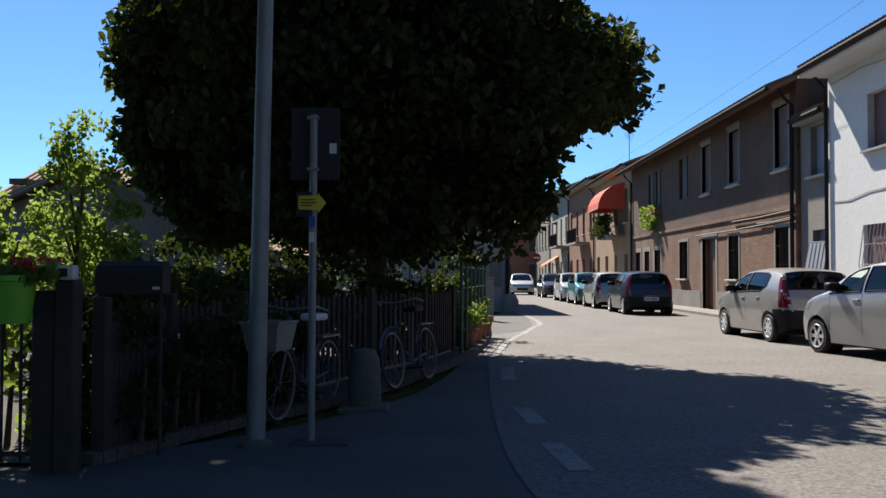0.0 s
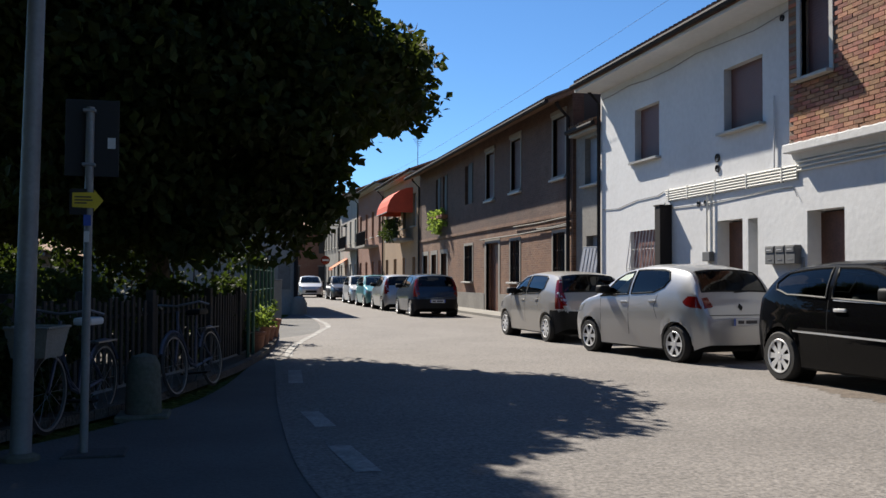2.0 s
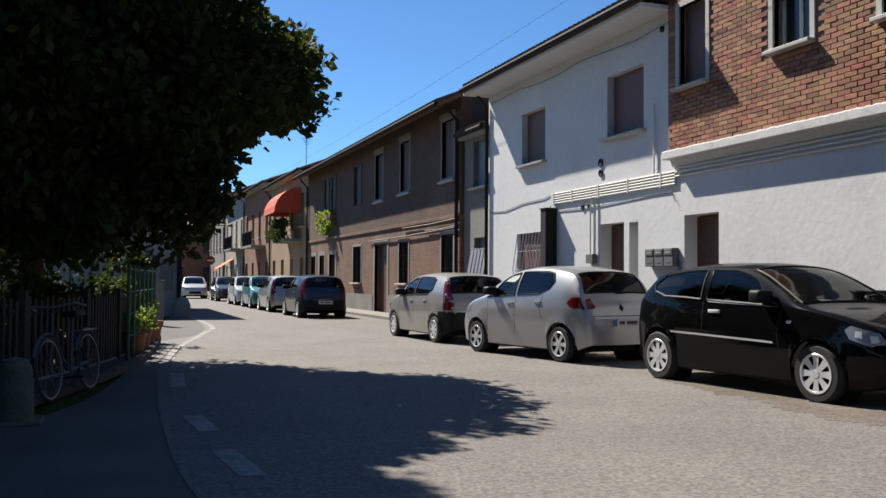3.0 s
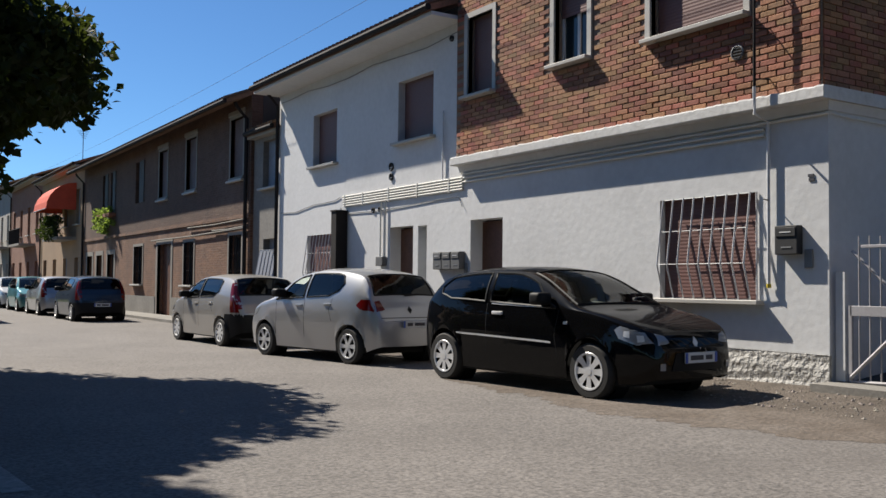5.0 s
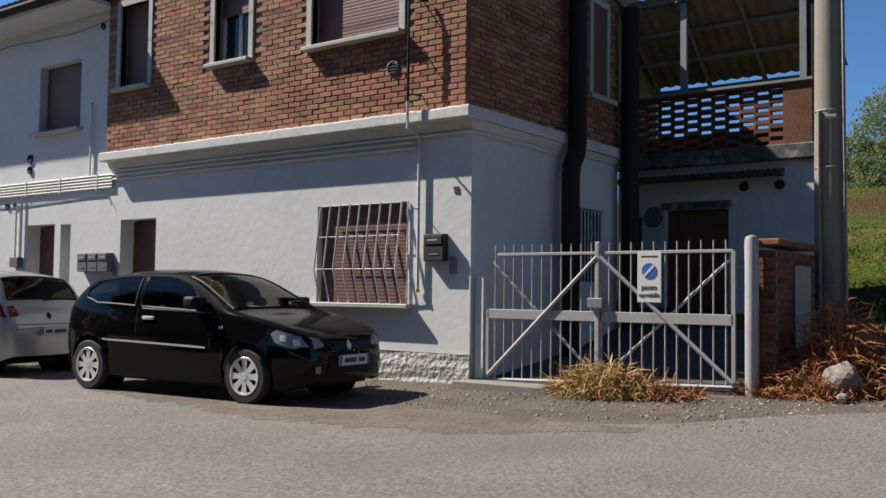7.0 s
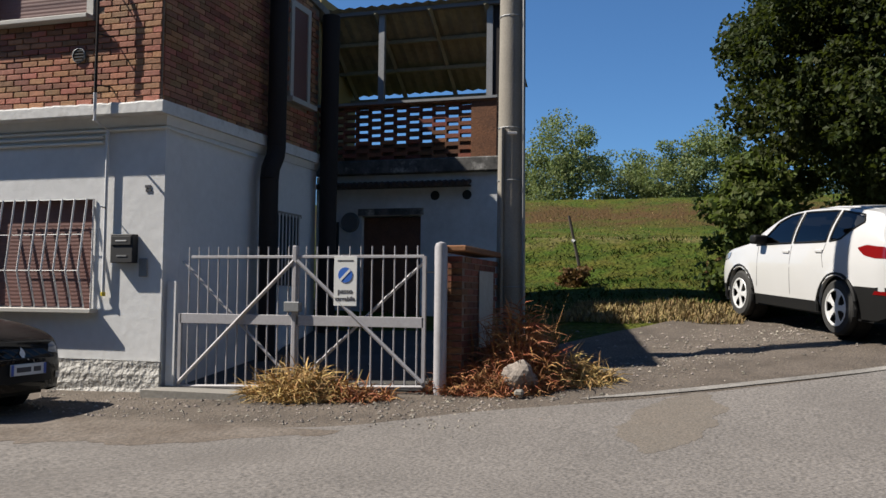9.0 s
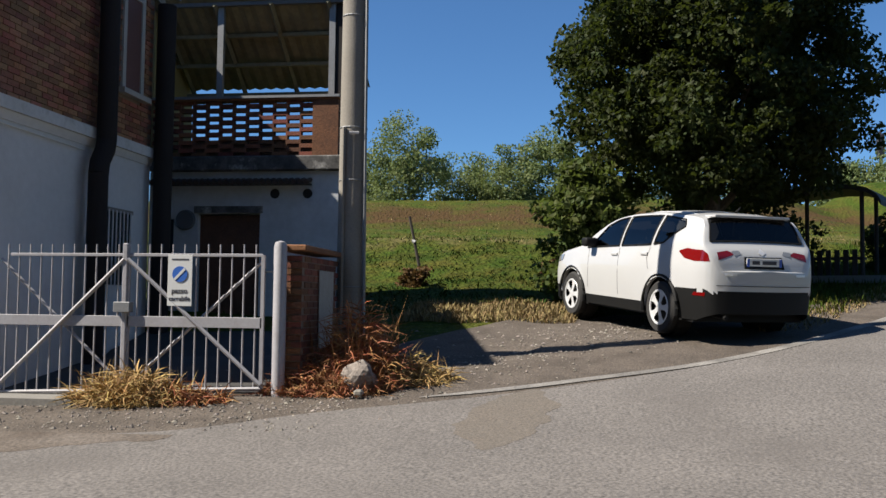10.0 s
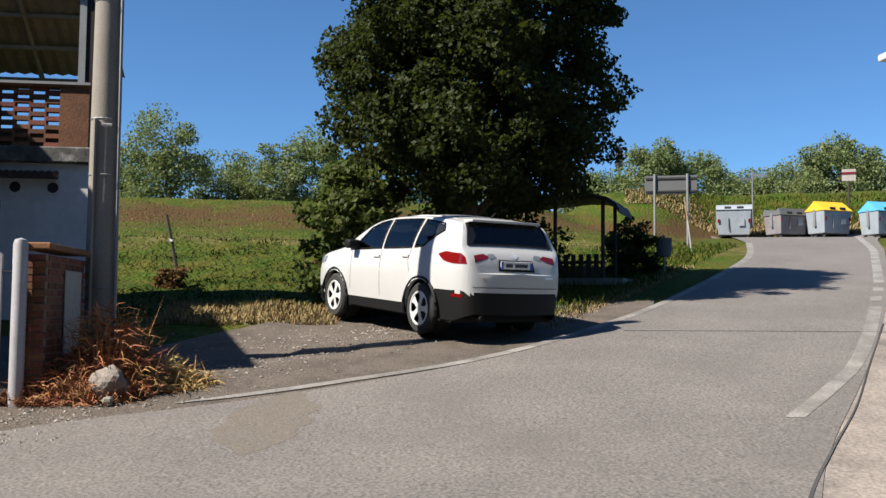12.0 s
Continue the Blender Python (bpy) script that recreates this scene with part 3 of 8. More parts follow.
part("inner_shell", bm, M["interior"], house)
roof(house, B1 - 0.02, A1 + 0.1, WALL - 0.75, 19.5, 6.62, 8.6, soffit=WALL, under="white")
bm = bmesh.new()
for v in box(bm, BX - 0.04, 14.6, B0 - 0.05, B1 - 0.04, 6.86, 6.98):
    v.co.z -= 0.14 * (v.co.x - BX)
part("brick_wing_roof", bm, M["greyplaster"], house, "low sloping flat roof")
downpipe(house, A1 - 0.02, 0.05, 6.6)

# unseen block added behind the side wall to shade the outbuilding
bm = bmesh.new()
for v in box(bm, 14.32, 16.7, 8.05, 14.7, -0.2, 7.4)[4:]:
    v.co.z -= 0.16 * (v.co.x - 14.3)
part("rear_wing", bm, M["white"], house)
# old brown brick house
brown = thing("brick_house", pose(0, 0, 0), "long old two-storey brown brick terraced house", "house")
C0, C1 = 25.9, 48.3
low_open = [(26.53, 27.6, 1.1, 2.74), (31.0, 32.1, 1.2, 2.68), (33.6, 35.3, 0.05, 2.7), (37.4, 38.7, 1.2, 2.72), (42.0, 43.2, 0.1, 2.5), (44.2, 45.3, 0.1, 2.5), (46.2, 47.3, 0.1, 2.5)]
up_open = [(26.53, 27.6, 4.5, 6.3), (30.93, 32.0, 4.48, 6.25), (34.25, 35.3, 4.45, 6.2), (37.36, 38.7, 4.48, 6.15), (41.95, 42.9, 4.3, 6.15), (43.3, 44.4, 4.3, 6.15)]
facade("wall", C0, C1, -0.2, 3.3, low_open, M["brown_low"], brown)
facade("upper_wall", C0, C1, 3.3, 6.85, up_open, M["brown"], brown)
for o in low_open:
    if o[2] > 1:
        window(brown, *o, deep=0.15, closed=0, frame_mat="darkshutter")
        surround(brown, *o, wide=0.1)
        grille(brown, o[0] + 0.05, o[1] - 0.05, o[2], o[3], bars=5, kink=False, material="darkpipe")
    else:
        d = part("door", cbox(WALL + 0.2, WALL + 0.26, o[0], o[1], o[2], o[3]), M["woodoor" if o[0] < 36 else "darkshutter"], brown)
        surround(brown, *o, wide=0.2, foot=True)
for k, o in enumerate(up_open):
    if k in (3, 4, 5):
        window(brown, *o, deep=0.12, closed=0, frame_mat="darkshutter", sill=False)
        bm = bmesh.new()
        box(bm, WALL - 0.03, WALL + 0.02, o[0] + 0.02, (o[0] + o[1]) / 2, o[2], o[3])
        part("shutter_leaf", bm, M["darkshutter"], brown)
    else:
        window(brown, *o, deep=0.12, closed=1, fill="old_shutter", sill=False)
        surround(brown, *o, wide=0.1)
        part("lintel", cbox(WALL - 0.05, WALL, o[0] - 0.16, o[1] + 0.16, o[3] + 0.1, o[3] + 0.24, 0.01), M["stone"], brown)
        part("window_sill", cbox(WALL - 0.12, WALL, o[0] - 0.14, o[1] + 0.14, o[2] - 0.15, o[2] - 0.085, 0.008), M["marble"], brown)
bm = bmesh.new()
box(bm, WALL - 0.05, WALL, C0, C1, 3.22, 3.34)
part("string_course", bm, M["brown_low"], brown)
for za, zb, ye in ((2.92, 2.86, 36.0), (3.18, 3.15, 31.5), (2.97, 2.95, 29.0)):
    part("wall_cable", tube(bmesh.new(), [(WALL - 0.07, C0 + 0.2, za), (WALL - 0.07, (C0 + ye) / 2, (za + zb) / 2 - 0.03), (WALL - 0.07, ye, zb)], 0.025, 6), M["concretepole"], brown)
bm = bmesh.new()
box(bm, WALL - 0.04, WALL, C0, 33.4, -0.1, 0.75)
box(bm, WALL - 0.04, WALL, 35.5, 41.5, -0.1, 0.75)
part("plinth", bm, M["greyplaster"], brown)
bm = bmesh.new()
box(bm, 13.9, 14.2, C0, C1, 0, 6.7)
box(bm, WALL + 0.36, 13.9, C0, C0 + 0.2, 0, 6.85)
box(bm, WALL + 0.36, 13.9, C1 - 0.2, C1, 0, 6.85)
part("inner_shell", bm, M["interior"], brown)
roof(brown, C0, C1, WALL - 0.77, 19.5, 6.62, 8.8)
downpipe(brown, 26.1, 0.05, 6.6, r=0.06)
downpipe(brown, C1 - 0.1, 0.05, 6.6)
# narrow grey infill
infill = thing("narrow_grey_house", pose(0, 0, 0), "narrow grey plastered infill house with a low tiled eave", "house")
facade("wall", A1, C0, -0.2, 5.6, [(24.1, 25.2, 4.0, 5.36), (24.16, 25.1, 0.1, 2.55)], M["greyplaster"], infill, x=WALL + 0.1)
window(infill, 24.1, 25.2, 4.0, 5.36, x=WALL + 0.1, closed=1, fill="bluegrey")
part("door", cbox(WALL + 0.3, WALL + 0.34, 24.16, 25.1, 0.1, 2.55), M["bluegrey"], infill)
roof(infill, A1 + 0.05, C0, WALL - 0.15, 19.5, 5.68, 7.2, soffit=WALL + 0.1)
bm = bmesh.new()
box(bm, WALL + 2.2, WALL + 2.5, A1, C0, 5.5, 7.3)
part("rear_wall", bm, M["brown_low"], infill)

# houses farther on: (y0, y1, height, material, label)
FAR = [(48.35, 60.0, 7.1, "ochre", "ochre plastered terraced house with balcony"), (60.05, 72.0, 7.6, "redhouse", "red brick terraced house with balcony"),
       (72.05, 84.0, 8.1, "paleplaster", "pale plastered terraced house"), (84.05, 97, 8.6, "greyplaster", "grey plastered terraced house")]
for y0, y1, top, mk, lab in FAR:
    hs = thing("terraced_house", pose(0, 0, 0), lab, "house", "terraced houses")
    n = int((y1 - y0) // 2.4)
    ops = []
    for i in range(n):
        yc = y0 + (i + 0.5) * (y1 - y0) / n
        ops += [(yc - 0.5, yc + 0.5, 0.1 if i % 2 == 0 else 1.0, 2.5), (yc - 0.5, yc + 0.5, 4.2, 6.0)]
    facade("wall", y0, y1, -0.2, top, ops, M[mk], hs)
    for k, o in enumerate(ops):
        window(hs, *o, deep=0.15, closed=0.0 if k % 4 == 0 else 1.0, fill="bluegrey" if k % 3 else "darkshutter", sill=o[2] > 0.5)
    roof(hs, y0, y1, WALL - 0.5, 19.5, top + 0.1, top + 2.0, soffit=WALL, tiles=False)
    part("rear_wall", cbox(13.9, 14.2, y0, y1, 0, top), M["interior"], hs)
    downpipe(hs, y1 - 0.1, 0.05, top)
# the street's end, where it bends away
for x0, x1, y, top, mk in ((5.8, 14.5, 101.0, 6.6, "redhouse"), (2.0, 9.5, 116.0, 9.2, "redhouse"), (-6.0, 5.2, 78.0, 6.0, "paleplaster")):
    hs = thing("end_house", pose(0, 0, 0), "house closing the bend at the end of the street", "house", "end houses")
    part("wall", cbox(x0, x1, y, y + 8, -0.2, top), M[mk], hs)
    for i in range(3):
        xc = x0 + (i + 0.5) * (x1 - x0) / 3
        for z0, z1 in ((0.2, 2.6), (4.0, 5.6)):
            w = part("window", cbox(xc - 0.45, xc + 0.45, y - 0.03, y + 0.2, z0, z1), M["darkshutter"], hs)
            part("window_frame", cbox(xc - 0.55, xc + 0.55, y - 0.02, y + 0.1, z1, z1 + 0.12), M["stone"], w)
    bm = bmesh.new()
    for d in (0, 0.15):
        vs = [bm.verts.new(p) for p in ((x0 - 0.4, y - 0.5, top + d), (x1 + 0.4, y - 0.5, top + d), (x1 + 0.4, y + 4, top + 1.7 + d), (x0 - 0.4, y + 4, top + 1.7 + d), (x1 + 0.4, y + 8.5, top + d), (x0 - 0.4, y + 8.5, top + d))]
        bm.faces.new(vs[:4]), bm.faces.new((vs[3], vs[2], vs[4], vs[5]))
    part("roof", bm, M["tile"], hs)


from mathutils.bvhtree import BVHTree
# ---- cars ----
def curve(rows, x):
    """A smooth line through (x, value) rows that never overshoots them."""
    if x <= rows[0][0]:
        return rows[0][1]
    if x >= rows[-1][0]:
        return rows[-1][1]
    n_ = len(rows)
    hs = [rows[i + 1][0] - rows[i][0] for i in range(n_ - 1)]
    ds = [(rows[i + 1][1] - rows[i][1]) / hs[i] for i in range(n_ - 1)]
    ms = [ds[0]] + [0.0 if ds[i - 1] * ds[i] <= 0 else 3 * (hs[i - 1] + hs[i]) / ((2 * hs[i] + hs[i - 1]) / ds[i - 1] + (hs[i] + 2 * hs[i - 1]) / ds[i]) for i in range(1, n_ - 1)] + [ds[-1]]
    i = next(k for k in range(n_ - 1) if x <= rows[k + 1][0])
    k = (x - rows[i][0]) / hs[i]
    return rows[i][1] * (1 + 2 * k) * (1 - k) ** 2 + hs[i] * ms[i] * k * (1 - k) ** 2 + rows[i + 1][1] * k * k * (3 - 2 * k) + hs[i] * ms[i + 1] * k * k * (k - 1)


def inside(poly, u, v):
    """Whether (u, v) lies within an outline."""
    odd = False
    for (u0, v0), (u1, v1) in zip(poly, poly[1:] + poly[:1]):
        if (v0 > v) != (v1 > v) and u < u0 + (u1 - u0) * (v - v0) / (v1 - v0):
            odd = not odd
    return odd


def wheel(parent, x, y, r, width, spokes, out):
    """A tyre with a spoked rim that faces out (+1 or -1 along y)."""
    wd = width / 2
    bm = lathe(bmesh.new(), [(r * 0.62, -wd), (r * 0.9, -wd), (r * 0.985, -wd * 0.7), (r, 0), (r * 0.985, wd * 0.7), (r * 0.9, wd), (r * 0.62, wd)], 28, "y")
    w = part("wheel", bm, M["rubber"], parent, smooth=True, at=pose(x, y, r))
    bm = lathe(bmesh.new(), [(0.0, out * wd * 0.35), (r * 0.6, out * wd * 0.3), (r * 0.6, out * wd * 0.98), (r * 0.67, out * wd * 1.02), (r * 0.66, out * wd * 0.5)], 28, "y")
    part("brake_disc", bm, M["black"], w, smooth=True)
    bm = lathe(bmesh.new(), [(r * 0.585, out * wd * 0.9), (r * 0.6, out * wd * 1.02), (r * 0.66, out * wd * 1.04), (r * 0.68, out * wd * 0.98)], 28, "y")
    lathe(bm, [(0.0, out * wd * 1.0), (r * 0.13, out * wd * 1.0), (r * 0.16, out * wd * 0.8)], 12, "y")
    for k in range(spokes):
        a = k * math.tau / spokes
        c, s = math.cos(a), math.sin(a)
        pts = []
        for rad, half, dep in ((0.1, 0.09, 0.98), (0.38, 0.1, 0.93), (0.6, 0.14 if spokes > 5 else 0.2, 0.97)):
            for sg in (-1, 1):
                pts.append(bm.verts.new((r * (rad * c - sg * half * s), out * wd * dep, r * (rad * s + sg * half * c))))
        bm.faces.new((pts[0], pts[1], pts[3], pts[2])), bm.faces.new((pts[2], pts[3], pts[5], pts[4]))
    part("rim", bm, M["alloy"], w, smooth=True)
    return w


def rows_of(poly, n):
    """Cuts an outline of (u, v) corners into n rows of (v, u from, u to)."""
    vs = [p[1] for p in poly]
    lo, hi = min(vs), max(vs)
    out = []
    for k in range(n + 1):
        v = lo + (hi - lo) * (0.0005 + 0.999 * k / n)
        cuts = []
        for (u0, v0), (u1, v1) in zip(poly, poly[1:] + poly[:1]):
            if (v0 - v) * (v1 - v) <= 0 and v0 != v1:
                cuts.append(u0 + (u1 - u0) * (v - v0) / (v1 - v0))
        out.append((v, min(cuts), max(cuts)))
    return out


def laid(tree_, poly, view, off=0.004, n=7, m=9):
    """A thin panel with that outline, laid on the bodywork as seen from the left, right, front or rear."""
    bm = bmesh.new()
    grid = []
    for v, u0, u1 in rows_of(poly, n):
        line = []
        for k in range(m + 1):
            u = u0 + (u1 - u0) * k / m
            start, way = {"left": ((u, 3, v), (0, -1, 0)), "right": ((u, -3, v), (0, 1, 0)), "front": ((-3, u, v), (1, 0, 0)), "rear": ((9, u, v), (-1, 0, 0))}[view]
            hit, normal, _, _ = tree_.ray_cast(Vector(start), Vector(way))
            line.append(bm.verts.new(hit - Vector(way) * off * 0.5 + (normal if normal.dot(Vector(way)) < 0 else -normal) * off) if hit else None)
        grid.append(line)
    for a, b in zip(grid, grid[1:]):
        for k in range(m):
            q = (a[k], a[k + 1], b[k + 1], b[k])
            if None not in q:
                bm.faces.new(q)
    for v in [v for v in bm.verts if not v.link_faces]:
        bm.verts.remove(v)
    return bm


def car(name, m, label, color, length, width, height, wheelbase, front, top, belt, glass, screen, rear_screen, fine=170, wr=0.29, clear=0.2, spokes=8, bumper=None, cladding=None, arch_trim=None, panels=(), handles=(), seams=(), mirror=(1.35, 0.98), plates=(), group="parked cars", handle_look=None, wheel_look="alloy"):
    """A car with its front at x = 0, its tail at x = length and its middle at y = 0. top and belt: rows of (x, z);
    glass: (material, outline over x and the share of the height from belt to roof); screen, rear_screen: from x to x;
    panels: (part, material, view, outline) laid on the bodywork."""
    t = thing(name, m, label, "car", group)
    widthc = [(0.0, 0.70), (0.04, 0.78), (0.12, 0.86), (0.3, 0.94), (0.6, 0.985), (1.2, 1.0), (length - 1.0, 1.0), (length - 0.6, 0.985), (length - 0.3, 0.945), (length - 0.12, 0.88), (length - 0.04, 0.81), (length, 0.74)]
    roof_h = max(v for _, v in top)
    xf, xr = front, front + wheelbase
    ra = wr + 0.05
    xs = sorted({round(v, 3) for v in [i * length / fine for i in range(fine + 1)] + [0.02, 0.05, 0.09, 0.14, length - 0.02, length - 0.05, length - 0.1, *screen, *rear_screen] + [r_[0] for r_ in top]
                 + [c + ra * math.cos(k * math.pi / 14) for c in (xf, xr) for k in range(15)] if 0 <= v <= length})
    LOWER, UPPER, ROOF = 12, 12, 10

    def section(x):
        """The half outline across the car at x, from the sill up over the glass to the middle of the roof."""
        w = width / 2 * curve(widthc, x)
        zt, zb = curve(top, x), curve(belt, x)
        zb = min(zb, zt - 0.02)
        base = clear + 0.06 * max(0, 1 - x / 0.2) + 0.1 * max(0, 1 - (length - x) / 0.25)
        arch = max([math.sqrt(max(0, ra * ra - (x - c) ** 2)) + wr if abs(x - c) < ra else 0 for c in (xf, xr)])
        pts = []
        for k in range(LOWER + 1):
            f = k / LOWER
            z = base + (zb - base) * f
            bulge = 0.95 + 0.05 * math.sin(min(1.0, f * 1.5) * math.pi * 0.5) - 0.045 * max(0, f - 0.7) ** 1.3 * 4
            near = math.exp(-((z - arch) / 0.07) ** 2) if arch else 0
            pts.append((w * bulge + 0.016 * near, max(z, arch)))
        lean = min(1.0, max(0.0, (zt - zb) / (roof_h - zb)))
        wt = pts[-1][0]
        wroof = wt - 0.155 * lean * width / 1.64 - 0.02
        edge = zt - 0.05 * lean - 0.012
        for k in range(1, UPPER + 1):
            f = k / UPPER
            pts.append((wt + (wroof - wt) * (0.35 * f + 0.65 * f ** 1.8), zb + (edge - zb) * f))
        for k in range(1, ROOF + 1):
            f = k / ROOF
            pts.append((wroof * (1 - f), edge + (zt - edge) * (1 - (1 - f) ** 2.6)))
        return pts

    def on_side(x, f):
        """A place on the side glass band: f runs from the belt line (0) to the roof's edge (1)."""
        pts, k = section(x), LOWER + max(0.0, min(0.999, f)) * UPPER
        a, b, r_ = pts[int(k)], pts[int(k) + 1], k - int(k)
        return a[0] + (b[0] - a[0]) * r_, a[1] + (b[1] - a[1]) * r_

    rows = [section(x) for x in xs]
    nk = len(rows[0])
    faces = {}
    for i in range(len(xs) - 1):
        xm = (xs[i] + xs[i + 1]) / 2
        for k in range(nk - 1):
            zm = sum(rows[a][b][1] for a in (i, i + 1) for b in (k, k + 1)) / 4
            kind = "body"
            if k < LOWER:
                if bumper and ((xm > length - (0.62 if cladding else 0.45) and zm < bumper[1]) or (xm < 0.4 and zm < bumper[0])):
                    kind = "front_bumper" if xm < 1 else "rear_bumper"
                elif cladding and zm < cladding:
                    kind = "sill_cladding"
            elif k < LOWER + UPPER:
                f = (k - LOWER + 0.5) / UPPER
                for order, (_, poly) in enumerate(glass):
                    if inside(poly, xm, f):
                        kind = "side_window%d" % order
            elif k >= LOWER + UPPER + 1:
                if screen[0] < xm < screen[1]:
                    kind = "windscreen"
                elif rear_screen[0] < xm < rear_screen[1]:
                    kind = "rear_window"
            for sg in (-1, 1):
                q = [(xs[a], sg * rows[a][b][0], rows[a][b][1]) for a, b in ((i, k), (i + 1, k), (i + 1, k + 1), (i, k + 1))]
                here = kind + ("" if sg < 0 else "+") if kind.startswith("side_window") else kind
                faces.setdefault(here, []).append(q if sg < 0 else q[::-1])
    for i, bl in ((0, 0), (len(xs) - 1, 1)):
        for k in range(nk - 1):
            zm = (rows[i][k][1] + rows[i][k + 1][1]) / 2
            kind = ("rear_bumper" if i else "front_bumper") if bumper and zm < bumper[bl] else "body"
            cuts = [-1 + 0.25 * e for e in range(9)]
            for s0, s1 in zip(cuts, cuts[1:]):
                q = [(xs[i] + (0.09 if i else -0.06) * (1 - s * s), s * rows[i][kk][0], rows[i][kk][1]) for s, kk in ((s0, k), (s1, k), (s1, k + 1), (s0, k + 1))]
                faces.setdefault(kind, []).append(q if i else q[::-1])
    everything = bmesh.new()
    for kind, quads in faces.items():
        bm = bmesh.new()
        for q in quads:
            bm.faces.new([bm.verts.new(p) for p in q])
            everything.faces.new([everything.verts.new(p) for p in q])
        bmesh.ops.remove_doubles(bm, verts=bm.verts[:], dist=0.0015)
        look_ = color if kind == "body" else M["carglass"] if kind == "windscreen" else M["privacy"] if kind == "rear_window" else M[glass[int(kind.strip("+")[11:])][0]] if kind.startswith("side_window") else M["black"]
        made = part("side_window" if kind.startswith("side_window") else kind, bm, look_, t, smooth=True)
        made.visible_shadow = kind not in ("windscreen", "rear_window") and not kind.startswith("side_window")
    # rubber seals round the panes
    for sg in (-1, 1):
        for _, poly in glass:
            line = []
            for (u0, v0), (u1, v1) in zip(poly, poly[1:] + poly[:1]):
                for k in range(8):
                    u = u0 + (u1 - u0) * k / 8
                    y_, z_ = on_side(u, v0 + (v1 - v0) * k / 8)
                    line.append((u, sg * y_, z_))
            part("window_seal", tube(bmesh.new(), line + line[:1], 0.014, 5, False), M["black"], t, smooth=True)
    for u0, u1 in (screen, rear_screen):
        row_ = LOWER + UPPER + 1
        up_ = [(u, section(u)[row_]) for u in [u0 + (u1 - u0) * k / 10 for k in range(11)]]
        across = [[(u, sg * p[0], p[1]) for sg, ps in ((1, section(u)[row_:]), (-1, section(u)[row_:-1][::-1])) for p in ps] for u in (u0, u1)]
        line = [(u, p[0], p[1]) for u, p in up_] + across[1] + [(u, -p[0], p[1]) for u, p in up_[::-1]] + across[0][::-1]
        part("window_seal", tube(bmesh.new(), line, 0.014, 5, False), M["black"], t, smooth=True)
    tree_ = BVHTree.FromBMesh(everything)
    everything.free()
    for order, (nm, mk, view, poly) in enumerate(panels):
        for vw in (("left", "right") if view == "side" else (view,)):
            mirrored = view in ("front", "rear") and min(p[0] for p in poly) > 0.02
            for sg in ((1, -1) if mirrored else (1,)):
                p2 = [(sg * u, v) for u, v in poly] if view in ("front", "rear") else list(poly)
                bm = laid(tree_, p2, vw, 0.005 + 0.0016 * order, 9, 12)
                if len(bm.faces):
                    part(nm, bm, M[mk], t, smooth=True)
                else:
                    bm.free()
    bm = bmesh.new()
    iw = width / 2 - 0.2
    box(bm, 0.25, length - 0.3, -iw, iw, clear + 0.02, curve(belt, length / 2) - 0.3)
    box(bm, 0.3, length - 0.3, -width / 2 + 0.1, width / 2 - 0.1, clear - 0.03, clear + 0.05)
    part("underbody", bm, M["black"], t)
    # seats, dashboard and steering wheel, seen through the glass
    sill_z = curve(belt, length / 2)
    for x, high in ((front + 1.5, 0.1), (front + 2.3, 0.02)):
        for sg in (-1, 1):
            seat = part("seat", cbox(x - 0.5, x, sg * 0.36 - 0.23, sg * 0.36 + 0.23, sill_z - 0.5, sill_z - 0.34, 0.05, 2), M["upholstery"], t, smooth=True)
            part("backrest", cbox(x - 0.08, x + 0.08, sg * 0.36 - 0.22, sg * 0.36 + 0.22, sill_z - 0.4, sill_z + high, 0.06, 2), M["upholstery"], seat, smooth=True)
            part("headrest", cbox(x - 0.02, x + 0.09, sg * 0.36 - 0.12, sg * 0.36 + 0.12, sill_z + high + 0.03, sill_z + high + 0.2, 0.04, 2), M["upholstery"], seat, smooth=True)
    part("dashboard", cbox(front + 0.42, front + 0.85, -width / 2 + 0.2, width / 2 - 0.2, sill_z - 0.4, sill_z - 0.02, 0.06, 2), M["upholstery"], t, smooth=True)
    part("steering_wheel", tube(bmesh.new(), [(front + 0.95 + 0.08 * math.cos(a), 0.36 + 0.18 * math.sin(a), sill_z - 0.05 + 0.16 * math.cos(a)) for a in [k * math.tau / 16 for k in range(17)]], 0.016, 6), M["black"], t)
    part("interior_mirror", cbox(front + 1.0, front + 1.03, -0.11, 0.11, roof_h - 0.19, roof_h - 0.12, 0.01), M["black"], t)
    for x in (xf, xr):
        for sg in (-1, 1):
            part("wheel_housing", lathe(bmesh.new(), [(0.0, 0.0), (ra - 0.005, 0.0), (ra - 0.005, sg * 0.2)], 20, "y", (x, sg * (width / 2 - 0.3), wr)), M["black"], t)
            wheel(t, x, sg * (width / 2 - 0.1), wr, 0.19, spokes, sg)
            if arch_trim:
                ring = [(x + (ra + 0.03) * math.cos(a), sg * (width / 2 * 0.99), wr + (ra + 0.03) * math.sin(a)) for a in [math.pi * (-0.06 + 1.12 * k / 16) for k in range(17)]]
                part("arch_trim", tube(bmesh.new(), ring, 0.028, 6), M["black"], t, smooth=True)
    mx, mz = mirror
    for sg in (-1, 1):
        yb = width / 2
        bm = cbox(mx - 0.09, mx + 0.09, min(sg * (yb - 0.06), sg * (yb + 0.15)), max(sg * (yb - 0.06), sg * (yb + 0.15)), mz, mz + 0.14, 0.045, 3)
        part("door_mirror", bm, M["black"], t, smooth=True)
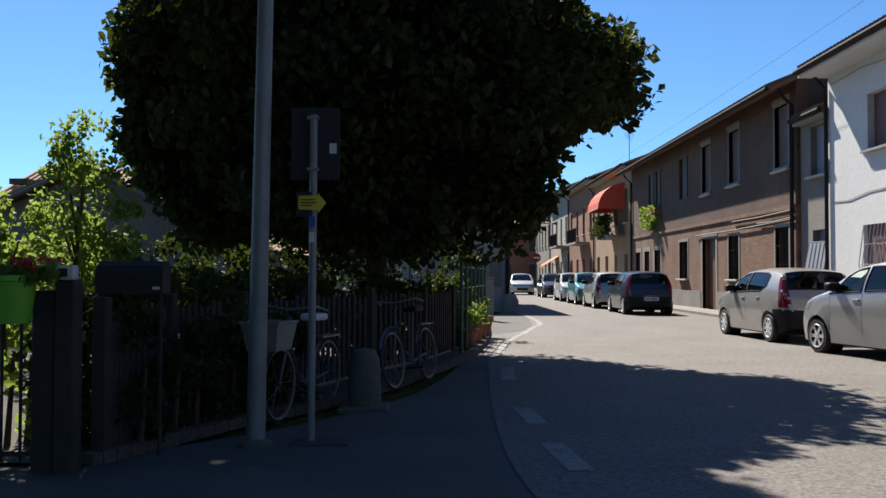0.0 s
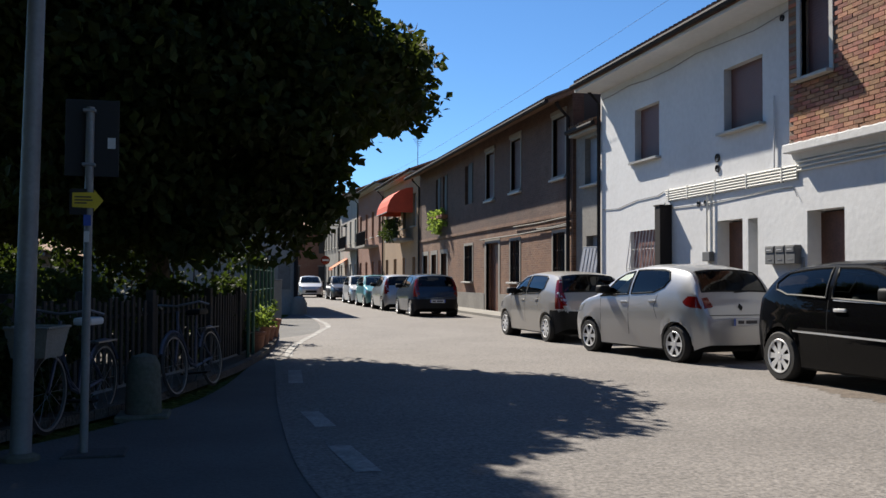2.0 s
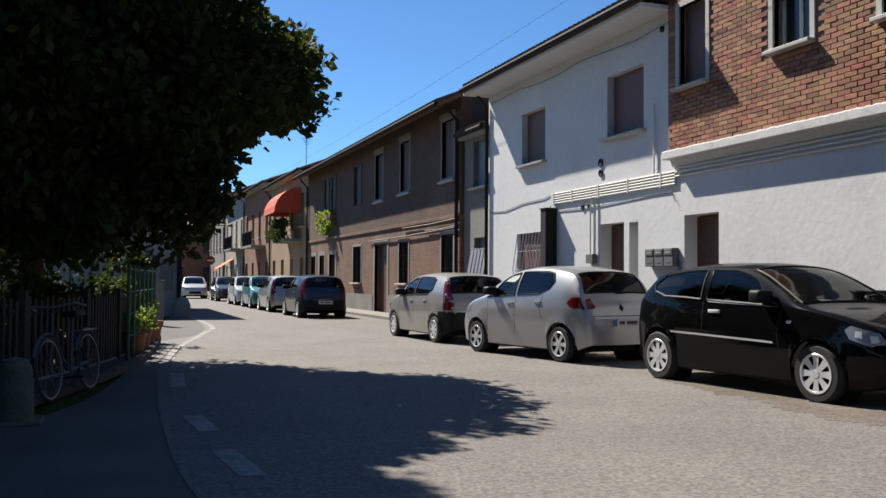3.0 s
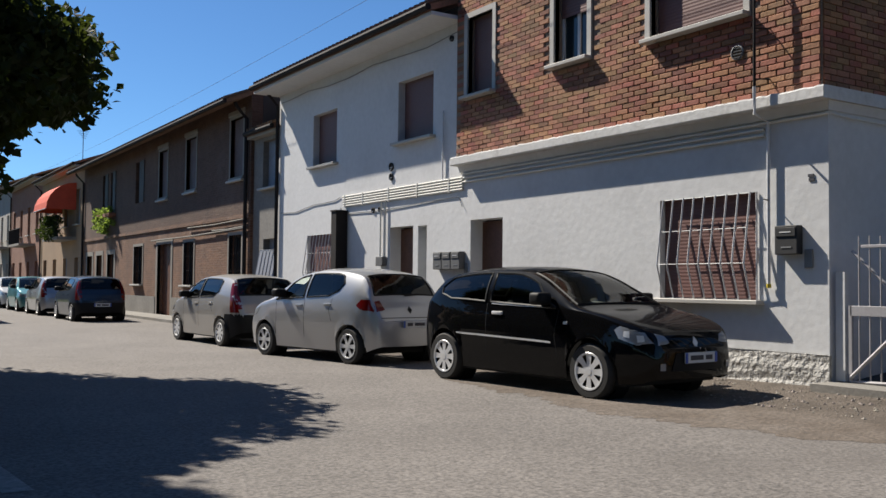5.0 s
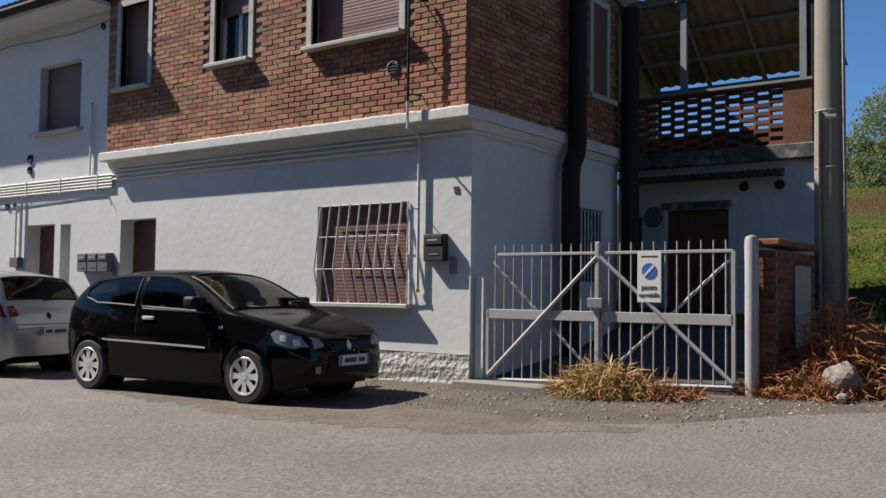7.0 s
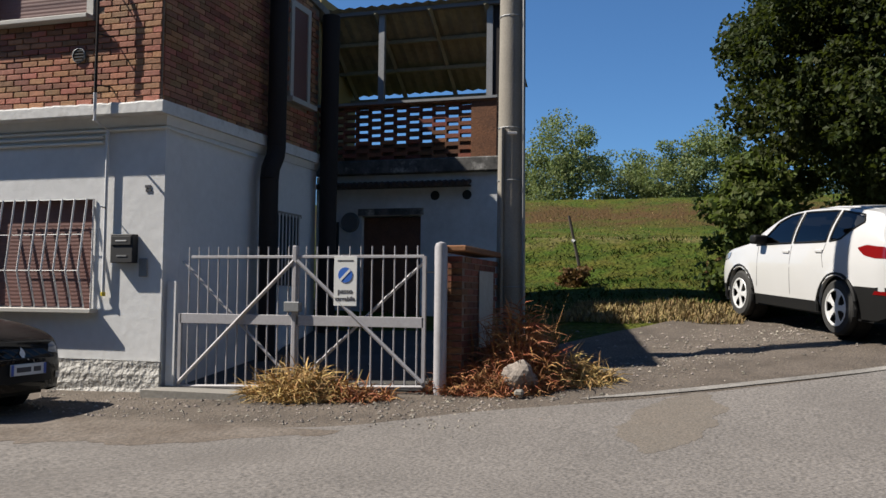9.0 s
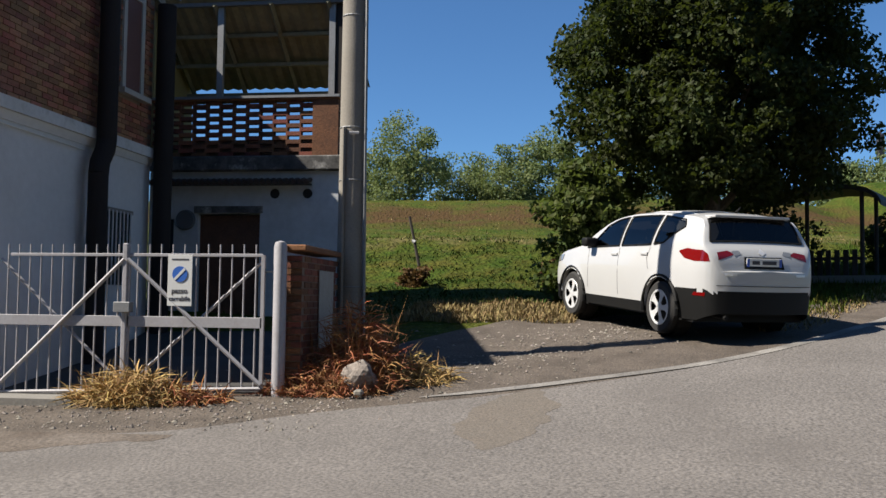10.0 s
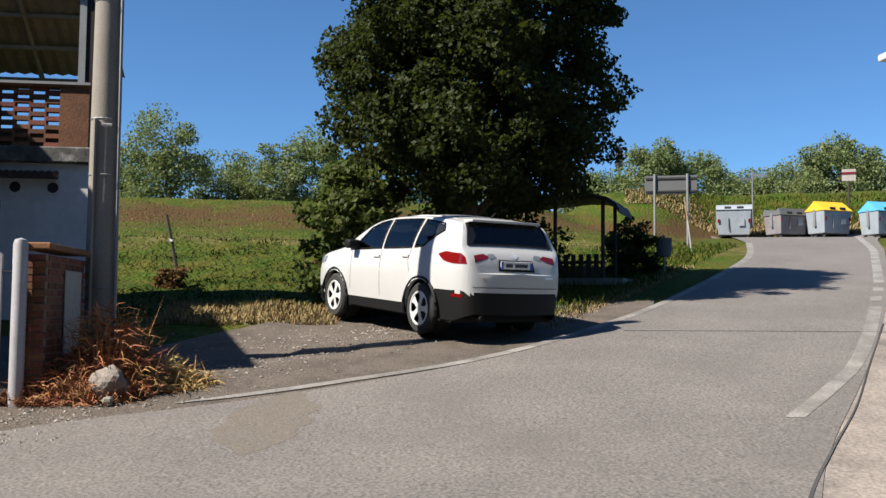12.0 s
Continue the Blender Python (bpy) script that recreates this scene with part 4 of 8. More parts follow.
        for x, z in handles:
            hit, normal, _, _ = tree_.ray_cast(Vector((x, 3 * sg, z)), Vector((0, -sg, 0)))
            part("door_handle", cbox(x - 0.09, x + 0.09, hit.y - 0.022, hit.y + 0.022, z - 0.02, z + 0.02, 0.012, 2), handle_look or color, t, smooth=True)
        for pts in seams:
            poly = [(x - 0.005, z) for x, z in pts] + [(x + 0.005, z) for x, z in reversed(pts)]
            bm = laid(tree_, poly, "left" if sg > 0 else "right", 0.002, 6, 1)
            part("door_seam", bm, M["black"], t)
    for x, z in plates:
        out = x > 1
        hit, _, _, _ = tree_.ray_cast(Vector((9 if out else -3, 0, z)), Vector((-1 if out else 1, 0, 0)))
        px = hit.x + (0.012 if out else -0.012)
        p = part("number_plate", cbox(px - 0.008, px + 0.008, -0.26, 0.26, z - 0.055, z + 0.055, 0.004), M["plate"], t)
        e0, e1 = (px + 0.008, px + 0.011) if out else (px - 0.011, px - 0.008)
        for y0, y1, mk in ((-0.26, -0.222, "plateblue"), (0.222, 0.26, "plateblue"), (-0.18, -0.07, "ink"), (-0.03, 0.18, "ink")):
            part("plate_mark", cbox(e0, e1, y0, y1, z - (0.024 if mk == "ink" else 0.052), z + (0.024 if mk == "ink" else 0.052)), M[mk], p)
    return t


def seam(x, z0, z1, bend=0.0):
    return [(x, z0), (x + bend, (z0 + z1) / 2), (x, z1)]


def park(fx, fy, rx, ry, front, wheelbase, width, near, z=0.0, slope=0.0, size=1.0):
    """The pose of a car from the ground points of a front and a rear wheel on one side (near: which side)."""
    d = Vector((rx - fx, ry - fy, 0)).normalized()
    ang = math.degrees(math.atan2(d.y, d.x))
    n = Vector((-d.y, d.x, 0))
    mid = Vector(((fx + rx) / 2, (fy + ry) / 2, 0)) + near * n * (width / 2 - 0.1) * size - d * (front + wheelbase / 2) * size
    return pose(mid.x, mid.y, z, 0, -slope, ang) @ Matrix.Scale(size, 4)


P = {k: paint(k, *v) for k, v in {"black_paint": ((0.003, 0.003, 0.0035), 0.0, 0.3), "silver_paint": ((0.4, 0.4, 0.405), 0.6, 0.34), "warm_silver_paint": ((0.4, 0.38, 0.35), 0.6, 0.36), "white_paint": ((0.43, 0.43, 0.43), 0.0, 0.35),
                                  "navy_paint": ((0.02, 0.035, 0.06), 0.2, 0.35), "teal_paint": ((0.07, 0.22, 0.24), 0.3, 0.35), "dark_paint": ((0.02, 0.02, 0.025), 0.2, 0.35)}.items()}
car("hatchback", park(7.30, 8.06, 7.06, 10.78, 0.74, 2.47, 1.64, -1, size=1.09), "glossy black three-door hatchback with silver side strips", P["black_paint"], 3.81, 1.64, 1.42, 2.47, 0.74,
    [(0.0, 0.58), (0.02, 0.66), (0.08, 0.735), (0.2, 0.8), (0.5, 0.89), (0.98, 0.985), (1.25, 1.13), (1.6, 1.315), (1.8, 1.385), (2.1, 1.425), (2.6, 1.43), (3.1, 1.385), (3.38, 1.3), (3.55, 1.16), (3.68, 1.0), (3.77, 0.86), (3.81, 0.68)],
    [(0.0, 0.52), (0.1, 0.66), (0.3, 0.78), (0.98, 0.93), (1.9, 0.955), (3.2, 1.0), (3.62, 0.98), (3.81, 0.62)], glass=(("carglass", [(1.24, 0.06), (2.34, 0.06), (2.38, 0.92), (1.92, 0.92), (1.62, 0.84)]), ("privacy", [(2.44, 0.06), (3.1, 0.08), (3.32, 0.3), (3.36, 0.6), (3.2, 0.88), (2.47, 0.92)])),
    screen=(1.03, 1.78), rear_screen=(3.36, 3.64), wr=0.3, spokes=8, mirror=(1.42, 0.98), handles=((2.2, 0.87),), handle_look=M["alloy"],
    seams=(seam(1.2, 0.36, 0.93, 0.05), seam(2.4, 0.42, 0.98)), plates=((0, 0.47), (3.8, 0.75)),
    panels=(("headlight", "clearlamp", "side", [(0.04, 0.62), (0.16, 0.6), (0.36, 0.66), (0.42, 0.75), (0.36, 0.79), (0.12, 0.73)]), ("headlight", "clearlamp", "front", [(0.4, 0.62), (0.57, 0.6), (0.57, 0.72), (0.46, 0.7)]), ("lamp_reflector", "alloy", "side", [(0.1, 0.64), (0.16, 0.63), (0.18, 0.7), (0.12, 0.7)]), ("lamp_reflector", "alloy", "side", [(0.24, 0.67), (0.31, 0.68), (0.31, 0.74), (0.25, 0.74)]), ("tail_light", "redlamp", "rear", [(0.54, 0.72), (0.72, 0.72), (0.7, 0.98), (0.6, 0.95)]),
            ("side_strip", "alloy", "side", [(1.3, 0.565), (2.95, 0.6), (2.95, 0.622), (1.3, 0.587)]), ("window_strip", "alloy", "side", [(1.32, 0.945), (2.32, 0.972), (2.32, 0.988), (1.32, 0.961)]),
            ("grille", "black", "front", [(-0.42, 0.34), (0.42, 0.34), (0.36, 0.52), (-0.36, 0.52)]), ("badge", "alloy", "front", [(-0.045, 0.62), (0.0, 0.555), (0.045, 0.62), (0.0, 0.685)]),
            ("fog_light", "clearlamp", "front", [(0.5, 0.35), (0.57, 0.35), (0.57, 0.42), (0.5, 0.42)]), ("indicator", "plate", "side", [(1.05, 0.78), (1.11, 0.78), (1.11, 0.81), (1.05, 0.81)])))
silver_car = car("hatchback", park(6.5, 15.75, 6.92, 13.5, 0.68, 2.37, 1.66, 1, size=1.03), "silver five-door hatchback with red tail lights", P["silver_paint"], 3.62, 1.66, 1.53, 2.37, 0.68,
    [(0.0, 0.6), (0.03, 0.69), (0.1, 0.78), (0.25, 0.86), (0.5, 0.94), (0.85, 1.02), (1.2, 1.24), (1.5, 1.41), (1.75, 1.485), (2.1, 1.525), (2.6, 1.52), (3.0, 1.475), (3.2, 1.42), (3.34, 1.28), (3.46, 1.06), (3.5, 0.98), (3.55, 0.9), (3.62, 0.7)],
    [(0.0, 0.56), (0.1, 0.68), (0.3, 0.8), (0.85, 0.97), (1.7, 1.0), (2.9, 1.05), (3.44, 1.04), (3.52, 0.88), (3.62, 0.62)], glass=(("carglass", [(1.0, 0.06), (1.82, 0.06), (1.84, 0.92), (1.62, 0.92), (1.36, 0.85)]), ("privacy", [(1.9, 0.06), (2.5, 0.06), (2.74, 0.25), (2.84, 0.55), (2.76, 0.86), (2.6, 0.92), (1.92, 0.92)])),
    screen=(0.9, 1.66), rear_screen=(3.2, 3.44), spokes=6, mirror=(1.2, 1.03), handles=((1.72, 0.9), (2.5, 0.93)),
    seams=(seam(1.02, 0.4, 0.95, 0.03), seam(1.86, 0.38, 1.0), seam(2.62, 0.66, 1.04, -0.08)), plates=((3.6, 0.64), (0, 0.45)),
    panels=(("tail_light", "redlamp", "side", [(3.2, 0.93), (3.3, 0.86), (3.53, 0.83), (3.53, 0.9), (3.46, 1.02), (3.3, 1.02)]), ("tail_light", "redlamp", "rear", [(0.5, 0.86), (0.66, 0.83), (0.66, 1.0), (0.55, 1.01)]),
            ("headlight", "clearlamp", "side", [(0.06, 0.66), (0.4, 0.72), (0.5, 0.86), (0.2, 0.8)]), ("badge", "black", "rear", [(-0.05, 0.86), (0.0, 0.8), (0.05, 0.86), (0.0, 0.92)]),
            ("wiper", "black", "rear", [(-0.02, 1.07), (0.3, 1.09), (0.3, 1.105), (-0.02, 1.1)]), ("boot_seam", "black", "rear", [(-0.6, 0.735), (0.6, 0.735), (0.6, 0.745), (-0.6, 0.745)])))
ss = bmesh.new()
for sg in (-1, 1):
    vs = [ss.verts.new((x, y, z)) for x, y, z in ((1.1, 0.0, 1.06), (1.12, sg * 0.56, 1.05), (1.6, sg * 0.44, 1.4), (1.58, 0.0, 1.42))]
    ss.faces.new(vs)
part("sunshade", ss, M["plate"], silver_car, "crumpled silver sunshade behind the windscreen")
PUNTO_TOP = [(0.0, 0.58), (0.03, 0.68), (0.1, 0.76), (0.3, 0.84), (0.6, 0.93), (0.9, 0.99), (1.3, 1.22), (1.6, 1.38), (1.85, 1.45), (2.3, 1.485), (3.0, 1.465), (3.4, 1.4), (3.5, 1.3), (3.64, 1.04), (3.7, 0.96), (3.76, 0.88), (3.82, 0.7)]
PUNTO_BELT = [(0.0, 0.54), (0.1, 0.66), (0.3, 0.77), (0.9, 0.94), (1.7, 0.96), (3.2, 1.0), (3.62, 1.01), (3.7, 0.9), (3.82, 0.62)]
PUNTO_PANELS = (("tail_light", "redlamp", "rear", [(0.6, 0.72), (0.72, 0.7), (0.7, 1.06), (0.63, 1.37), (0.57, 1.37), (0.6, 1.05)]), ("tail_light", "redlamp", "side", [(3.58, 0.7), (3.78, 0.7), (3.66, 1.0), (3.48, 1.36), (3.38, 1.36), (3.54, 1.02)]),
                ("headlight", "clearlamp", "side", [(0.06, 0.62), (0.4, 0.68), (0.5, 0.8), (0.2, 0.76)]), ("headlight", "clearlamp", "front", [(0.4, 0.62), (0.64, 0.64), (0.64, 0.76), (0.46, 0.72)]), ("grille", "black", "front", [(-0.4, 0.34), (0.4, 0.34), (0.36, 0.5), (-0.36, 0.5)]))
PUNTO = dict(screen=(0.95, 1.74), rear_screen=(3.4, 3.63), glass=(("carglass", [(1.08, 0.06), (1.97, 0.06), (1.99, 0.92), (1.72, 0.92), (1.44, 0.85)]), ("privacy", [(2.05, 0.06), (2.74, 0.06), (3.0, 0.3), (3.02, 0.8), (2.9, 0.9), (2.07, 0.92)])), length=3.82, width=1.66, height=1.48, wheelbase=2.46, front=0.72, top=PUNTO_TOP, belt=PUNTO_BELT, handles=((1.85, 0.86), (2.66, 0.88)), seams=(seam(1.1, 0.38, 0.92, 0.03), seam(2.0, 0.38, 0.97), seam(2.76, 0.7, 0.99, -0.08)), mirror=(1.3, 0.98))
car("hatchback", park(6.43, 20.7, 6.54, 18.45, 0.72, 2.46, 1.66, 1), "warm silver hatchback with tall red tail lights and black bumper", P["warm_silver_paint"], **PUNTO, bumper=(0.5, 0.66), plates=((3.8, 0.55),), panels=PUNTO_PANELS)
car("hatchback", park(6.25, 34.0, 6.25, 31.4, 0.72, 2.46, 1.66, 1), "dark blue hatchback with tall red tail lights", P["navy_paint"], **PUNTO, bumper=(0.5, 0.62), plates=((3.8, 0.55),), panels=PUNTO_PANELS)
for nm, lab, col, y, away in (("hatchback", "silver grey hatchback parked by the kerb", "silver_paint", 37.2, True), ("hatchback", "teal small hatchback parked by the kerb", "teal_paint", 42.2, False), ("hatchback", "white family car parked by the kerb", "white_paint", 47.4, False), ("hatchback", "dark estate car parked by the kerb", "dark_paint", 56.0, False)):
    car(nm, park(6.2, y + 2.46, 6.2, y, 0.72, 2.46, 1.66, 1) if away else park(6.2, y, 6.2, y + 2.46, 0.72, 2.46, 1.66, -1), lab, P[col], fine=60, **PUNTO, panels=PUNTO_PANELS)
car("hatchback", park(4.9, 64.0, 5.0, 66.46, 0.72, 2.46, 1.66, -1), "silver white car standing in the far street", P["silver_paint"], fine=60, **PUNTO, panels=PUNTO_PANELS)
# white off-roader on the sloping verge
RZ, FZ = ground_z(14.0, -1.9), ground_z(16.5, -0.7)
rav = car("off_roader", park(16.1, -0.03, 13.6, -1.25, 0.93, 2.66, 1.84, 1, z=FZ + 0.93 * (FZ - RZ) / 2.66 + 0.02, slope=-math.degrees(math.atan2(FZ - RZ, 2.66)), size=1.06), "white off-road estate car with dark lower cladding", P["white_paint"], 4.57, 1.84, 1.69, 2.66, 0.93,
    [(0.0, 0.76), (0.04, 0.85), (0.12, 0.93), (0.35, 1.01), (0.8, 1.09), (1.12, 1.15), (1.5, 1.37), (1.9, 1.56), (2.15, 1.625), (2.6, 1.675), (3.2, 1.685), (3.8, 1.65), (4.2, 1.59), (4.28, 1.5), (4.4, 1.24), (4.47, 1.16), (4.52, 1.08), (4.57, 0.9)],
    [(0.0, 0.7), (0.12, 0.86), (0.35, 0.95), (1.12, 1.08), (2.0, 1.11), (3.3, 1.16), (4.1, 1.21), (4.38, 1.21), (4.48, 1.1), (4.57, 0.84)], glass=(("privacy", [(1.4, 0.06), (2.4, 0.06), (2.42, 0.93), (2.14, 0.93), (1.85, 0.86)]), ("privacy", [(2.47, 0.06), (3.28, 0.06), (3.33, 0.93), (2.49, 0.93)]), ("privacy", [(3.36, 0.06), (3.6, 0.1), (3.98, 0.62), (3.9, 0.86), (3.4, 0.93)])),
    screen=(1.17, 2.0), rear_screen=(4.22, 4.385), wr=0.355, clear=0.25, spokes=5, bumper=(0.5, 0.62), cladding=0.4, arch_trim=True, mirror=(1.6, 1.12), handles=((2.3, 1.03), (3.15, 1.06)),
    seams=(seam(1.46, 0.5, 1.08, 0.02), seam(2.42, 0.45, 1.13), seam(3.28, 0.85, 1.16, -0.06)), plates=((4.5, 1.0),),
    panels=(("tail_light", "redlamp", "rear", [(0.4, 1.1), (0.56, 1.05), (0.66, 1.02), (0.66, 1.12), (0.5, 1.145)]), ("tail_light", "redlamp", "side", [(3.98, 1.12), (4.12, 1.03), (4.3, 1.0), (4.5, 1.0), (4.47, 1.1), (4.4, 1.15), (4.15, 1.16)]), ("reversing_light", "clearlamp", "rear", [(0.3, 1.1), (0.42, 1.08), (0.45, 1.14), (0.34, 1.15)]),
            ("reflector", "redlamp", "side", [(4.28, 0.565), (4.46, 0.56), (4.47, 0.61), (4.31, 0.61)]), ("badge", "alloy", "rear", [(-0.06, 1.12), (0.0, 1.09), (0.06, 1.12), (0.0, 1.18)]), ("badge_bar", "alloy", "rear", [(0.44, 0.83), (0.6, 0.83), (0.6, 0.86), (0.44, 0.86)]),
            ("headlight", "clearlamp", "side", [(0.08, 0.82), (0.5, 0.88), (0.55, 0.98), (0.2, 0.94)]), ("boot_seam", "black", "rear", [(-0.7, 0.7), (0.7, 0.7), (0.7, 0.708), (-0.7, 0.708)]), ("plate_recess", "black", "rear", [(-0.3, 0.92), (0.3, 0.92), (0.28, 1.07), (-0.28, 1.07)])))
part("roof_spoiler", cbox(4.06, 4.3, -0.57, 0.57, 1.565, 1.6, 0.016, 2), P["white_paint"], rav, smooth=True)
for sg in (-0.56, 0.56):
    part("roof_rail", tube(bmesh.new(), [(2.1, sg, 1.56), (2.4, sg, 1.61), (3.0, sg, 1.65), (3.6, sg, 1.637), (3.95, sg, 1.595)], 0.012, 6), P["white_paint"], rav, smooth=True)
part("exhaust", tube(bmesh.new(), [(4.3, -0.55, 0.32), (4.62, -0.57, 0.3)], 0.03, 8), M["black"], rav)
part("aerial", tube(bmesh.new(), [(3.9, 0, 1.63), (4.02, 0, 1.72)], [0.02, 0.006], 6), M["black"], rav)


# ---- trees ----
def leaves(rng, centres, radii, per, size, flat=0.75, droop=0.25):
    """Leaf blades scattered in clumps: points and four-cornered faces."""
    n = len(centres) * per
    c = np.repeat(np.asarray(centres), per, 0)
    r = np.repeat(np.asarray(radii), per)
    d = rng.normal(size=(n, 3))
    d /= np.linalg.norm(d, axis=1)[:, None]
    p = c + d * (r * rng.uniform(0.45, 1.08, n))[:, None] * np.array([1, 1, flat])
    a = rng.normal(size=(n, 3)) + d * 0.4
    a[:, 2] -= droop
    a /= np.linalg.norm(a, axis=1)[:, None]
    b = np.cross(a, rng.normal(size=(n, 3)))
    b /= np.linalg.norm(b, axis=1)[:, None]
    s = size * rng.uniform(0.6, 1.3, n)[:, None]
    nrm = np.cross(a, b)
    v = np.stack([p - a * s * 0.5, p + b * s * 0.36 + nrm * s * 0.08, p + a * s * 0.55, p - b * s * 0.36 + nrm * s * 0.08], 1).reshape(-1, 3)
    f = np.arange(4 * n).reshape(-1, 4)
    return v, f


def tree(name, base, trunk_h, trunk_r, crown, material, label, seed, clumps=220, per=200, size=0.13, clump_r=0.7, shell=0.55, limbs=9, lean=(0, 0), category="tree", flat=0.75):
    """crown: rows of (height, radius) that outline it, from the bottom up."""
    rng = np.random.default_rng(seed)
    t = thing(name, pose(*base), label, category)
    zs = [c[0] for c in crown]
    mid = (zs[0] + zs[-1]) / 2
    bm = bmesh.new()
    if trunk_r > 0:
        tube(bm, [(0, 0, -0.2), (0.02, 0, 0.25), (lean[0] * 0.3, lean[1] * 0.3, trunk_h * 0.6), (lean[0] * 0.6, lean[1] * 0.6, trunk_h), (lean[0], lean[1], mid)], [trunk_r * 1.35, trunk_r * 1.05, trunk_r * 0.9, trunk_r * 0.75, trunk_r * 0.35], 10)
        for k in range(limbs):
            a = k * 2.4 + seed
            zt = zs[0] + (zs[-1] - zs[0]) * (0.15 + 0.75 * k / limbs)
            rad = float(np.interp(zt, zs, [c[1] for c in crown])) * 0.75
            s = trunk_h + (mid - trunk_h) * 0.6 * k / limbs
            p0 = (lean[0] * 0.6, lean[1] * 0.6, s)
            p2 = (lean[0] + math.cos(a) * rad, lean[1] + math.sin(a) * rad, zt)
            p1 = tuple((u + v) / 2 + e for u, v, e in zip(p0, p2, (0, 0, 0.35)))
            tube(bm, [p0, p1, p2], [trunk_r * 0.45, trunk_r * 0.25, trunk_r * 0.08], 6)
        part("trunk", bm, M["bark"], t, smooth=True)
    else:
        bm.free()
    cs, rs = [], []
    while len(cs) < clumps:
        z = rng.uniform(zs[0], zs[-1])
        rad = float(np.interp(z, zs, [c[1] for c in crown]))
        if rng.random() > (rad / max(c[1] for c in crown)) ** 1.2:
            continue
        a = rng.uniform(0, math.tau)
        rr = rad * math.sqrt(rng.uniform(shell ** 2, 1.0)) * rng.uniform(0.86, 1.06)
        cs.append((lean[0] + math.cos(a) * rr, lean[1] + math.sin(a) * rr, z + rng.uniform(-0.3, 0.3)))
        rs.append(clump_r * rng.uniform(0.6, 1.25))
    v, f = leaves(rng, cs, rs, per, size, flat)
    ob = raw("crown", v.tolist(), f.tolist(), material)
    ob.parent = t
    return t


street_tree = tree("lime_tree", (-1.0, 14.6, 0), 1.9, 0.2, [(2.0, 1.8), (2.5, 2.6), (3.0, 3.0), (3.6, 3.35), (4.3, 3.65), (4.9, 3.65), (5.5, 3.25), (6.4, 2.4), (7.2, 0.8)], M["leaf"], "dense dark green street tree with a broad crown", 3, clumps=620, per=190, size=0.16, clump_r=0.62, shell=0.1)
tree("lime_tree", (19.0, -2.7, ground_z(19, -2.7)), 1.6, 0.22, [(2.05, 1.8), (2.4, 2.5), (3.4, 3.1), (5.0, 3.2), (6.5, 2.9), (8.0, 2.3), (9.6, 1.2), (10.3, 0.3)], M["leaf"], "dense dark green roadside tree with an oval crown", 5, clumps=700, per=220, size=0.115, clump_r=0.44, shell=0.1)
tree("shrub", (17.9, -0.2, ground_z(17.9, -0.2)), 0.4, 0.04, [(0.1, 0.5), (0.7, 0.85), (1.5, 0.8), (2.2, 0.6), (2.7, 0.3)], M["shrub"], "leafy green shrub under the roadside tree", 6, clumps=90, per=120, size=0.13, clump_r=0.36, shell=0.2, limbs=5, category="shrub")
# front limb of the street tree, unseen, added to shade the forecourt
rng = np.random.default_rng(77)
limb = [(rng.normal() * 0.9 - 2.3, rng.normal() * 1.0 - 4.3, 6.6 + rng.normal() * 0.45) for _ in range(150)]
low = [(max(-3.15, -2.6 + rng.normal() * 0.4), rng.uniform(-0.6, 1.6), rng.uniform(2.0, 3.4)) for _ in range(60)]
low += [(max(-3.75, -3.25 + rng.normal() * 0.3), rng.uniform(-0.5, 1.7), rng.uniform(3.0, 4.8)) for _ in range(100)]
low += [(max(-3.75, -3.2 + rng.normal() * 0.4), rng.uniform(-0.5, 1.8), rng.uniform(4.2, 6.6)) for _ in range(80)]
# unseen upper crown, added so its shadow covers the forecourt
low += [(-1.7 + rng.normal() * 0.7, rng.normal() * 0.8, rng.uniform(6.6, 10.2)) for _ in range(190)]
low += [(min(3.75, 3.3 + rng.normal() * 0.35), rng.normal() * 0.7, rng.uniform(3.9, 4.7)) for _ in range(36)]
v, f = leaves(rng, low, [0.5] * len(low), 170, 0.16)
ob = raw("low_foliage", v.tolist(), f.tolist(), M["leaf"])
ob.parent = street_tree
limb = [p for p in limb if p[2] > 5.75 - 0.3 * (p[1] + 4.3)]
v, f = leaves(rng, limb, [0.45] * len(limb), 130, 0.16)
ob = raw("limb_foliage", v.tolist(), f.tolist(), M["leaf"])
ob.parent = street_tree
part("limb", tube(bmesh.new(), [(0, 0, 3.4), (-1.0, -1.8, 5.2), (-2.3, -4.2, 6.5)], [0.1, 0.07, 0.03], 7), M["bark"], street_tree)
# trees beyond the embankment
far_rng = random.Random(4)
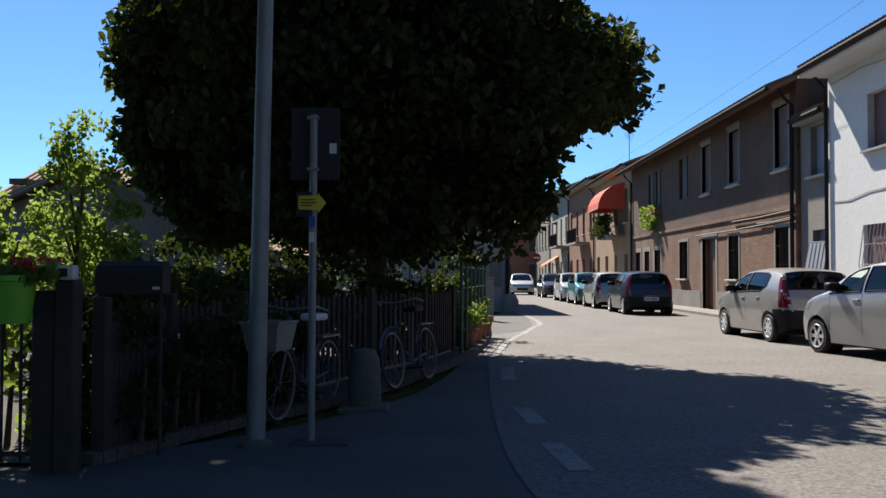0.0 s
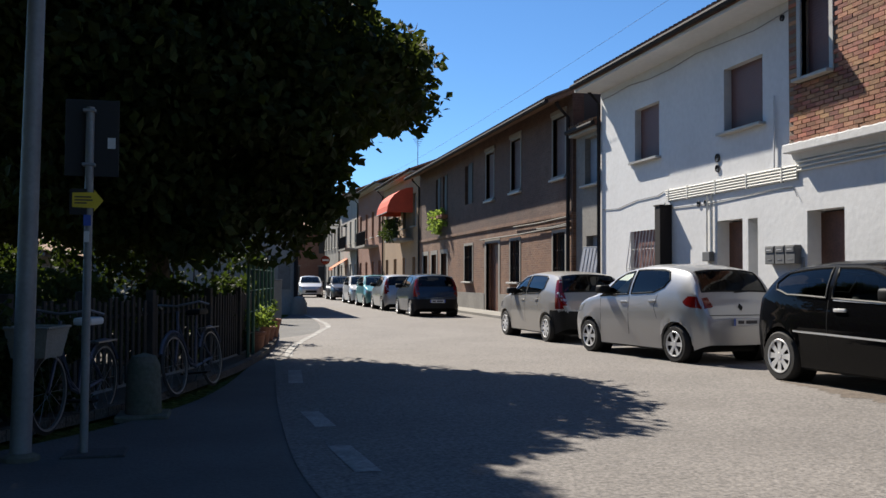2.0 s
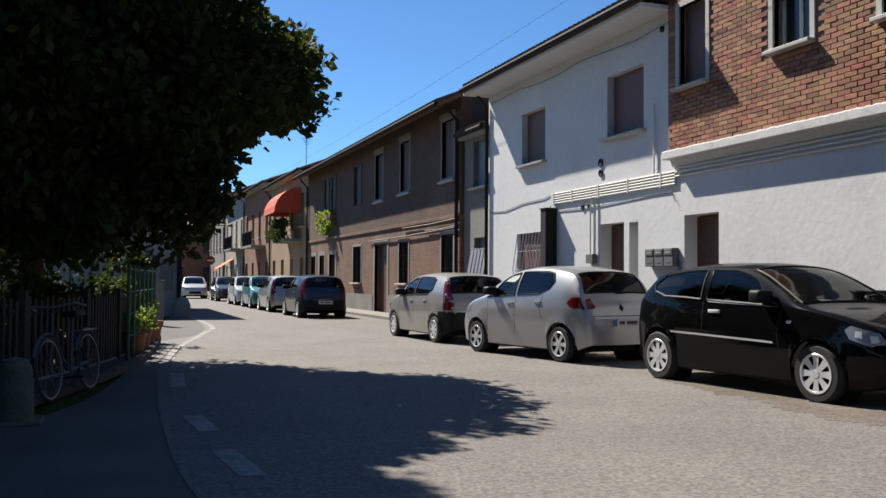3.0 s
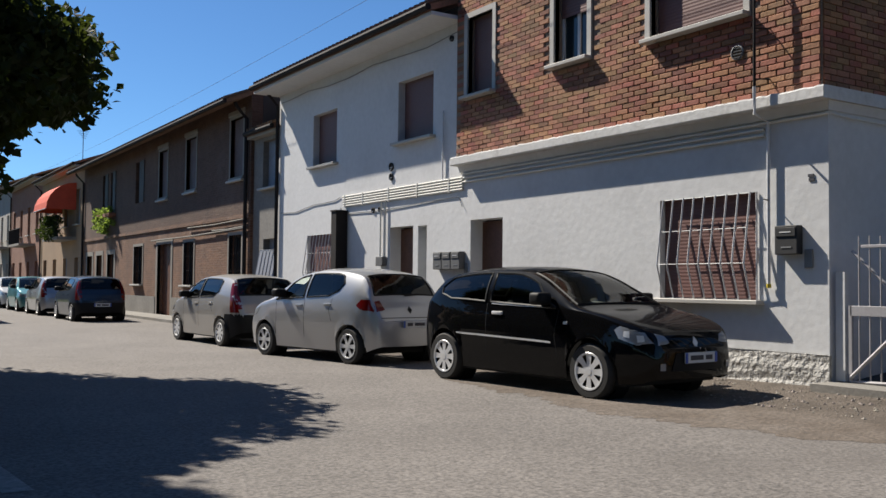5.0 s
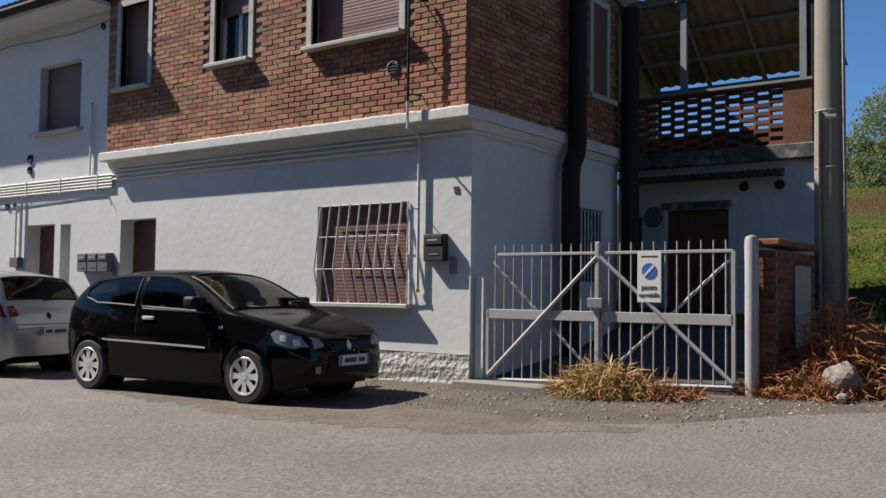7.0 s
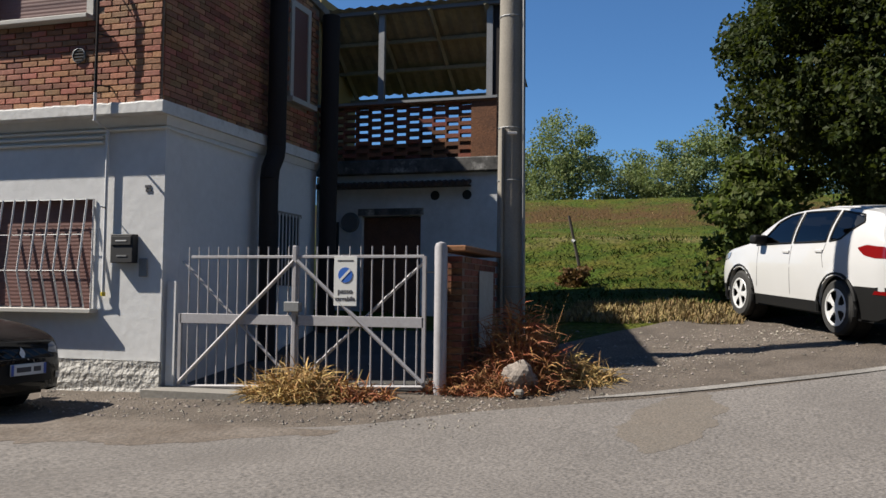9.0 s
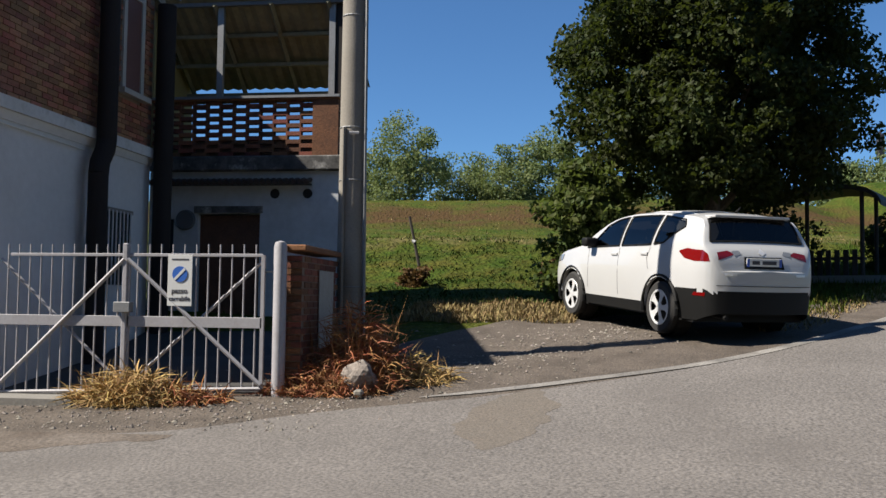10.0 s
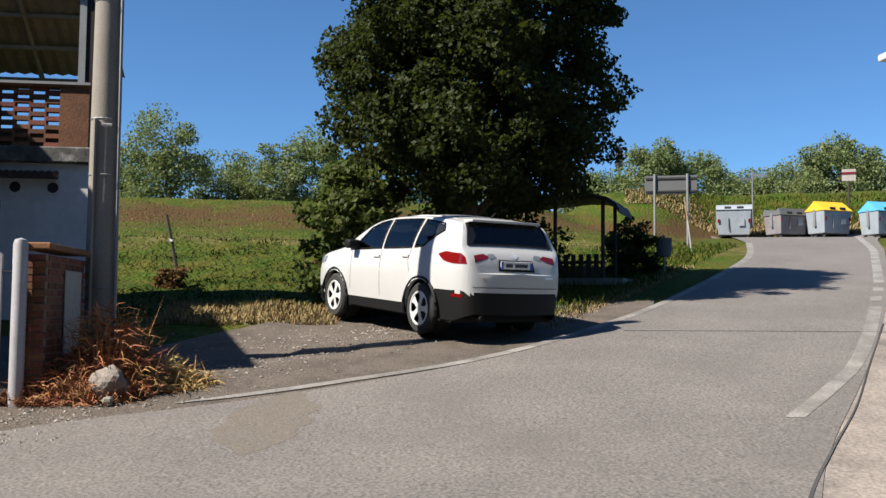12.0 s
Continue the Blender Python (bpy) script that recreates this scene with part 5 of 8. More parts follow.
for az, el_top, dist, wid in ((-72, 8.5, 62, 4.5), (-75.2, 9.6, 62, 4.0), (-79.5, 11.4, 58, 2.9), (-83.2, 9.7, 62, 2.6), (-85.9, 9.6, 60, 2.4), (-88.4, 10.6, 60, 3.0), (-90.4, 9.0, 62, 2.2), (-94.5, 8.5, 70, 3.5), (-99, 8.6, 66, 4),
                              (-105.4, 8.4, 62, 2.2), (-109.2, 10.3, 60, 2.6), (-111.6, 9.4, 62, 2.8), (-114.2, 8.2, 66, 2.6), (-116.8, 8.3, 64, 3), (-119.6, 9.7, 62, 3.2), (-122.2, 8.0, 66, 3.2), (-125.5, 8.6, 66, 4)):
    a = radians(az)
    x, y = -math.sin(a) * dist, math.cos(a) * dist
    z0 = ground_z(x, y) - 0.1
    top = 1.3 + dist * math.tan(radians(el_top)) - z0
    tree("riverside_tree", (x, y, z0), 2.0, 0.25, [(1.5, wid * 0.6), (top * 0.35, wid * 0.95), (top * 0.6, wid), (top * 0.85, wid * 0.65), (top - 0.5, wid * 0.2)], M["leaf_far"], "grey-green leafy tree behind the embankment", int(far_rng.random() * 999), clumps=110, per=230, size=0.17, clump_r=0.9, shell=0.4, limbs=6)
# unseen trees added beyond the view to block sun and sky light
for k, (x, y, w, hgt) in enumerate(((-6.2, 7.6, 2.2, 8.5), (-3.6, -0.6, 3.6, 10.0), (-8.5, 3.0, 3.8, 13.5), (-10.0, -1.0, 4.0, 13.5), (-9.0, -6.0, 4.4, 13.5), (-4.0, -10.5, 4.6, 14.0), (2.5, -13.5, 4.6, 14.0))):
    tree("shading_tree", (x, y, 0), 2.6, 0.2, [(4.4 if k < 2 else 2.0, w * 0.6), (5.2, w), (hgt * 0.7, w * 0.9), (hgt, w * 0.3)], M["leaf"], "unseen tree added to hold back sun and sky light", 70 + k, clumps=150, per=90, size=0.3, clump_r=0.9, shell=0.2)


# ---- garden side of the street ----
M["timber"] = mat("weathered_dark_timber", (0.042, 0.034, 0.028), 0.9, var=0.35, scale=1.5, grain=25, bump=0.5)
M["greenpot"] = mat("lime_green_plastic", (0.14, 0.42, 0.03), 0.45, var=0.08, bump=0.05)
M["flower"] = mat("red_petals", (0.6, 0.04, 0.03), 0.7, var=0.3, bump=0, pieces=0.3, island=True)
M["darkbox"] = mat("dark_sheet_metal", (0.014, 0.014, 0.016), 0.7, var=0.15, bump=0.05)
M["signback"] = mat("dull_grey_sign_back", (0.1, 0.102, 0.105), 0.75, var=0.1, bump=0.05)
M["yellow"] = mat("yellow_sign_film", (0.6, 0.45, 0.03), 0.5, var=0.05, bump=0)
M["crate"] = mat("grey_white_wicker", (0.25, 0.235, 0.2), 0.8, var=0.2, scale=1, grain=60, bump=0.4)
M["bikepaint"] = mat("dull_blue_bicycle_paint", (0.06, 0.07, 0.1), 0.4, metal=0.3, var=0.15, bump=0)
M["chrome"] = mat("bare_metal", (0.2, 0.2, 0.2), 0.45, metal=0.6, var=0.1, bump=0)
M["hedge"] = leaf_mat("hedge_leaves", (0.022, 0.036, 0.01), (0.034, 0.045, 0.012), (0.05, 0.075, 0.01))
M["greenfence"] = mat("green_wire_fence_paint", (0.03, 0.09, 0.05), 0.6, var=0.15, bump=0)
M["terracotta"] = mat("terracotta_pot", (0.26, 0.11, 0.06), 0.9, var=0.25, grain=25, bump=0.2)
M["redcloth"] = mat("faded_red_awning_cloth", (0.55, 0.07, 0.03), 0.85, var=0.15, scale=2, bump=0.1)
M["orangecloth"] = mat("orange_awning_cloth", (0.6, 0.16, 0.06), 0.85, var=0.15, scale=2, bump=0.1)

lamp = thing("lamp_post", pose(-1.405, 7.14, 0), "tall galvanised steel lamp post in a concrete foot", "lamp post")
part("pole", tube(bmesh.new(), [(0, 0, 0), (0.03, 0, 2.0), (0.13, 0, 8.0)], [0.074, 0.066, 0.045], 16), M["galv"], lamp, smooth=True)
part("foot_collar", lathe(bmesh.new(), [(0.0, -0.03), (0.14, -0.03), (0.13, 0.035), (0.08, 0.06), (0.07, 0.06)], 18), M["dim_stone"], lamp)
part("lamp_arm", tube(bmesh.new(), [(0.13, 0, 7.9), (0.5, 0.1, 8.15), (1.1, 0.3, 8.25)], 0.03, 8), M["galv"], lamp)
part("lamp_head", cbox(1.0, 1.6, 0.2, 0.45, 8.2, 8.32, 0.03, 2), M["signback"], lamp)

sign = thing("road_sign", pose(-1.0, 7.26, 0), "steel sign pole with dark board and yellow arrow plate", "road sign")
part("pole", tube(bmesh.new(), [(0, 0, -0.05), (0.01, 0, 2.56)], 0.03, 12), M["galv"], sign, smooth=True)
board = part("sign_board", cbox(-0.17, 0.21, 0.035, 0.045, 2.05, 2.62, 0.003), M["darkbox"], sign, "dark back of a rectangular sign")
for z in (2.12, 2.52):
    part("clamp", cbox(-0.04, 0.05, -0.034, 0.034, z, z + 0.025, 0.004), M["galv"], board)
part("sticker", cbox(0.13, 0.185, 0.028, 0.0335, 2.26, 2.34), M["plate"], board, "small white sticker")
ar = bmesh.new()
vs = [ar.verts.new((x, -0.045, z)) for x, z in ((-0.1, 1.815), (0.05, 1.81), (0.05, 1.785), (0.115, 1.865), (0.05, 1.945), (0.05, 1.925), (-0.1, 1.92))]
fc = ar.faces.new(vs)
ex = bmesh.ops.extrude_face_region(ar, geom=[fc])
bmesh.ops.translate(ar, vec=(0, 0.008, 0), verts=[v for v in ex["geom"] if isinstance(v, bmesh.types.BMVert)])
arrow = part("arrow_plate", ar, M["yellow"], sign, "yellow arrow plate with unreadable dark writing")
for x0, x1, z0, z1 in ((-0.085, 0.03, 1.885, 1.895), (-0.085, 0.04, 1.862, 1.872), (-0.085, 0.0, 1.84, 1.85)):
    part("writing_bar", cbox(x0, x1, -0.049, -0.0455, z0, z1), M["ink"], arrow)
part("plate_backing", cbox(-0.12, 0.0, -0.036, -0.031, 1.76, 1.95), M["darkbox"], sign)
part("blue_sticker", cbox(-0.022, 0.03, -0.036, -0.031, 1.68, 1.76), M["plateblue"], sign)
part("pale_sticker", cbox(-0.018, 0.02, -0.036, -0.031, 1.56, 1.64), M["plate"], sign)
# footing in asphalt black, darker than concrete, to deepen the shade there
part("concrete_footing", cbox(-0.14, 0.3, -0.16, 0.16, -0.03, 0.025, 0.01), M["dark_asphalt"], sign)

gatepost = thing("timber_post", pose(-2.55, 6.2, 0), "dark weathered timber gate post pair", "post")
part("post", cbox(0.02, 0.15, -0.08, 0.08, -0.1, 1.27, 0.012), M["timber"], gatepost)
part("inner_post", cbox(-0.14, 0.015, -0.05, 0.09, -0.1, 1.2, 0.012), M["timber"], gatepost)
bell = thing("bell_box", pose(-2.45, 6.12, 1.27), "small pale plastic box on the timber post", "box")
part("case", cbox(-0.06, 0.06, -0.04, 0.05, 0, 0.095, 0.008), M["plate"], bell)
part("dark_opening", cbox(-0.04, 0.02, -0.043, -0.039, 0.02, 0.075), M["darkbox"], bell)

# low garden gate with a flower pot hung on it
ggate = thing("garden_gate", pose(0, 0, 0), "dark iron garden gate with thin upright bars", "gate")
for k in range(9):
    part("bar", tube(bmesh.new(), [(-3.75 + k * 0.125, 6.14, 0.08), (-3.75 + k * 0.125, 6.14, 1.08)], 0.012, 6), M["darkbox"], ggate)
for z in (0.12, 0.98):
    part("rail", cbox(-3.85, -2.7, 6.12, 6.16, z, z + 0.03), M["darkbox"], ggate)
potm = pose(-2.76, 6.02, 0.99)
pot = thing("flower_pot", potm, "lime green plastic pot with red geraniums hung on the gate", "flower pot")
part("pot", lathe(bmesh.new(), [(0.0, 0.0), (0.11, 0.0), (0.15, 0.27), (0.165, 0.275), (0.165, 0.31), (0.15, 0.31), (0.14, 0.26), (0.0, 0.25)], 24), M["greenpot"], pot, smooth=True)
rng = np.random.default_rng(11)
cs = [(rng.uniform(-0.24, 0.3), rng.uniform(-0.12, 0.12), 0.31 + rng.uniform(-0.02, 0.06)) for _ in range(22)]
v, f = leaves(rng, cs, [0.07] * 22, 26, 0.05)
ob = raw("foliage", v.tolist(), f.tolist(), M["leaf_bright"])
ob.parent = pot
cs = [(rng.uniform(-0.24, 0.3), rng.uniform(-0.12, 0.12), 0.38 + rng.uniform(-0.03, 0.04)) for _ in range(16)]
v, f = leaves(rng, cs, [0.03] * 16, 14, 0.035)
ob = raw("blossom", v.tolist(), f.tolist(), M["flower"])
ob.parent = pot

mb = thing("mailbox", pose(-2.22, 6.75, 0), "dark round-topped metal mailbox on thin posts", "mailbox")
bm = bmesh.new()
prof = [(-0.1, 0.0), (0.1, 0.0), (0.1, 0.14), (0.07, 0.2), (0.0, 0.235), (-0.07, 0.2), (-0.1, 0.14)]
a_, b_ = [[bm.verts.new((x, y, 1.17 + z)) for y, z in prof] for x in (-0.24, 0.24)]
bm.faces.new(a_[::-1]), bm.faces.new(b_)
for k in range(7):
    bm.faces.new((a_[k], a_[(k + 1) % 7], b_[(k + 1) % 7], b_[k]))
body = part("box", bm, M["darkbox"], mb)
part("name_tag", cbox(0.17, 0.22, -0.104, -0.1, 1.2, 1.22), M["plate"], body)
for x in (-0.2, 0.2):
    part("stake", tube(bmesh.new(), [(x, 0, -0.05), (x, 0, 1.18)], 0.015, 6), M["timber"], mb)

# fence along the gardens
FENCE = [(-2.35, 6.5), (-2.0, 8.6), (-1.25, 11.2), (-0.15, 14.5), (0.45, 17.0)]
fl = spline(FENCE, 84)
fence = thing("picket_fence", pose(0, 0, 0), "dark weathered picket fence along the gardens", "fence")
for i, p in enumerate(fl):
    q = fl[min(i + 1, 83)] - fl[max(i - 1, 0)]
    ang = math.degrees(math.atan2(q.y, q.x))
    h_ = 1.05 + 0.03 * math.sin(i * 1.7)
    if i % 12 == 0:
        part("post", cbox(-0.05, 0.05, -0.05, 0.05, -0.1, 1.15, 0.008), M["timber"], fence, at=pose(p.x, p.y, 0, 0, 0, ang))
    else:
        part("picket", cbox(-0.035, 0.035, -0.012, 0.012, 0.06, h_, 0.004), M["timber"], fence, at=pose(p.x, p.y, 0, 0, 0, ang))
for z in (0.3, 0.85):
    bm = bmesh.new()
    tube(bm, [(p.x - 0.03, p.y + 0.01, z) for p in fl[::4]] + [(fl[-1].x, fl[-1].y, z)], 0.025, 4)
    part("rail", bm, M["timber"], fence)
part("plinth", tube(bmesh.new(), [(p.x - 0.04, p.y, 0.02) for p in fl[::4]] + [(fl[-1].x, fl[-1].y, 0.02)], 0.07, 4), M["pavement"], fence)

wire = thing("wire_fence", pose(0, 0, 0), "green painted wire fence with slim posts", "fence")
for k in range(7):
    x, y = 0.35 + k * 0.1, 15.2 + k * 0.75
    part("post", tube(bmesh.new(), [(x, y, 0), (x, y, 1.55)], 0.028, 6), M["greenfence"], wire)
for z in (0.4, 0.75, 1.1, 1.45):
    part("wire", tube(bmesh.new(), [(0.35, 15.2, z), (0.95, 19.7, z)], 0.008, 4), M["greenfence"], wire)


def hedge(path, width, height, name, label, seed, per=90, size=0.1, material="hedge", density=9.0, category="hedge", clump=0.25):
    rng_ = np.random.default_rng(seed)
    pts = spline(path, 60)
    cs_, rs_ = [], []
    length = sum((q - p).length for p, q in zip(pts, pts[1:]))
    for _ in range(int(length * density * height)):
        p = pts[rng_.integers(0, 60)]
        cs_.append((p.x + rng_.uniform(-width, width), p.y + rng_.uniform(-width, width), rng_.uniform(0.1, height)))
        rs_.append(clump * rng_.uniform(0.7, 1.3))
    v_, f_ = leaves(rng_, cs_, rs_, per, size)
    t = thing(name, pose(0, 0, 0), label, category)
    o = raw("foliage", v_.tolist(), f_.tolist(), M[material])
    o.parent = t
    for p in pts[::6]:
        part("stem", tube(bmesh.new(), [(p.x, p.y, -0.1), (p.x + 0.05, p.y, height * 0.7)], [0.03, 0.012], 5), M["bark"], t)
    return t


hedge([(-2.75, 7.2), (-2.5, 8.8), (-1.85, 11.2), (-0.8, 14.3), (-0.1, 16.6), (0.2, 18.2)], 0.3, 1.25, "hedge", "dark overgrown garden hedge behind the fence", 21, per=80, density=13)
hedge([(-2.2, 7.4), (-1.9, 8.2)], 0.18, 0.85, "hedge", "dark ivy growing through the fence", 22, per=90, density=14, size=0.08)
hedge([(-2.2, 6.85), (-1.85, 8.2), (-1.5, 9.5)], 0.14, 0.95, "hedge", "dark ivy hanging over the fence front", 27, per=90, density=15, size=0.08, clump=0.2)
hedge([(-3.9, 6.9), (-3.1, 7.0), (-2.85, 7.2)], 0.22, 1.05, "hedge", "sunlit green shrubs behind the garden gate", 23, per=70, density=11, material="leaf_bright", size=0.08)
hedge([(-3.3, 19.0), (-1.5, 19.5), (0.2, 20.3)], 0.6, 2.6, "hedge", "tall green shrubs deep in the garden", 24, per=90, density=8, size=0.13, clump=0.4)
hedge([(-9, 17), (-7, 17), (-5, 17.5), (-3.5, 18)], 0.6, 2.0, "hedge", "green shrubs along the garden's back", 25, per=90, density=7, size=0.13, clump=0.4)
tree("young_robinia", (-4.75, 12.2, 0), 1.2, 0.05, [(0.8, 0.5), (1.6, 0.75), (2.4, 0.6), (3.1, 0.4), (3.6, 0.1)], M["leaf_bright"], "young feathery bright green tree in the garden", 31, clumps=60, per=60, size=0.09, clump_r=0.24, shell=0.1, limbs=8)
tree("young_robinia", (-5.9, 12.6, 0), 0.9, 0.05, [(0.6, 0.5), (1.2, 0.7), (1.8, 0.5), (2.2, 0.15)], M["leaf_bright"], "low feathery bright green tree in the garden", 32, clumps=45, per=60, size=0.09, clump_r=0.24, shell=0.1, limbs=7)


def bicycle(m, label, basket):
    """A city bicycle, 1.75 m long along x, standing upright."""
    t = thing("bicycle", m, label, "bicycle", "bicycles")
    for x in (0.0, 1.08):
        w = part("wheel", lathe(bmesh.new(), [(0.315, -0.02), (0.345, 0.0), (0.315, 0.02), (0.31, 0.0), (0.315, -0.02)], 30, "y"), M["rubber"], t, at=pose(x, 0, 0.345))
        part("rim", lathe(bmesh.new(), [(0.295, -0.012), (0.315, -0.015), (0.315, 0.015), (0.295, 0.012), (0.295, -0.012)], 30, "y"), M["chrome"], w)
        for k in range(12):
            a = k * math.tau / 12
            part("spoke", tube(bmesh.new(), [(0, 0.02 * (-1) ** k, 0), (0.3 * math.cos(a), 0, 0.3 * math.sin(a))], 0.0022, 3), M["chrome"], w)
        part("mudguard", tube(bmesh.new(), [(0.37 * math.cos(a), 0, 0.37 * math.sin(a)) for a in [math.pi * (0.15 + 0.08 * k) for k in range(10)]], 0.02, 5), M["bikepaint"], w)
    bm_ = bmesh.new()
    for pts in ([(0.0, 0, 0.345), (0.13, 0, 0.62), (0.2, 0, 0.93)], [(0.18, 0, 0.78), (0.4, 0, 0.4), (0.55, 0, 0.3)], [(0.16, 0, 0.65), (0.42, 0, 0.33), (0.58, 0, 0.28)], [(0.56, 0, 0.28), (0.72, 0, 0.86)], [(0.56, 0, 0.28), (1.08, 0, 0.345)], [(0.68, 0, 0.7), (1.08, 0, 0.345)]):
        tube(bm_, pts, 0.016, 6)
    part("frame", bm_, M["bikepaint"], t, smooth=True)
    part("handlebar", tube(bmesh.new(), [(0.42, -0.28, 0.98), (0.25, -0.24, 1.02), (0.18, 0, 0.99), (0.25, 0.24, 1.02), (0.42, 0.28, 0.98)], 0.013, 6), M["chrome"], t, smooth=True)
    part("saddle", cbox(0.62, 0.9, -0.09, 0.09, 0.87, 0.94, 0.03, 2), M["plate"] if basket else M["black"], t, smooth=True)
    part("carrier", cbox(0.82, 1.25, -0.07, 0.07, 0.7, 0.715), M["chrome"], t)
    part("pedals", cbox(0.5, 0.62, -0.16, 0.16, 0.2, 0.22), M["black"], t)
    part("kickstand", tube(bmesh.new(), [(0.75, 0.02, 0.3), (0.85, 0.16, 0.02)], 0.008, 5), M["chrome"], t)
    if basket:
        b = bmesh.new()
        for z0, z1, s0, s1 in ((0.0, 0.24, 0.13, 0.17),):
            lo, hi = [[b.verts.new((-0.2 + sx * s * 1.15, sy * s * 1.05, 0.66 + z)) for sx, sy in ((-1, -1), (1, -1), (1, 1), (-1, 1))] for s, z in ((s0, z0), (s1, z1))]
            b.faces.new(lo)
            for k in range(4):
                b.faces.new((lo[k], lo[(k + 1) % 4], hi[(k + 1) % 4], hi[k]))
        part("basket", b, M["crate"], t, "pale wicker basket")
        part("basket_rim", tube(bmesh.new(), [(-0.2 + sx * 0.2, sy * 0.18, 0.9) for sx, sy in ((-1, -1), (1, -1), (1, 1), (-1, 1), (-1, -1))], 0.012, 5), M["crate"], t)
    return t


bicycle(pose(-1.42, 8.25, 0, 0, 0, 74), "old dark bicycle with a pale basket beside the sign pole", True)
bicycle(pose(-0.5, 10.6, 0, -6, 0, 70), "old blue-grey bicycle leaning by the fence", False)
bol = thing("stone_bollard", pose(-0.74, 9.15, 0), "stocky rounded weathered stone bollard, darkened for deep shade", "bollard")
part("shaft", lathe(bmesh.new(), [(0.17, -0.05), (0.165, 0.1), (0.15, 0.48), (0.11, 0.57), (0.0, 0.6)], 16), M["dim_stone"], bol, smooth=True)
part("base_slab", cbox(-0.24, 0.24, -0.24, 0.24, -0.03, 0.04, 0.015), M["dim_stone"], bol)
for k, (x, y, s) in enumerate(((0.62, 17.4, 1.0), (0.78, 18.5, 0.85), (0.9, 19.6, 1.1), (0.5, 16.4, 0.9))):
    p = thing("plant_pot", pose(x, y, 0), "terracotta pot with green plants by the fence", "plant pot", "pots by the fence")
    part("pot", lathe(bmesh.new(), [(0.0, 0), (0.13 * s, 0), (0.19 * s, 0.36 * s), (0.21 * s, 0.37 * s), (0.21 * s, 0.42 * s), (0.0, 0.4 * s)], 16), M["terracotta"], p, smooth=True)
    v, f = leaves(rng, [(rng.uniform(-0.12, 0.12), rng.uniform(-0.12, 0.12), 0.55 * s + rng.uniform(-0.1, 0.2)) for _ in range(9)], [0.13] * 9, 30, 0.07)
    ob = raw("plant", v.tolist(), f.tolist(), M["leaf_bright"])
    ob["kind"] = "stuff"
    ob.parent = p
cur = spline([(-2.4, 6.35), (-1.75, 8.0), (-0.85, 9.9), (0.2, 13.6), (0.75, 17), (1.05, 20.5), (1.3, 26.0)], 60)
bm = bmesh.new()
for p, q in zip(cur, cur[1:]):
    d_ = (q - p).normalized()
    n_ = Vector((-d_.y, d_.x, 0)) * 0.06
    g = d_ * 0.006
    lo = [bm.verts.new(w) for w in (p + n_ + g, q + n_ - g, q - n_ - g, p - n_ + g)]
    hi = [bm.verts.new(v_.co + Vector((0, 0, 0.09))) for v_ in lo]
    bm.faces.new(hi)
    for k in range(4):
        bm.faces.new((lo[k], lo[(k + 1) % 4], hi[(k + 1) % 4], hi[k]))
# kerb takes the dark verge material so the tree's shade looks deeper
single("kerb", bm, M["shoulder"], "low worn concrete kerb along the gardens, toned dark for shade", "kerb", kind="structure")
ww = [(-2.4, 6.35), (-1.75, 8.0), (-0.85, 9.9), (0.2, 13.6), (0.75, 17), (1.05, 20.5), (1.3, 26.0)]
sheet("garden_soil", [(-14, 6.3), (-14, 9), (-14, 12), (-14, 16), (-14, 20), (-14, 24), (-14, 33)], ww, M["drysoil"], 40, 10, 0.03, "dark bare soil under the garden trees", "soil")

# grey house behind the gardens
gh = thing("garden_house", pose(0, 0, 0), "low grey plastered house with a tiled gable roof", "house")
bm = bmesh.new()
for y in (24.0, 33.0):
    vs = [bm.verts.new((x, y, z)) for x, z in ((-15.5, -0.1), (-4.5, -0.1), (-4.5, 1.9), (-9.1, 4.0), (-15.5, 1.2))]
    bm.faces.new(vs)
    if y == 33.0:
        back = vs
    else:
        frontv = vs
for k in range(5):
    bm.faces.new((frontv[k], frontv[(k + 1) % 5], back[(k + 1) % 5], back[k]))
part("wall", bm, M["greyplaster"], gh)
bm = bmesh.new()
for d in (0.03, 0.17):
    vs = [bm.verts.new((x, y, z + d)) for y in (23.6, 33.4) for x, z in ((-15.9, 1.05), (-9.1, 4.02), (-4.2, 1.78))]
    bm.faces.new((vs[0], vs[1], vs[4], vs[3])), bm.faces.new((vs[1], vs[2], vs[5], vs[4]))
    if d < 0.1:
        lo = vs
for a, b in ((0, 1), (1, 2)):
    bm.faces.new((lo[a], lo[b], vs[b], vs[a]))
part("roof", bm, M["tile"], gh)
part("verge_board", tube(bmesh.new(), [(-15.9, 23.58, 1.1), (-9.1, 23.58, 4.08), (-4.2, 23.58, 1.82)], 0.06, 4), M["stone"], gh)
part("chimney", cbox(-11.75, -11.35, 25.5, 25.9, 2.5, 3.75), M["stone"], gh)
part("chimney_cap", cbox(-11.8, -11.3, 25.45, 25.95, 3.8, 3.95), M["darkshutter"], gh)
part("flue", tube(bmesh.new(), [(-11.1, 26, 3.0), (-11.1, 26, 4.2)], 0.035, 8), M["darkpipe"], gh)
bh = thing("garden_house", pose(0, 0, 0), "taller house with a weathered tiled roof behind the gardens", "house")
part("wall", cbox(-16, -10.0, 34, 42, -0.1, 3.9), M["paleplaster"], bh)
rf = bmesh.new()
for k in range(26):
    x0 = -16.3 + k * 0.25
    tube(rf, [(x0, 33.6, 3.95), (x0, 38, 5.6)], 0.1, 6)
part("roof", rf, M["tile"], bh)
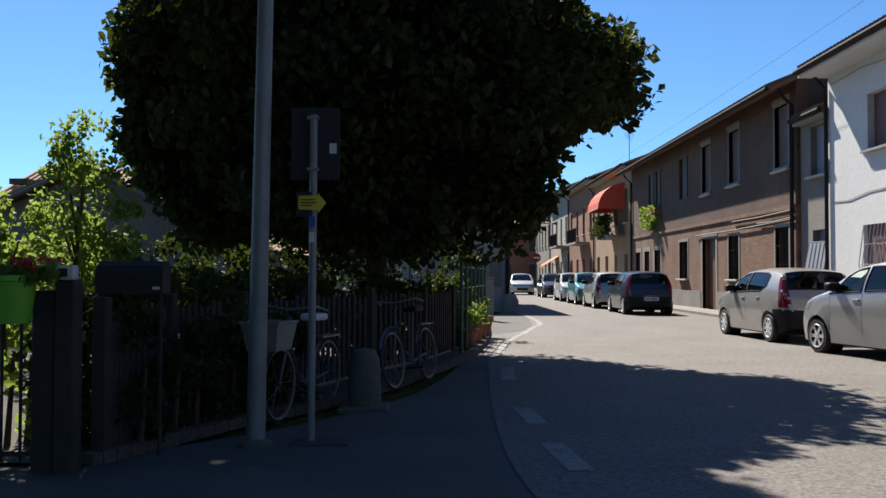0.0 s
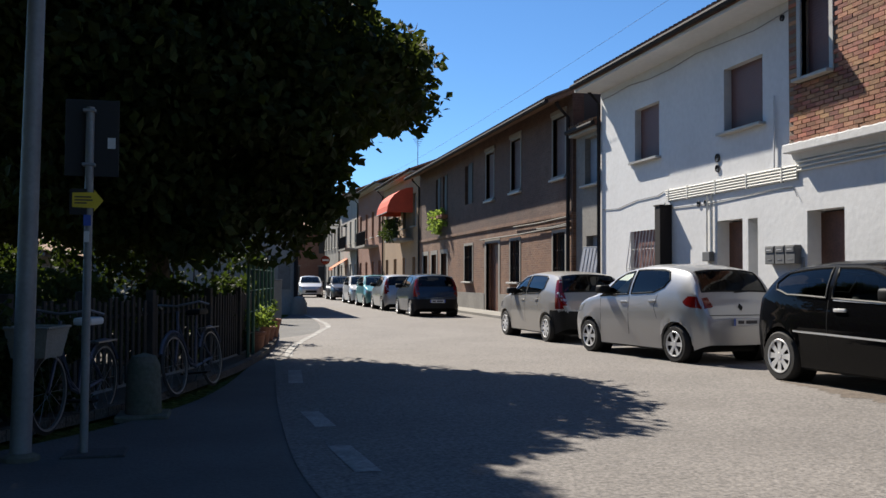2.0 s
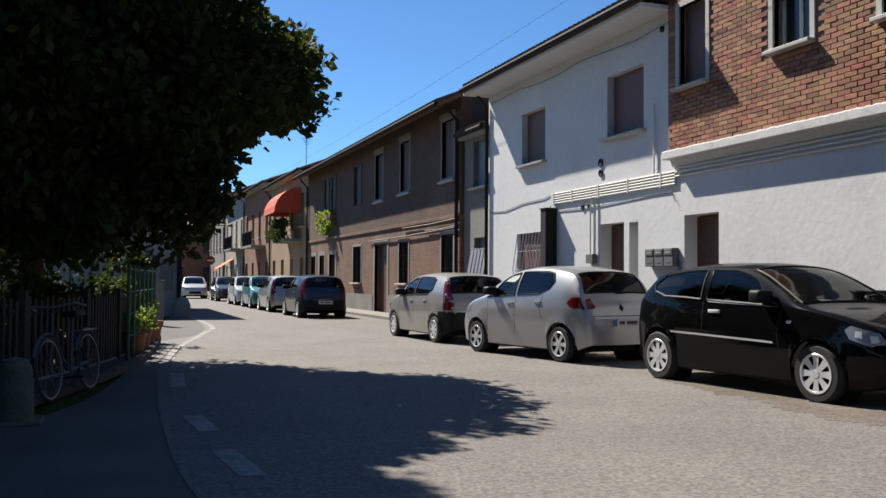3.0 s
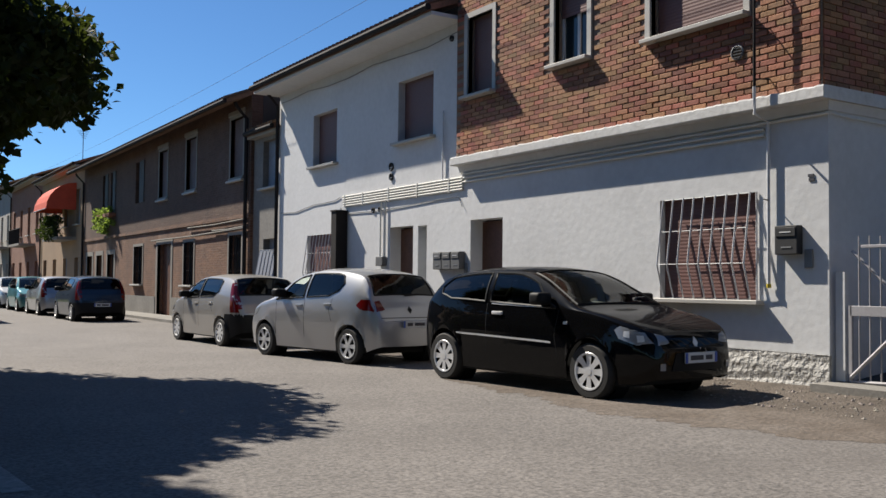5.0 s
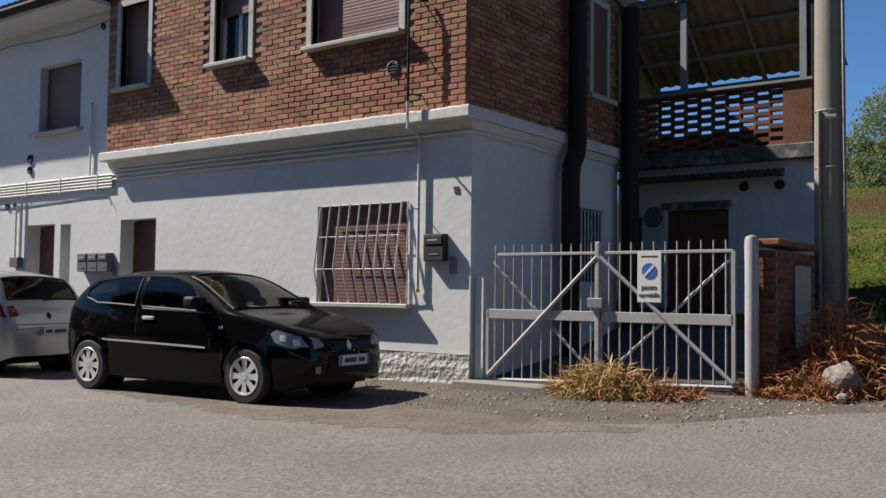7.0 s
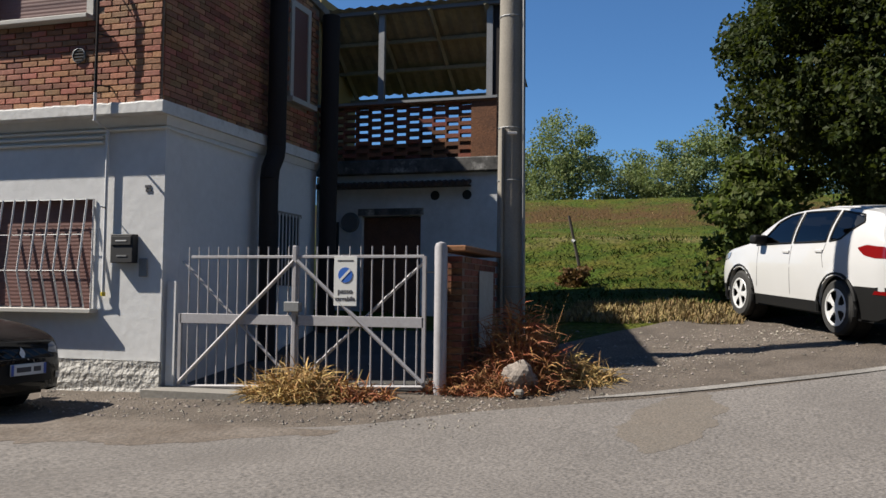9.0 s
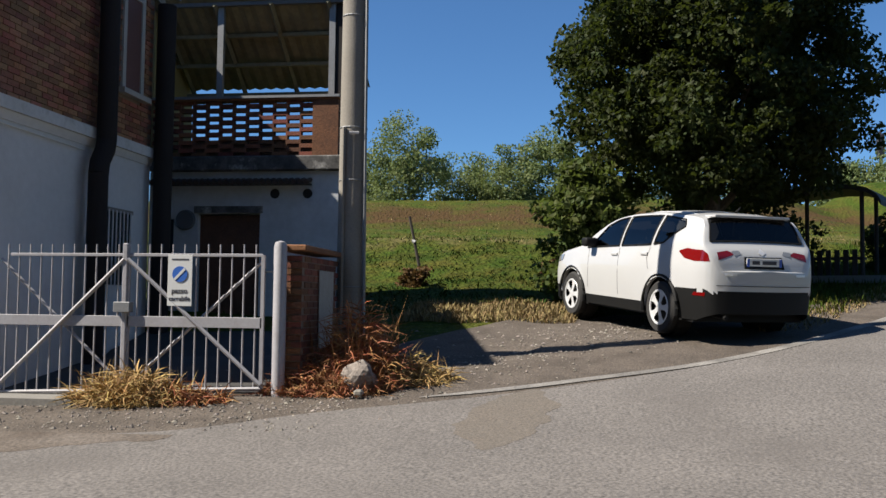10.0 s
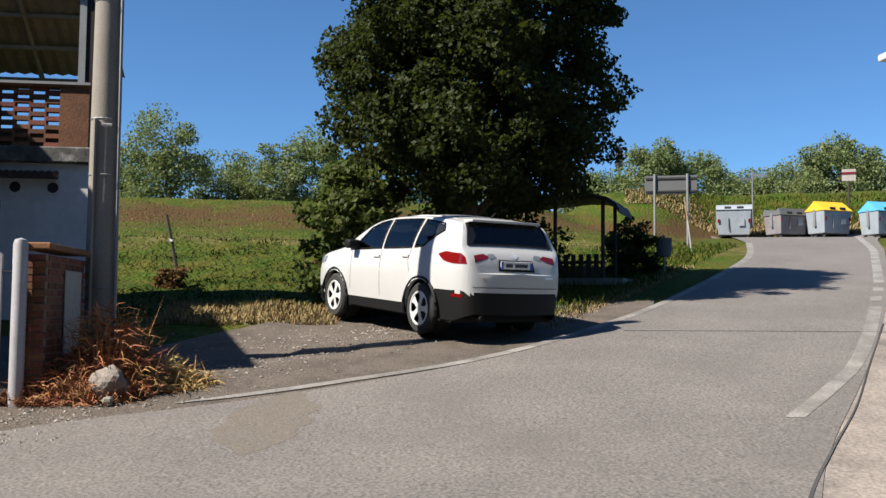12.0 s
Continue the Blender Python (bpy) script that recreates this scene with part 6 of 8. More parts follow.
ob = raw("roof_slab", [(-16.4, 33.6, 3.9), (-9.8, 33.6, 3.9), (-9.8, 38, 5.55), (-16.4, 38, 5.55), (-9.8, 42.4, 3.9), (-16.4, 42.4, 3.9)], [(0, 1, 2, 3), (3, 2, 4, 5)], M["tile"])
ob.parent = bh


def aerial(x, y, z, h_):
    t = thing("roof_aerial", pose(x, y, z), "thin roof television aerial", "aerial", "aerials")
    part("mast", tube(bmesh.new(), [(0, 0, 0), (0, 0, h_)], 0.02, 5), M["darkpipe"], t)
    for k in range(4):
        part("element", tube(bmesh.new(), [(-0.3 + 0.05 * k, -0.1 * k, h_ - 0.12 * k), (0.3 - 0.05 * k, 0.1, h_ - 0.12 * k)], 0.012, 4), M["darkpipe"], t)


aerial(-14.0, 34.5, 3.9, 2.0)
aerial(10.6, 52, 7.4, 1.9)
# plain grey building farther along the garden side
gb = thing("corner_building", pose(0, 0, 0), "plain pale grey building with a dark doorway", "building")
part("wall", cbox(-9, 2.55, 34.6, 46, -0.1, 4.3), M["paleplaster"], gb)
d = part("doorway", cbox(0.75, 1.5, 34.55, 34.7, 0.0, 2.15), M["darkshutter"], gb)
part("door_frame", cbox(0.65, 0.74, 34.52, 34.7, 0, 2.25), M["greyplaster"], d)
part("blind_niche", cbox(1.85, 2.3, 34.56, 34.7, 0.9, 2.0), M["greyplaster"], gb)
part("drainpipe", tube(bmesh.new(), [(2.5, 34.5, 0), (2.5, 34.5, 4.2)], 0.08, 8), M["darkpipe"], gb)
part("roof", cbox(-9.3, 2.9, 34.3, 46.3, 4.3, 4.5), M["tile"], gb)
wp = thing("gate_pillar", pose(1.42, 26.9, 0), "pale square masonry gate pillar", "pillar")
part("shaft", cbox(-0.12, 0.12, -0.12, 0.12, -0.05, 1.22, 0.01), M["stone"], wp)
part("cap", cbox(-0.14, 0.14, -0.14, 0.14, 1.22, 1.27, 0.01), M["pavement"], wp)
b2 = thing("stone_bollard", pose(2.55, 33.8, 0), "rounded stone bollard at the building's corner", "bollard")
part("shaft", lathe(bmesh.new(), [(0.3, -0.05), (0.3, 0.4), (0.2, 0.62), (0.0, 0.68)], 16), M["concretepole"], b2, smooth=True)
part("foot", lathe(bmesh.new(), [(0.0, 0.03), (0.36, 0.03), (0.36, -0.05)], 16), M["pavement"], b2)

# painted lines
sheet("edge_line", [(2.55, 40), (2.72, 27), (2.2, 23), (1.5, 19.5), (1.1, 17.2), (0.95, 15.5)], [(2.69, 40), (2.86, 27), (2.34, 23), (1.63, 19.5), (1.23, 17.2), (1.08, 15.5)], M["line"], 140, 1, 0.0165, "worn white edge line on the street", "road marking")
for y0, y1, x0, x1 in ((11.6, 13.2, 0.85, 0.95), (8.15, 9.1, 0.86, 0.8), (6.2, 7.2, 0.94, 0.86), (4.2, 5.2, 1.2, 1.08)):
    sheet("dash_line", [(x1 - 0.09, y1), (x0 - 0.09, y0)], [(x1 + 0.09, y1), (x0 + 0.09, y0)], M["line"], 8, 1, 0.0165, "short worn white dash on the street", "road marking")
sheet("edge_line", [(9.92, 1.66), (10.25, 1.04), (10.75, 0.1), (11.9, -1.75), (13.85, -3.65), (17.4, -6.35), (26.0, -11.75), (32.5, -14.8)], [(9.9, 1.65), (10.13, 0.96), (10.62, 0.0), (11.78, -1.86), (13.75, -3.78), (17.32, -6.5), (25.9, -11.93), (32.4, -15.0)], M["faint_line"], 240, 1, 0.0165, "worn white edge line round the bend", "road marking")
sheet("edge_line", [(8.4, -4.19), (9.59, -5.22), (10.7, -6.13), (12.33, -7.26), (14.02, -8.37), (15.53, -9.34)], [(8.36, -4.37), (9.56, -5.42), (10.66, -6.32), (12.29, -7.47), (13.98, -8.58), (15.5, -9.56)], M["faint_line"], 120, 1, 0.0165, "wide worn white line on the outer bend", "road marking")
for x0, y0, x1, y1 in ((16.28, -9.82, 16.92, -10.21), (17.68, -10.72, 18.34, -11.13)):
    sheet("dash_line", [(x0, y0), (x1, y1)], [(x0 - 0.04, y0 - 0.21), (x1 - 0.04, y1 - 0.21)], M["line"], 8, 1, 0.0165, "short white dash on the outer bend", "road marking")
sheet("shoulder", [(4.2, -1.8), (5.99, -2.8), (7.26, -3.6), (8.76, -4.7), (10.91, -6.15), (13.64, -8.0), (17.0, -10.2)], [(5.0, -5.5), (7.2, -6.2), (8.6, -6.9), (10.2, -8.0), (12.2, -9.2), (14.6, -10.4), (17.4, -11.4)], M["pale_shoulder"], 90, 8, 0.006, "pale gravelly shoulder outside the bend", "shoulder")
sheet("shoulder_joint", [(4.2, -2.1), (5.99, -3.15), (7.26, -4.01), (8.76, -5.11), (10.91, -6.56), (13.64, -8.42)], [(4.23, -2.15), (6.02, -3.2), (7.29, -4.06), (8.79, -5.15), (10.94, -6.6), (13.66, -8.46)], M["dark_asphalt"], 90, 1, 0.017, "cracked dark joint between road and shoulder", "road seam")
stain_x = [7.7 + 0.05 * k for k in range(53)]
sheet("dust_patch", [(x, 0.75 - 0.12 * (x - 7.7) + (0.38 * max(0.0, math.sin(math.pi * (x - 7.7) / 2.6)) ** 0.6) * (1 + 0.5 * noise.noise((x * 2.7, 0.4, 1))) + 0.05 * noise.noise((x * 11, 3.1, 0))) for x in stain_x],
      [(x, 0.75 - 0.12 * (x - 7.7) - (0.34 * max(0.0, math.sin(math.pi * (x - 7.7) / 2.6)) ** 0.6) * (1 + 0.6 * noise.noise((x * 2.3, 7.4, 1))) + 0.05 * noise.noise((x * 12, 9.1, 0))) for x in stain_x], M["dust"], 210, 4, 0.0145, "dry brown dust fanned over the asphalt", "dirt")
sheet("road_seam", [(13.7, -4.3), (13.3, -6.2), (12.8, -8.4)], [(13.73, -4.3), (13.33, -6.2), (12.83, -8.4)], M["dark_asphalt"], 14, 1, 0.017, "thin dark joint across the asphalt", "road seam")
sheet("edge_line", [(19.14, -11.63), (24.89, -15.05), (29.1, -17.48), (36, -21)], [(19.08, -11.84), (24.83, -15.28), (29.04, -17.72), (36.1, -21.3)], M["line"], 140, 1, 0.0165, "white edge line climbing the ramp", "road marking")
sheet("driveway", [(10.2, 6.85), (12.2, 6.85), (14.3, 6.85)], [(10.2, 3.3), (12.2, 3.5), (14.3, 3.7)], M["dark_asphalt"], 24, 6, 0.02, "dark asphalt driveway behind the gate", "driveway")
# pavement by the houses
pv = bmesh.new()
box(pv, 8.75, 9.93, 24.0, 100, -0.05, 0.1)
single("pavement", pv, M["pavement"], "narrow pale concrete pavement along the houses", "pavement", kind="structure")

# awnings, balconies and hanging plants on the houses farther on
aw = thing("awning", pose(0, 0, 0), "faded red dutch hood awning over a balcony", "awning")
bm = bmesh.new()
rows_ = []
for k in range(7):
    a = math.pi / 2 * k / 6
    rows_.append([bm.verts.new((WALL - 1.45 * math.sin(a), y, 4.95 + 1.4 * math.cos(a))) for y in (50.2, 53.8)])
for r0, r1 in zip(rows_, rows_[1:]):
    bm.faces.new((r0[0], r0[1], r1[1], r1[0]))
for e in (0, 1):
    c_ = bm.verts.new((WALL, (50.2, 53.8)[e], 4.95))
    for r0, r1 in zip(rows_, rows_[1:]):
        bm.faces.new((c_, r0[e], r1[e]))
part("cloth", bm, M["redcloth"], aw)
part("front_bar", tube(bmesh.new(), [(WALL - 1.45, 50.2, 4.95), (WALL - 1.45, 53.8, 4.95)], 0.03, 6), M["galv"], aw)


def balcony(y0, y1, z, plants, label):
    t = thing("balcony", pose(0, 0, 0), label, "balcony", "balconies")
    part("slab", cbox(WALL - 0.95, WALL, y0, y1, z - 0.15, z), M["stone"], t)
    for k in range(int((y1 - y0) / 0.14)):
        y = y0 + 0.05 + k * 0.14
        part("baluster", tube(bmesh.new(), [(WALL - 0.9, y, z), (WALL - 0.9, y, z + 0.9)], 0.012, 4), M["darkpipe"], t)
    part("rail", cbox(WALL - 0.93, WALL - 0.87, y0, y1, z + 0.9, z + 0.94), M["darkpipe"], t)
    if plants:
        v_, f_ = leaves(rng, [(WALL - 0.95 + rng.uniform(-0.2, 0.2), rng.uniform(y0, y1), z + rng.uniform(0.0, 1.0)) for _ in range(40)], [0.3] * 40, 60, 0.12)
        o = raw("balcony_plant", v_.tolist(), f_.tolist(), M["hedge"])
        o.parent = t


balcony(50.0, 54.0, 3.55, True, "balcony overgrown with dark green plants")
balcony(62.0, 66.5, 3.6, False, "balcony with iron balusters and flower boxes")
balcony(72.5, 77.0, 3.7, False, "balcony with iron balusters on the pale house")
aw = thing("awning", pose(0, 0, 0), "small orange shop awning", "awning")
ob = raw("cloth", [(WALL, 78.0, 3.0), (WALL, 81.0, 3.0), (WALL - 1.3, 81.0, 2.2), (WALL - 1.3, 78.0, 2.2), (WALL - 1.3, 81.0, 2.0), (WALL - 1.3, 78.0, 2.0)], [(0, 1, 2, 3), (3, 2, 4, 5)], M["orangecloth"])
ob.parent = aw
part("arm", tube(bmesh.new(), [(WALL, 78, 2.3), (WALL - 1.3, 78, 2.2)], 0.02, 5), M["galv"], aw)
hp = thing("hanging_plant", pose(0, 0, 0), "bright trailing plants under an upper window", "plant")
v, f = leaves(rng, [(WALL - 0.2 + rng.uniform(-0.15, 0.1), rng.uniform(41.8, 44.2), rng.uniform(3.45, 4.5)) for _ in range(26)], [0.22] * 26, 50, 0.11)
ob = raw("foliage", v.tolist(), f.tolist(), M["leaf_bright"])
ob.parent = hp
part("trough", cbox(WALL - 0.3, WALL, 41.9, 44.2, 4.15, 4.3), M["terracotta"], hp)
fs = thing("road_sign", pose(8.9, 86, 0), "far no-entry and warning signs on one pole", "road sign")
part("pole", tube(bmesh.new(), [(0, 0, 0), (0, 0, 3.4)], 0.04, 6), M["galv"], fs)
part("red_disc", lathe(bmesh.new(), [(0.0, -0.05), (0.42, -0.05), (0.42, -0.03)], 18, "y", (0, 0, 3.0)), M["redlamp"], fs)
part("white_bar", cbox(-0.28, 0.28, -0.07, -0.055, 2.93, 3.07), M["plate"], fs)
cb = thing("overhead_cable", pose(0, 0, 0), "thin overhead cable along the house fronts", "cable")
part("strand", tube(bmesh.new(), [(9.25, 8 + k * 6.5, 7.5 - 0.25 * math.sin(math.pi * k / 8)) for k in range(9)], 0.0045, 4), M["darkpipe"], cb)


# ---- fittings on the white house ----
M["bingrey"] = mat("grey_blue_container", (0.24, 0.27, 0.3), 0.6, var=0.15, scale=2, bump=0.05)
M["binyellow"] = mat("yellow_lid", (0.65, 0.38, 0.02), 0.5, var=0.08, bump=0)
M["binblue"] = mat("blue_lid", (0.08, 0.35, 0.6), 0.5, var=0.08, bump=0)
M["conduit"] = mat("cream_conduit", (0.66, 0.64, 0.58), 0.6, var=0.08, bump=0.05)
M["canopy"] = mat("yellowed_canopy_sheet", (0.19, 0.165, 0.1), 0.8, var=0.25, scale=3, grain=10, bump=0.2)
M["yellowwall"] = mat("yellow_ochre_plaster", (0.286, 0.218, 0.0949), 0.9, var=0.15, scale=5, bump=0.2)
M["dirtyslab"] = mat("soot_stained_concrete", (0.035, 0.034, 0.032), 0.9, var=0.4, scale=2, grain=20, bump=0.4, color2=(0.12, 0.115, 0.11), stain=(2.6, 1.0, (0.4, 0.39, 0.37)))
M["eave"] = mat("sooty_brown_tile", (0.07, 0.045, 0.035), 0.9, var=0.35, scale=1, grain=30, bump=0.3)
M["signblue"] = mat("sign_blue", (0.02, 0.1, 0.4), 0.5, var=0.05, bump=0)

cond = thing("conduit_bundle", pose(0, 0, 0), "bundle of cream conduits fixed along the wall", "conduit")
for k in range(5):
    z = 3.36 - 0.056 * k
    part("conduit", tube(bmesh.new(), [(WALL - 0.027, 14.75, z), (WALL - 0.027, 19.85 - 0.02 * k, z)], 0.023, 8), M["conduit"], cond)
for k in range(3):
    part("conduit", tube(bmesh.new(), [(WALL - 0.027, 7.8 if k else B0 - 0.03, 3.42 - 0.075 * k), (WALL - 0.027, 14.75, 3.42 - 0.075 * k)], 0.02, 8), M["conduit"], cond)
part("conduit", tube(bmesh.new(), [(WALL - 0.03, B0 - 0.03, 3.42), (WALL + 0.3, B0 - 0.03, 3.4), (12.2, B0 - 0.03, 3.38)], 0.012, 6), M["conduit"], cond)
for y in (15.2, 16.4, 17.6, 18.8, 19.7):
    part("clip", cbox(WALL - 0.054, WALL - 0.004, y, y + 0.035, 3.1, 3.39), M["conduit"], cond)
for y, z0 in ((19.9, 1.0), (17.75, 1.9), (17.95, 1.9)):
    part("riser", tube(bmesh.new(), [(WALL - 0.04, y, 3.1), (WALL - 0.04, y, z0)], 0.02, 6), M["conduit"], cond)
post = thing("pipe_casing", pose(0, 0, 0), "tall brown sheet metal pipe casing on the white wall", "casing")
part("casing", cbox(WALL - 0.3, WALL - 0.004, 19.62, 19.9, 0.0, 3.0, 0.01), M["darkpipe"], post)
part("casing_cap", cbox(WALL - 0.32, WALL - 0.004, 19.6, 19.92, 3.0, 3.03), M["darkpipe"], post)
vp = thing("white_downpipe", pose(0, 0, 0), "white pipe down the wall with a black upper length", "pipe")
part("white_length", tube(bmesh.new(), [(WALL - 0.05, 7.72, 1.35), (WALL - 0.05, 7.72, 3.42), (BX - 0.18, 7.72, 3.5), (BX - 0.18, 7.72, 3.85)], 0.022, 8), M["whitepaint"], vp)
part("black_length", tube(bmesh.new(), [(BX - 0.18, 7.72, 3.85), (BX - 0.18, 7.72, 5.3), (BX - 0.05, 7.5, 5.2)], 0.02, 8), M["darkpipe"], vp)
for z in (3.95, 4.6, 5.25):
    part("bracket", tube(bmesh.new(), [(BX - 0.18, 7.72, z), (BX, 7.62, z)], 0.01, 5), M["darkpipe"], vp)
part("wall_hook", tube(bmesh.new(), [(WALL - 0.05, 7.72, 2.42), (WALL - 0.22, 7.66, 2.42)], 0.008, 5), M["darkpipe"], vp)
part("tap", lathe(bmesh.new(), [(0.0, 0), (0.03, 0), (0.03, 0.05), (0, 0.06)], 8, "z", (WALL - 0.05, 7.72, 1.3)), M["yellow"], vp)


def wallbox(name, y0, y1, z0, z1, deep, mk, label, cat, flap=True):
    t = thing(name, pose(WALL, (y0 + y1) / 2, z0), label, cat)
    hw = (y1 - y0) / 2
    part("case", cbox(-deep, -0.003, -hw, hw, 0, z1 - z0, 0.008), M[mk], t)
    if flap:
        part("flap", cbox(-deep - 0.012, -deep + 0.002, -hw + 0.02, hw - 0.02, (z1 - z0) * 0.62, (z1 - z0) * 0.93, 0.004), M[mk], t)
        part("slot", cbox(-deep - 0.016, -deep - 0.011, -hw * 0.5, hw * 0.5, (z1 - z0) * 0.75, (z1 - z0) * 0.79), M["whitepaint"], t)
        part("name_tag", cbox(-deep - 0.006, -deep + 0.002, -hw * 0.5, hw * 0.4, (z1 - z0) * 0.22, (z1 - z0) * 0.27), M["galv"], t)
    return t


wallbox("mailbox", 7.25, 7.58, 1.72, 2.08, 0.12, "darkbox", "dark metal mailbox on the white wall", "mailbox")
for k in range(3):
    wallbox("mailbox", 14.68 + k * 0.32, 14.98 + k * 0.32, 1.6, 1.94, 0.14, "signback", "grey metal mailbox in a row of three", "mailbox")
wallbox("intercom", 7.1, 7.22, 1.55, 1.78, 0.03, "galv", "small grey intercom panel", "intercom", False)
wallbox("intercom", 14.2 + 0.38, 14.2 + 0.48, 1.5, 1.72, 0.03, "galv", "small grey intercom panel by the door", "intercom", False)
wallbox("meter_box", 17.72, 18.02, 1.7, 1.9, 0.12, "signback", "small grey meter box", "meter box", False)
num = thing("house_number", pose(WALL, 7.12, 2.62), "small dark house number on the wall", "house number")
part("mark", cbox(-0.012, -0.002, -0.04, 0.04, 0.0, 0.035), M["ink"], num)
part("mark", cbox(-0.012, -0.002, -0.03, 0.05, 0.05, 0.085), M["ink"], num)
for y, z, x, r in ((8.12, 4.39, BX, 0.1), (17.55, 3.85, WALL, 0.09), (17.55, 3.63, WALL, 0.08), (18.35, 2.95, WALL, 0.06), (18.05, 2.95, WALL, 0.06), (15.2, 6.15, WALL, 0.06)):
    t = thing("wall_vent", pose(x, y, z), "round louvred vent in the wall", "vent", "wall vents")
    part("ring", lathe(bmesh.new(), [(r, -0.002), (r, -0.03), (r * 0.88, -0.035), (r * 0.86, -0.005), (0, -0.005)], 18, "x"), M["galv" if x == BX else "darkbox"], t)
    for k in range(4 if r > 0.09 else 2):
        w = r * 0.8 * math.sqrt(1 - ((k - 1.5) / 2.4) ** 2) if r > 0.09 else r * 0.7
        part("slat", cbox(-0.028, -0.01, -w, w, -r * 0.7 + k * r * 0.4, -r * 0.7 + k * r * 0.4 + r * 0.16), M["darkbox" if x == BX else "galv"], t)
cab = thing("wall_cable", pose(0, 0, 0), "drooping cable pinned along the white wall", "cable")
part("strand", tube(bmesh.new(), [(WALL - 0.015, 23.6, 3.2), (WALL - 0.015, 22.6, 3.16), (WALL - 0.015, 21.5, 3.28), (WALL - 0.015, 20.3, 3.3), (WALL - 0.015, 20.0, 3.36)], 0.009, 5), M["galv"], cab)
part("lower_strand", tube(bmesh.new(), [(WALL - 0.015, 19.8, 2.96), (WALL - 0.015, 18.0, 2.92), (WALL - 0.015, 15.6, 3.0), (WALL - 0.015, 14.9, 3.0), (WALL - 0.03, 14.75, 2.8)], 0.009, 5), M["galv"], cab)
part("upper_strand", tube(bmesh.new(), [(WALL - 0.03, 23.6, 6.2)] + [(WALL - 0.03, 23.0 - k * 1.15, 6.2 + 0.05 * math.sin(k * 1.9)) for k in range(8)], 0.009, 5), M["galv"], cab)
part("upper_pipe", tube(bmesh.new(), [(WALL - 0.04, 15.45, 4.75), (WALL - 0.04, 15.45, 3.4)], 0.02, 5), M["whitepaint"], cab)
shr = thing("blue_shutter_leaf", pose(9.55, 24.35, 0.0, 0, 14, 25), "pale blue louvred shutter leaning at the grey house door", "shutter")
part("panel", cbox(-0.02, 0.02, -0.35, 0.35, 0.1, 2.3, 0.006), M["bluegrey"], shr)
for k in range(5):
    part("slat", cbox(-0.035, -0.02, -0.3 + k * 0.13, -0.22 + k * 0.13, 0.15, 2.25), M["whitepaint"], shr)

# side of the house
for x, zt, r, y in ((12.42, 6.3, 0.14, 6.65), (14.25, 6.1, 0.15, 6.64)):
    t = thing("flue_pipe", pose(0, 0, 0), "wide dark brown flue pipe up the side wall", "flue pipe", "flue pipes")
    part("upper_length", tube(bmesh.new(), [(x, y, zt), (x, y, 3.55)], r, 12), M["darkpipe"], t, smooth=True)
    part("elbow", tube(bmesh.new(), [(x, y, 3.56), (x - 0.03, y, 3.42), (x - 0.17, y, 3.22), (x - 0.2, y, 3.05)] if x < 13 else [(x, y, 3.56), (x, y, 3.05)], r, 12), M["darkpipe"], t, smooth=True)
    lx = x - 0.2 if x < 13 else x
    part("lower_length", tube(bmesh.new(), [(lx, y, 3.06), (lx, y, ground_z(x, y) - 0.1)], r * 0.98, 12), M["darkpipe"], t, smooth=True)
sw = thing("side_window", pose(0, 0, 0), "barred low window in the shaded side wall", "window")
part("pane", cbox(12.85, 13.65, B0 - 0.012, B0 - 0.004, 1.5, 2.6), M["window"], sw)
part("frame", cbox(12.78, 13.72, B0 - 0.03, B0 - 0.013, 2.6, 2.66), M["stone"], sw)
for k in range(7):
    part("bar", tube(bmesh.new(), [(12.9 + k * 0.115, B0 - 0.06, 1.5), (12.9 + k * 0.115, B0 - 0.06, 2.62)], 0.012, 5), M["whitepaint"], sw)
sw = thing("side_window", pose(0, 0, 0), "upper side window with pale stone surround and closed shutter", "window")
part("shutter", cbox(13.3, 13.8, B0 - 0.03, B0 - 0.013, 4.55, 6.0), M["shutter"], sw)
for a in ((13.2, 13.3, 4.5, 6.1), (13.8, 13.9, 4.5, 6.1), (13.3, 13.8, 6.0, 6.1)):
    part("surround", cbox(a[0], a[1], B0 - 0.05, B0 - 0.01, a[2], a[3]), M["marble"], sw)
part("sill", cbox(13.1, 14.0, B0 - 0.14, B0 - 0.01, 4.42, 4.5), M["marble"], sw)

# covered terrace over a white outbuilding
TX, TY0, TY1, TXB = 14.3, 3.72, 6.88, 15.5
terr = thing("outbuilding", pose(0, 0, 1.3) @ Matrix.Scale(1.15, 4) @ pose(0, 0, -1.3), "white outbuilding with a brick-screened roofed terrace", "outbuilding")
zg = 0.3
facade("wall", TY0, TY1, zg, 3.36, [(5.0, 6.04, 0.4, 2.68), (6.45, 6.76, 1.2, 2.6)], M["dull_white"], terr, x=TX, thick=0.25)
part("end_wall", cbox(TX + 0.252, TXB, TY0, TY0 + 0.25, zg, 3.36), M["dull_white"], terr)
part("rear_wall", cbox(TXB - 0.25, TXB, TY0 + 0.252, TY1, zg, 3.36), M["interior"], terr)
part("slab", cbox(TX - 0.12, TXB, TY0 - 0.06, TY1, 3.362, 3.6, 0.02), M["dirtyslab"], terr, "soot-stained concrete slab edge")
part("door_curtain", cbox(TX + 0.1, TX + 0.14, 5.0, 6.04, 0.4, 2.66), M["woodoor"], terr, "dark brown door")
part("side_light", cbox(TX + 0.12, TX + 0.15, 6.45, 6.76, 1.2, 2.6), M["window"], terr)
part("yellow_wall", cbox(TX + 0.05, 15.9, TY1 + 0.002, TY1 + 0.05, 3.6, 6.5), M["yellowwall"], terr)
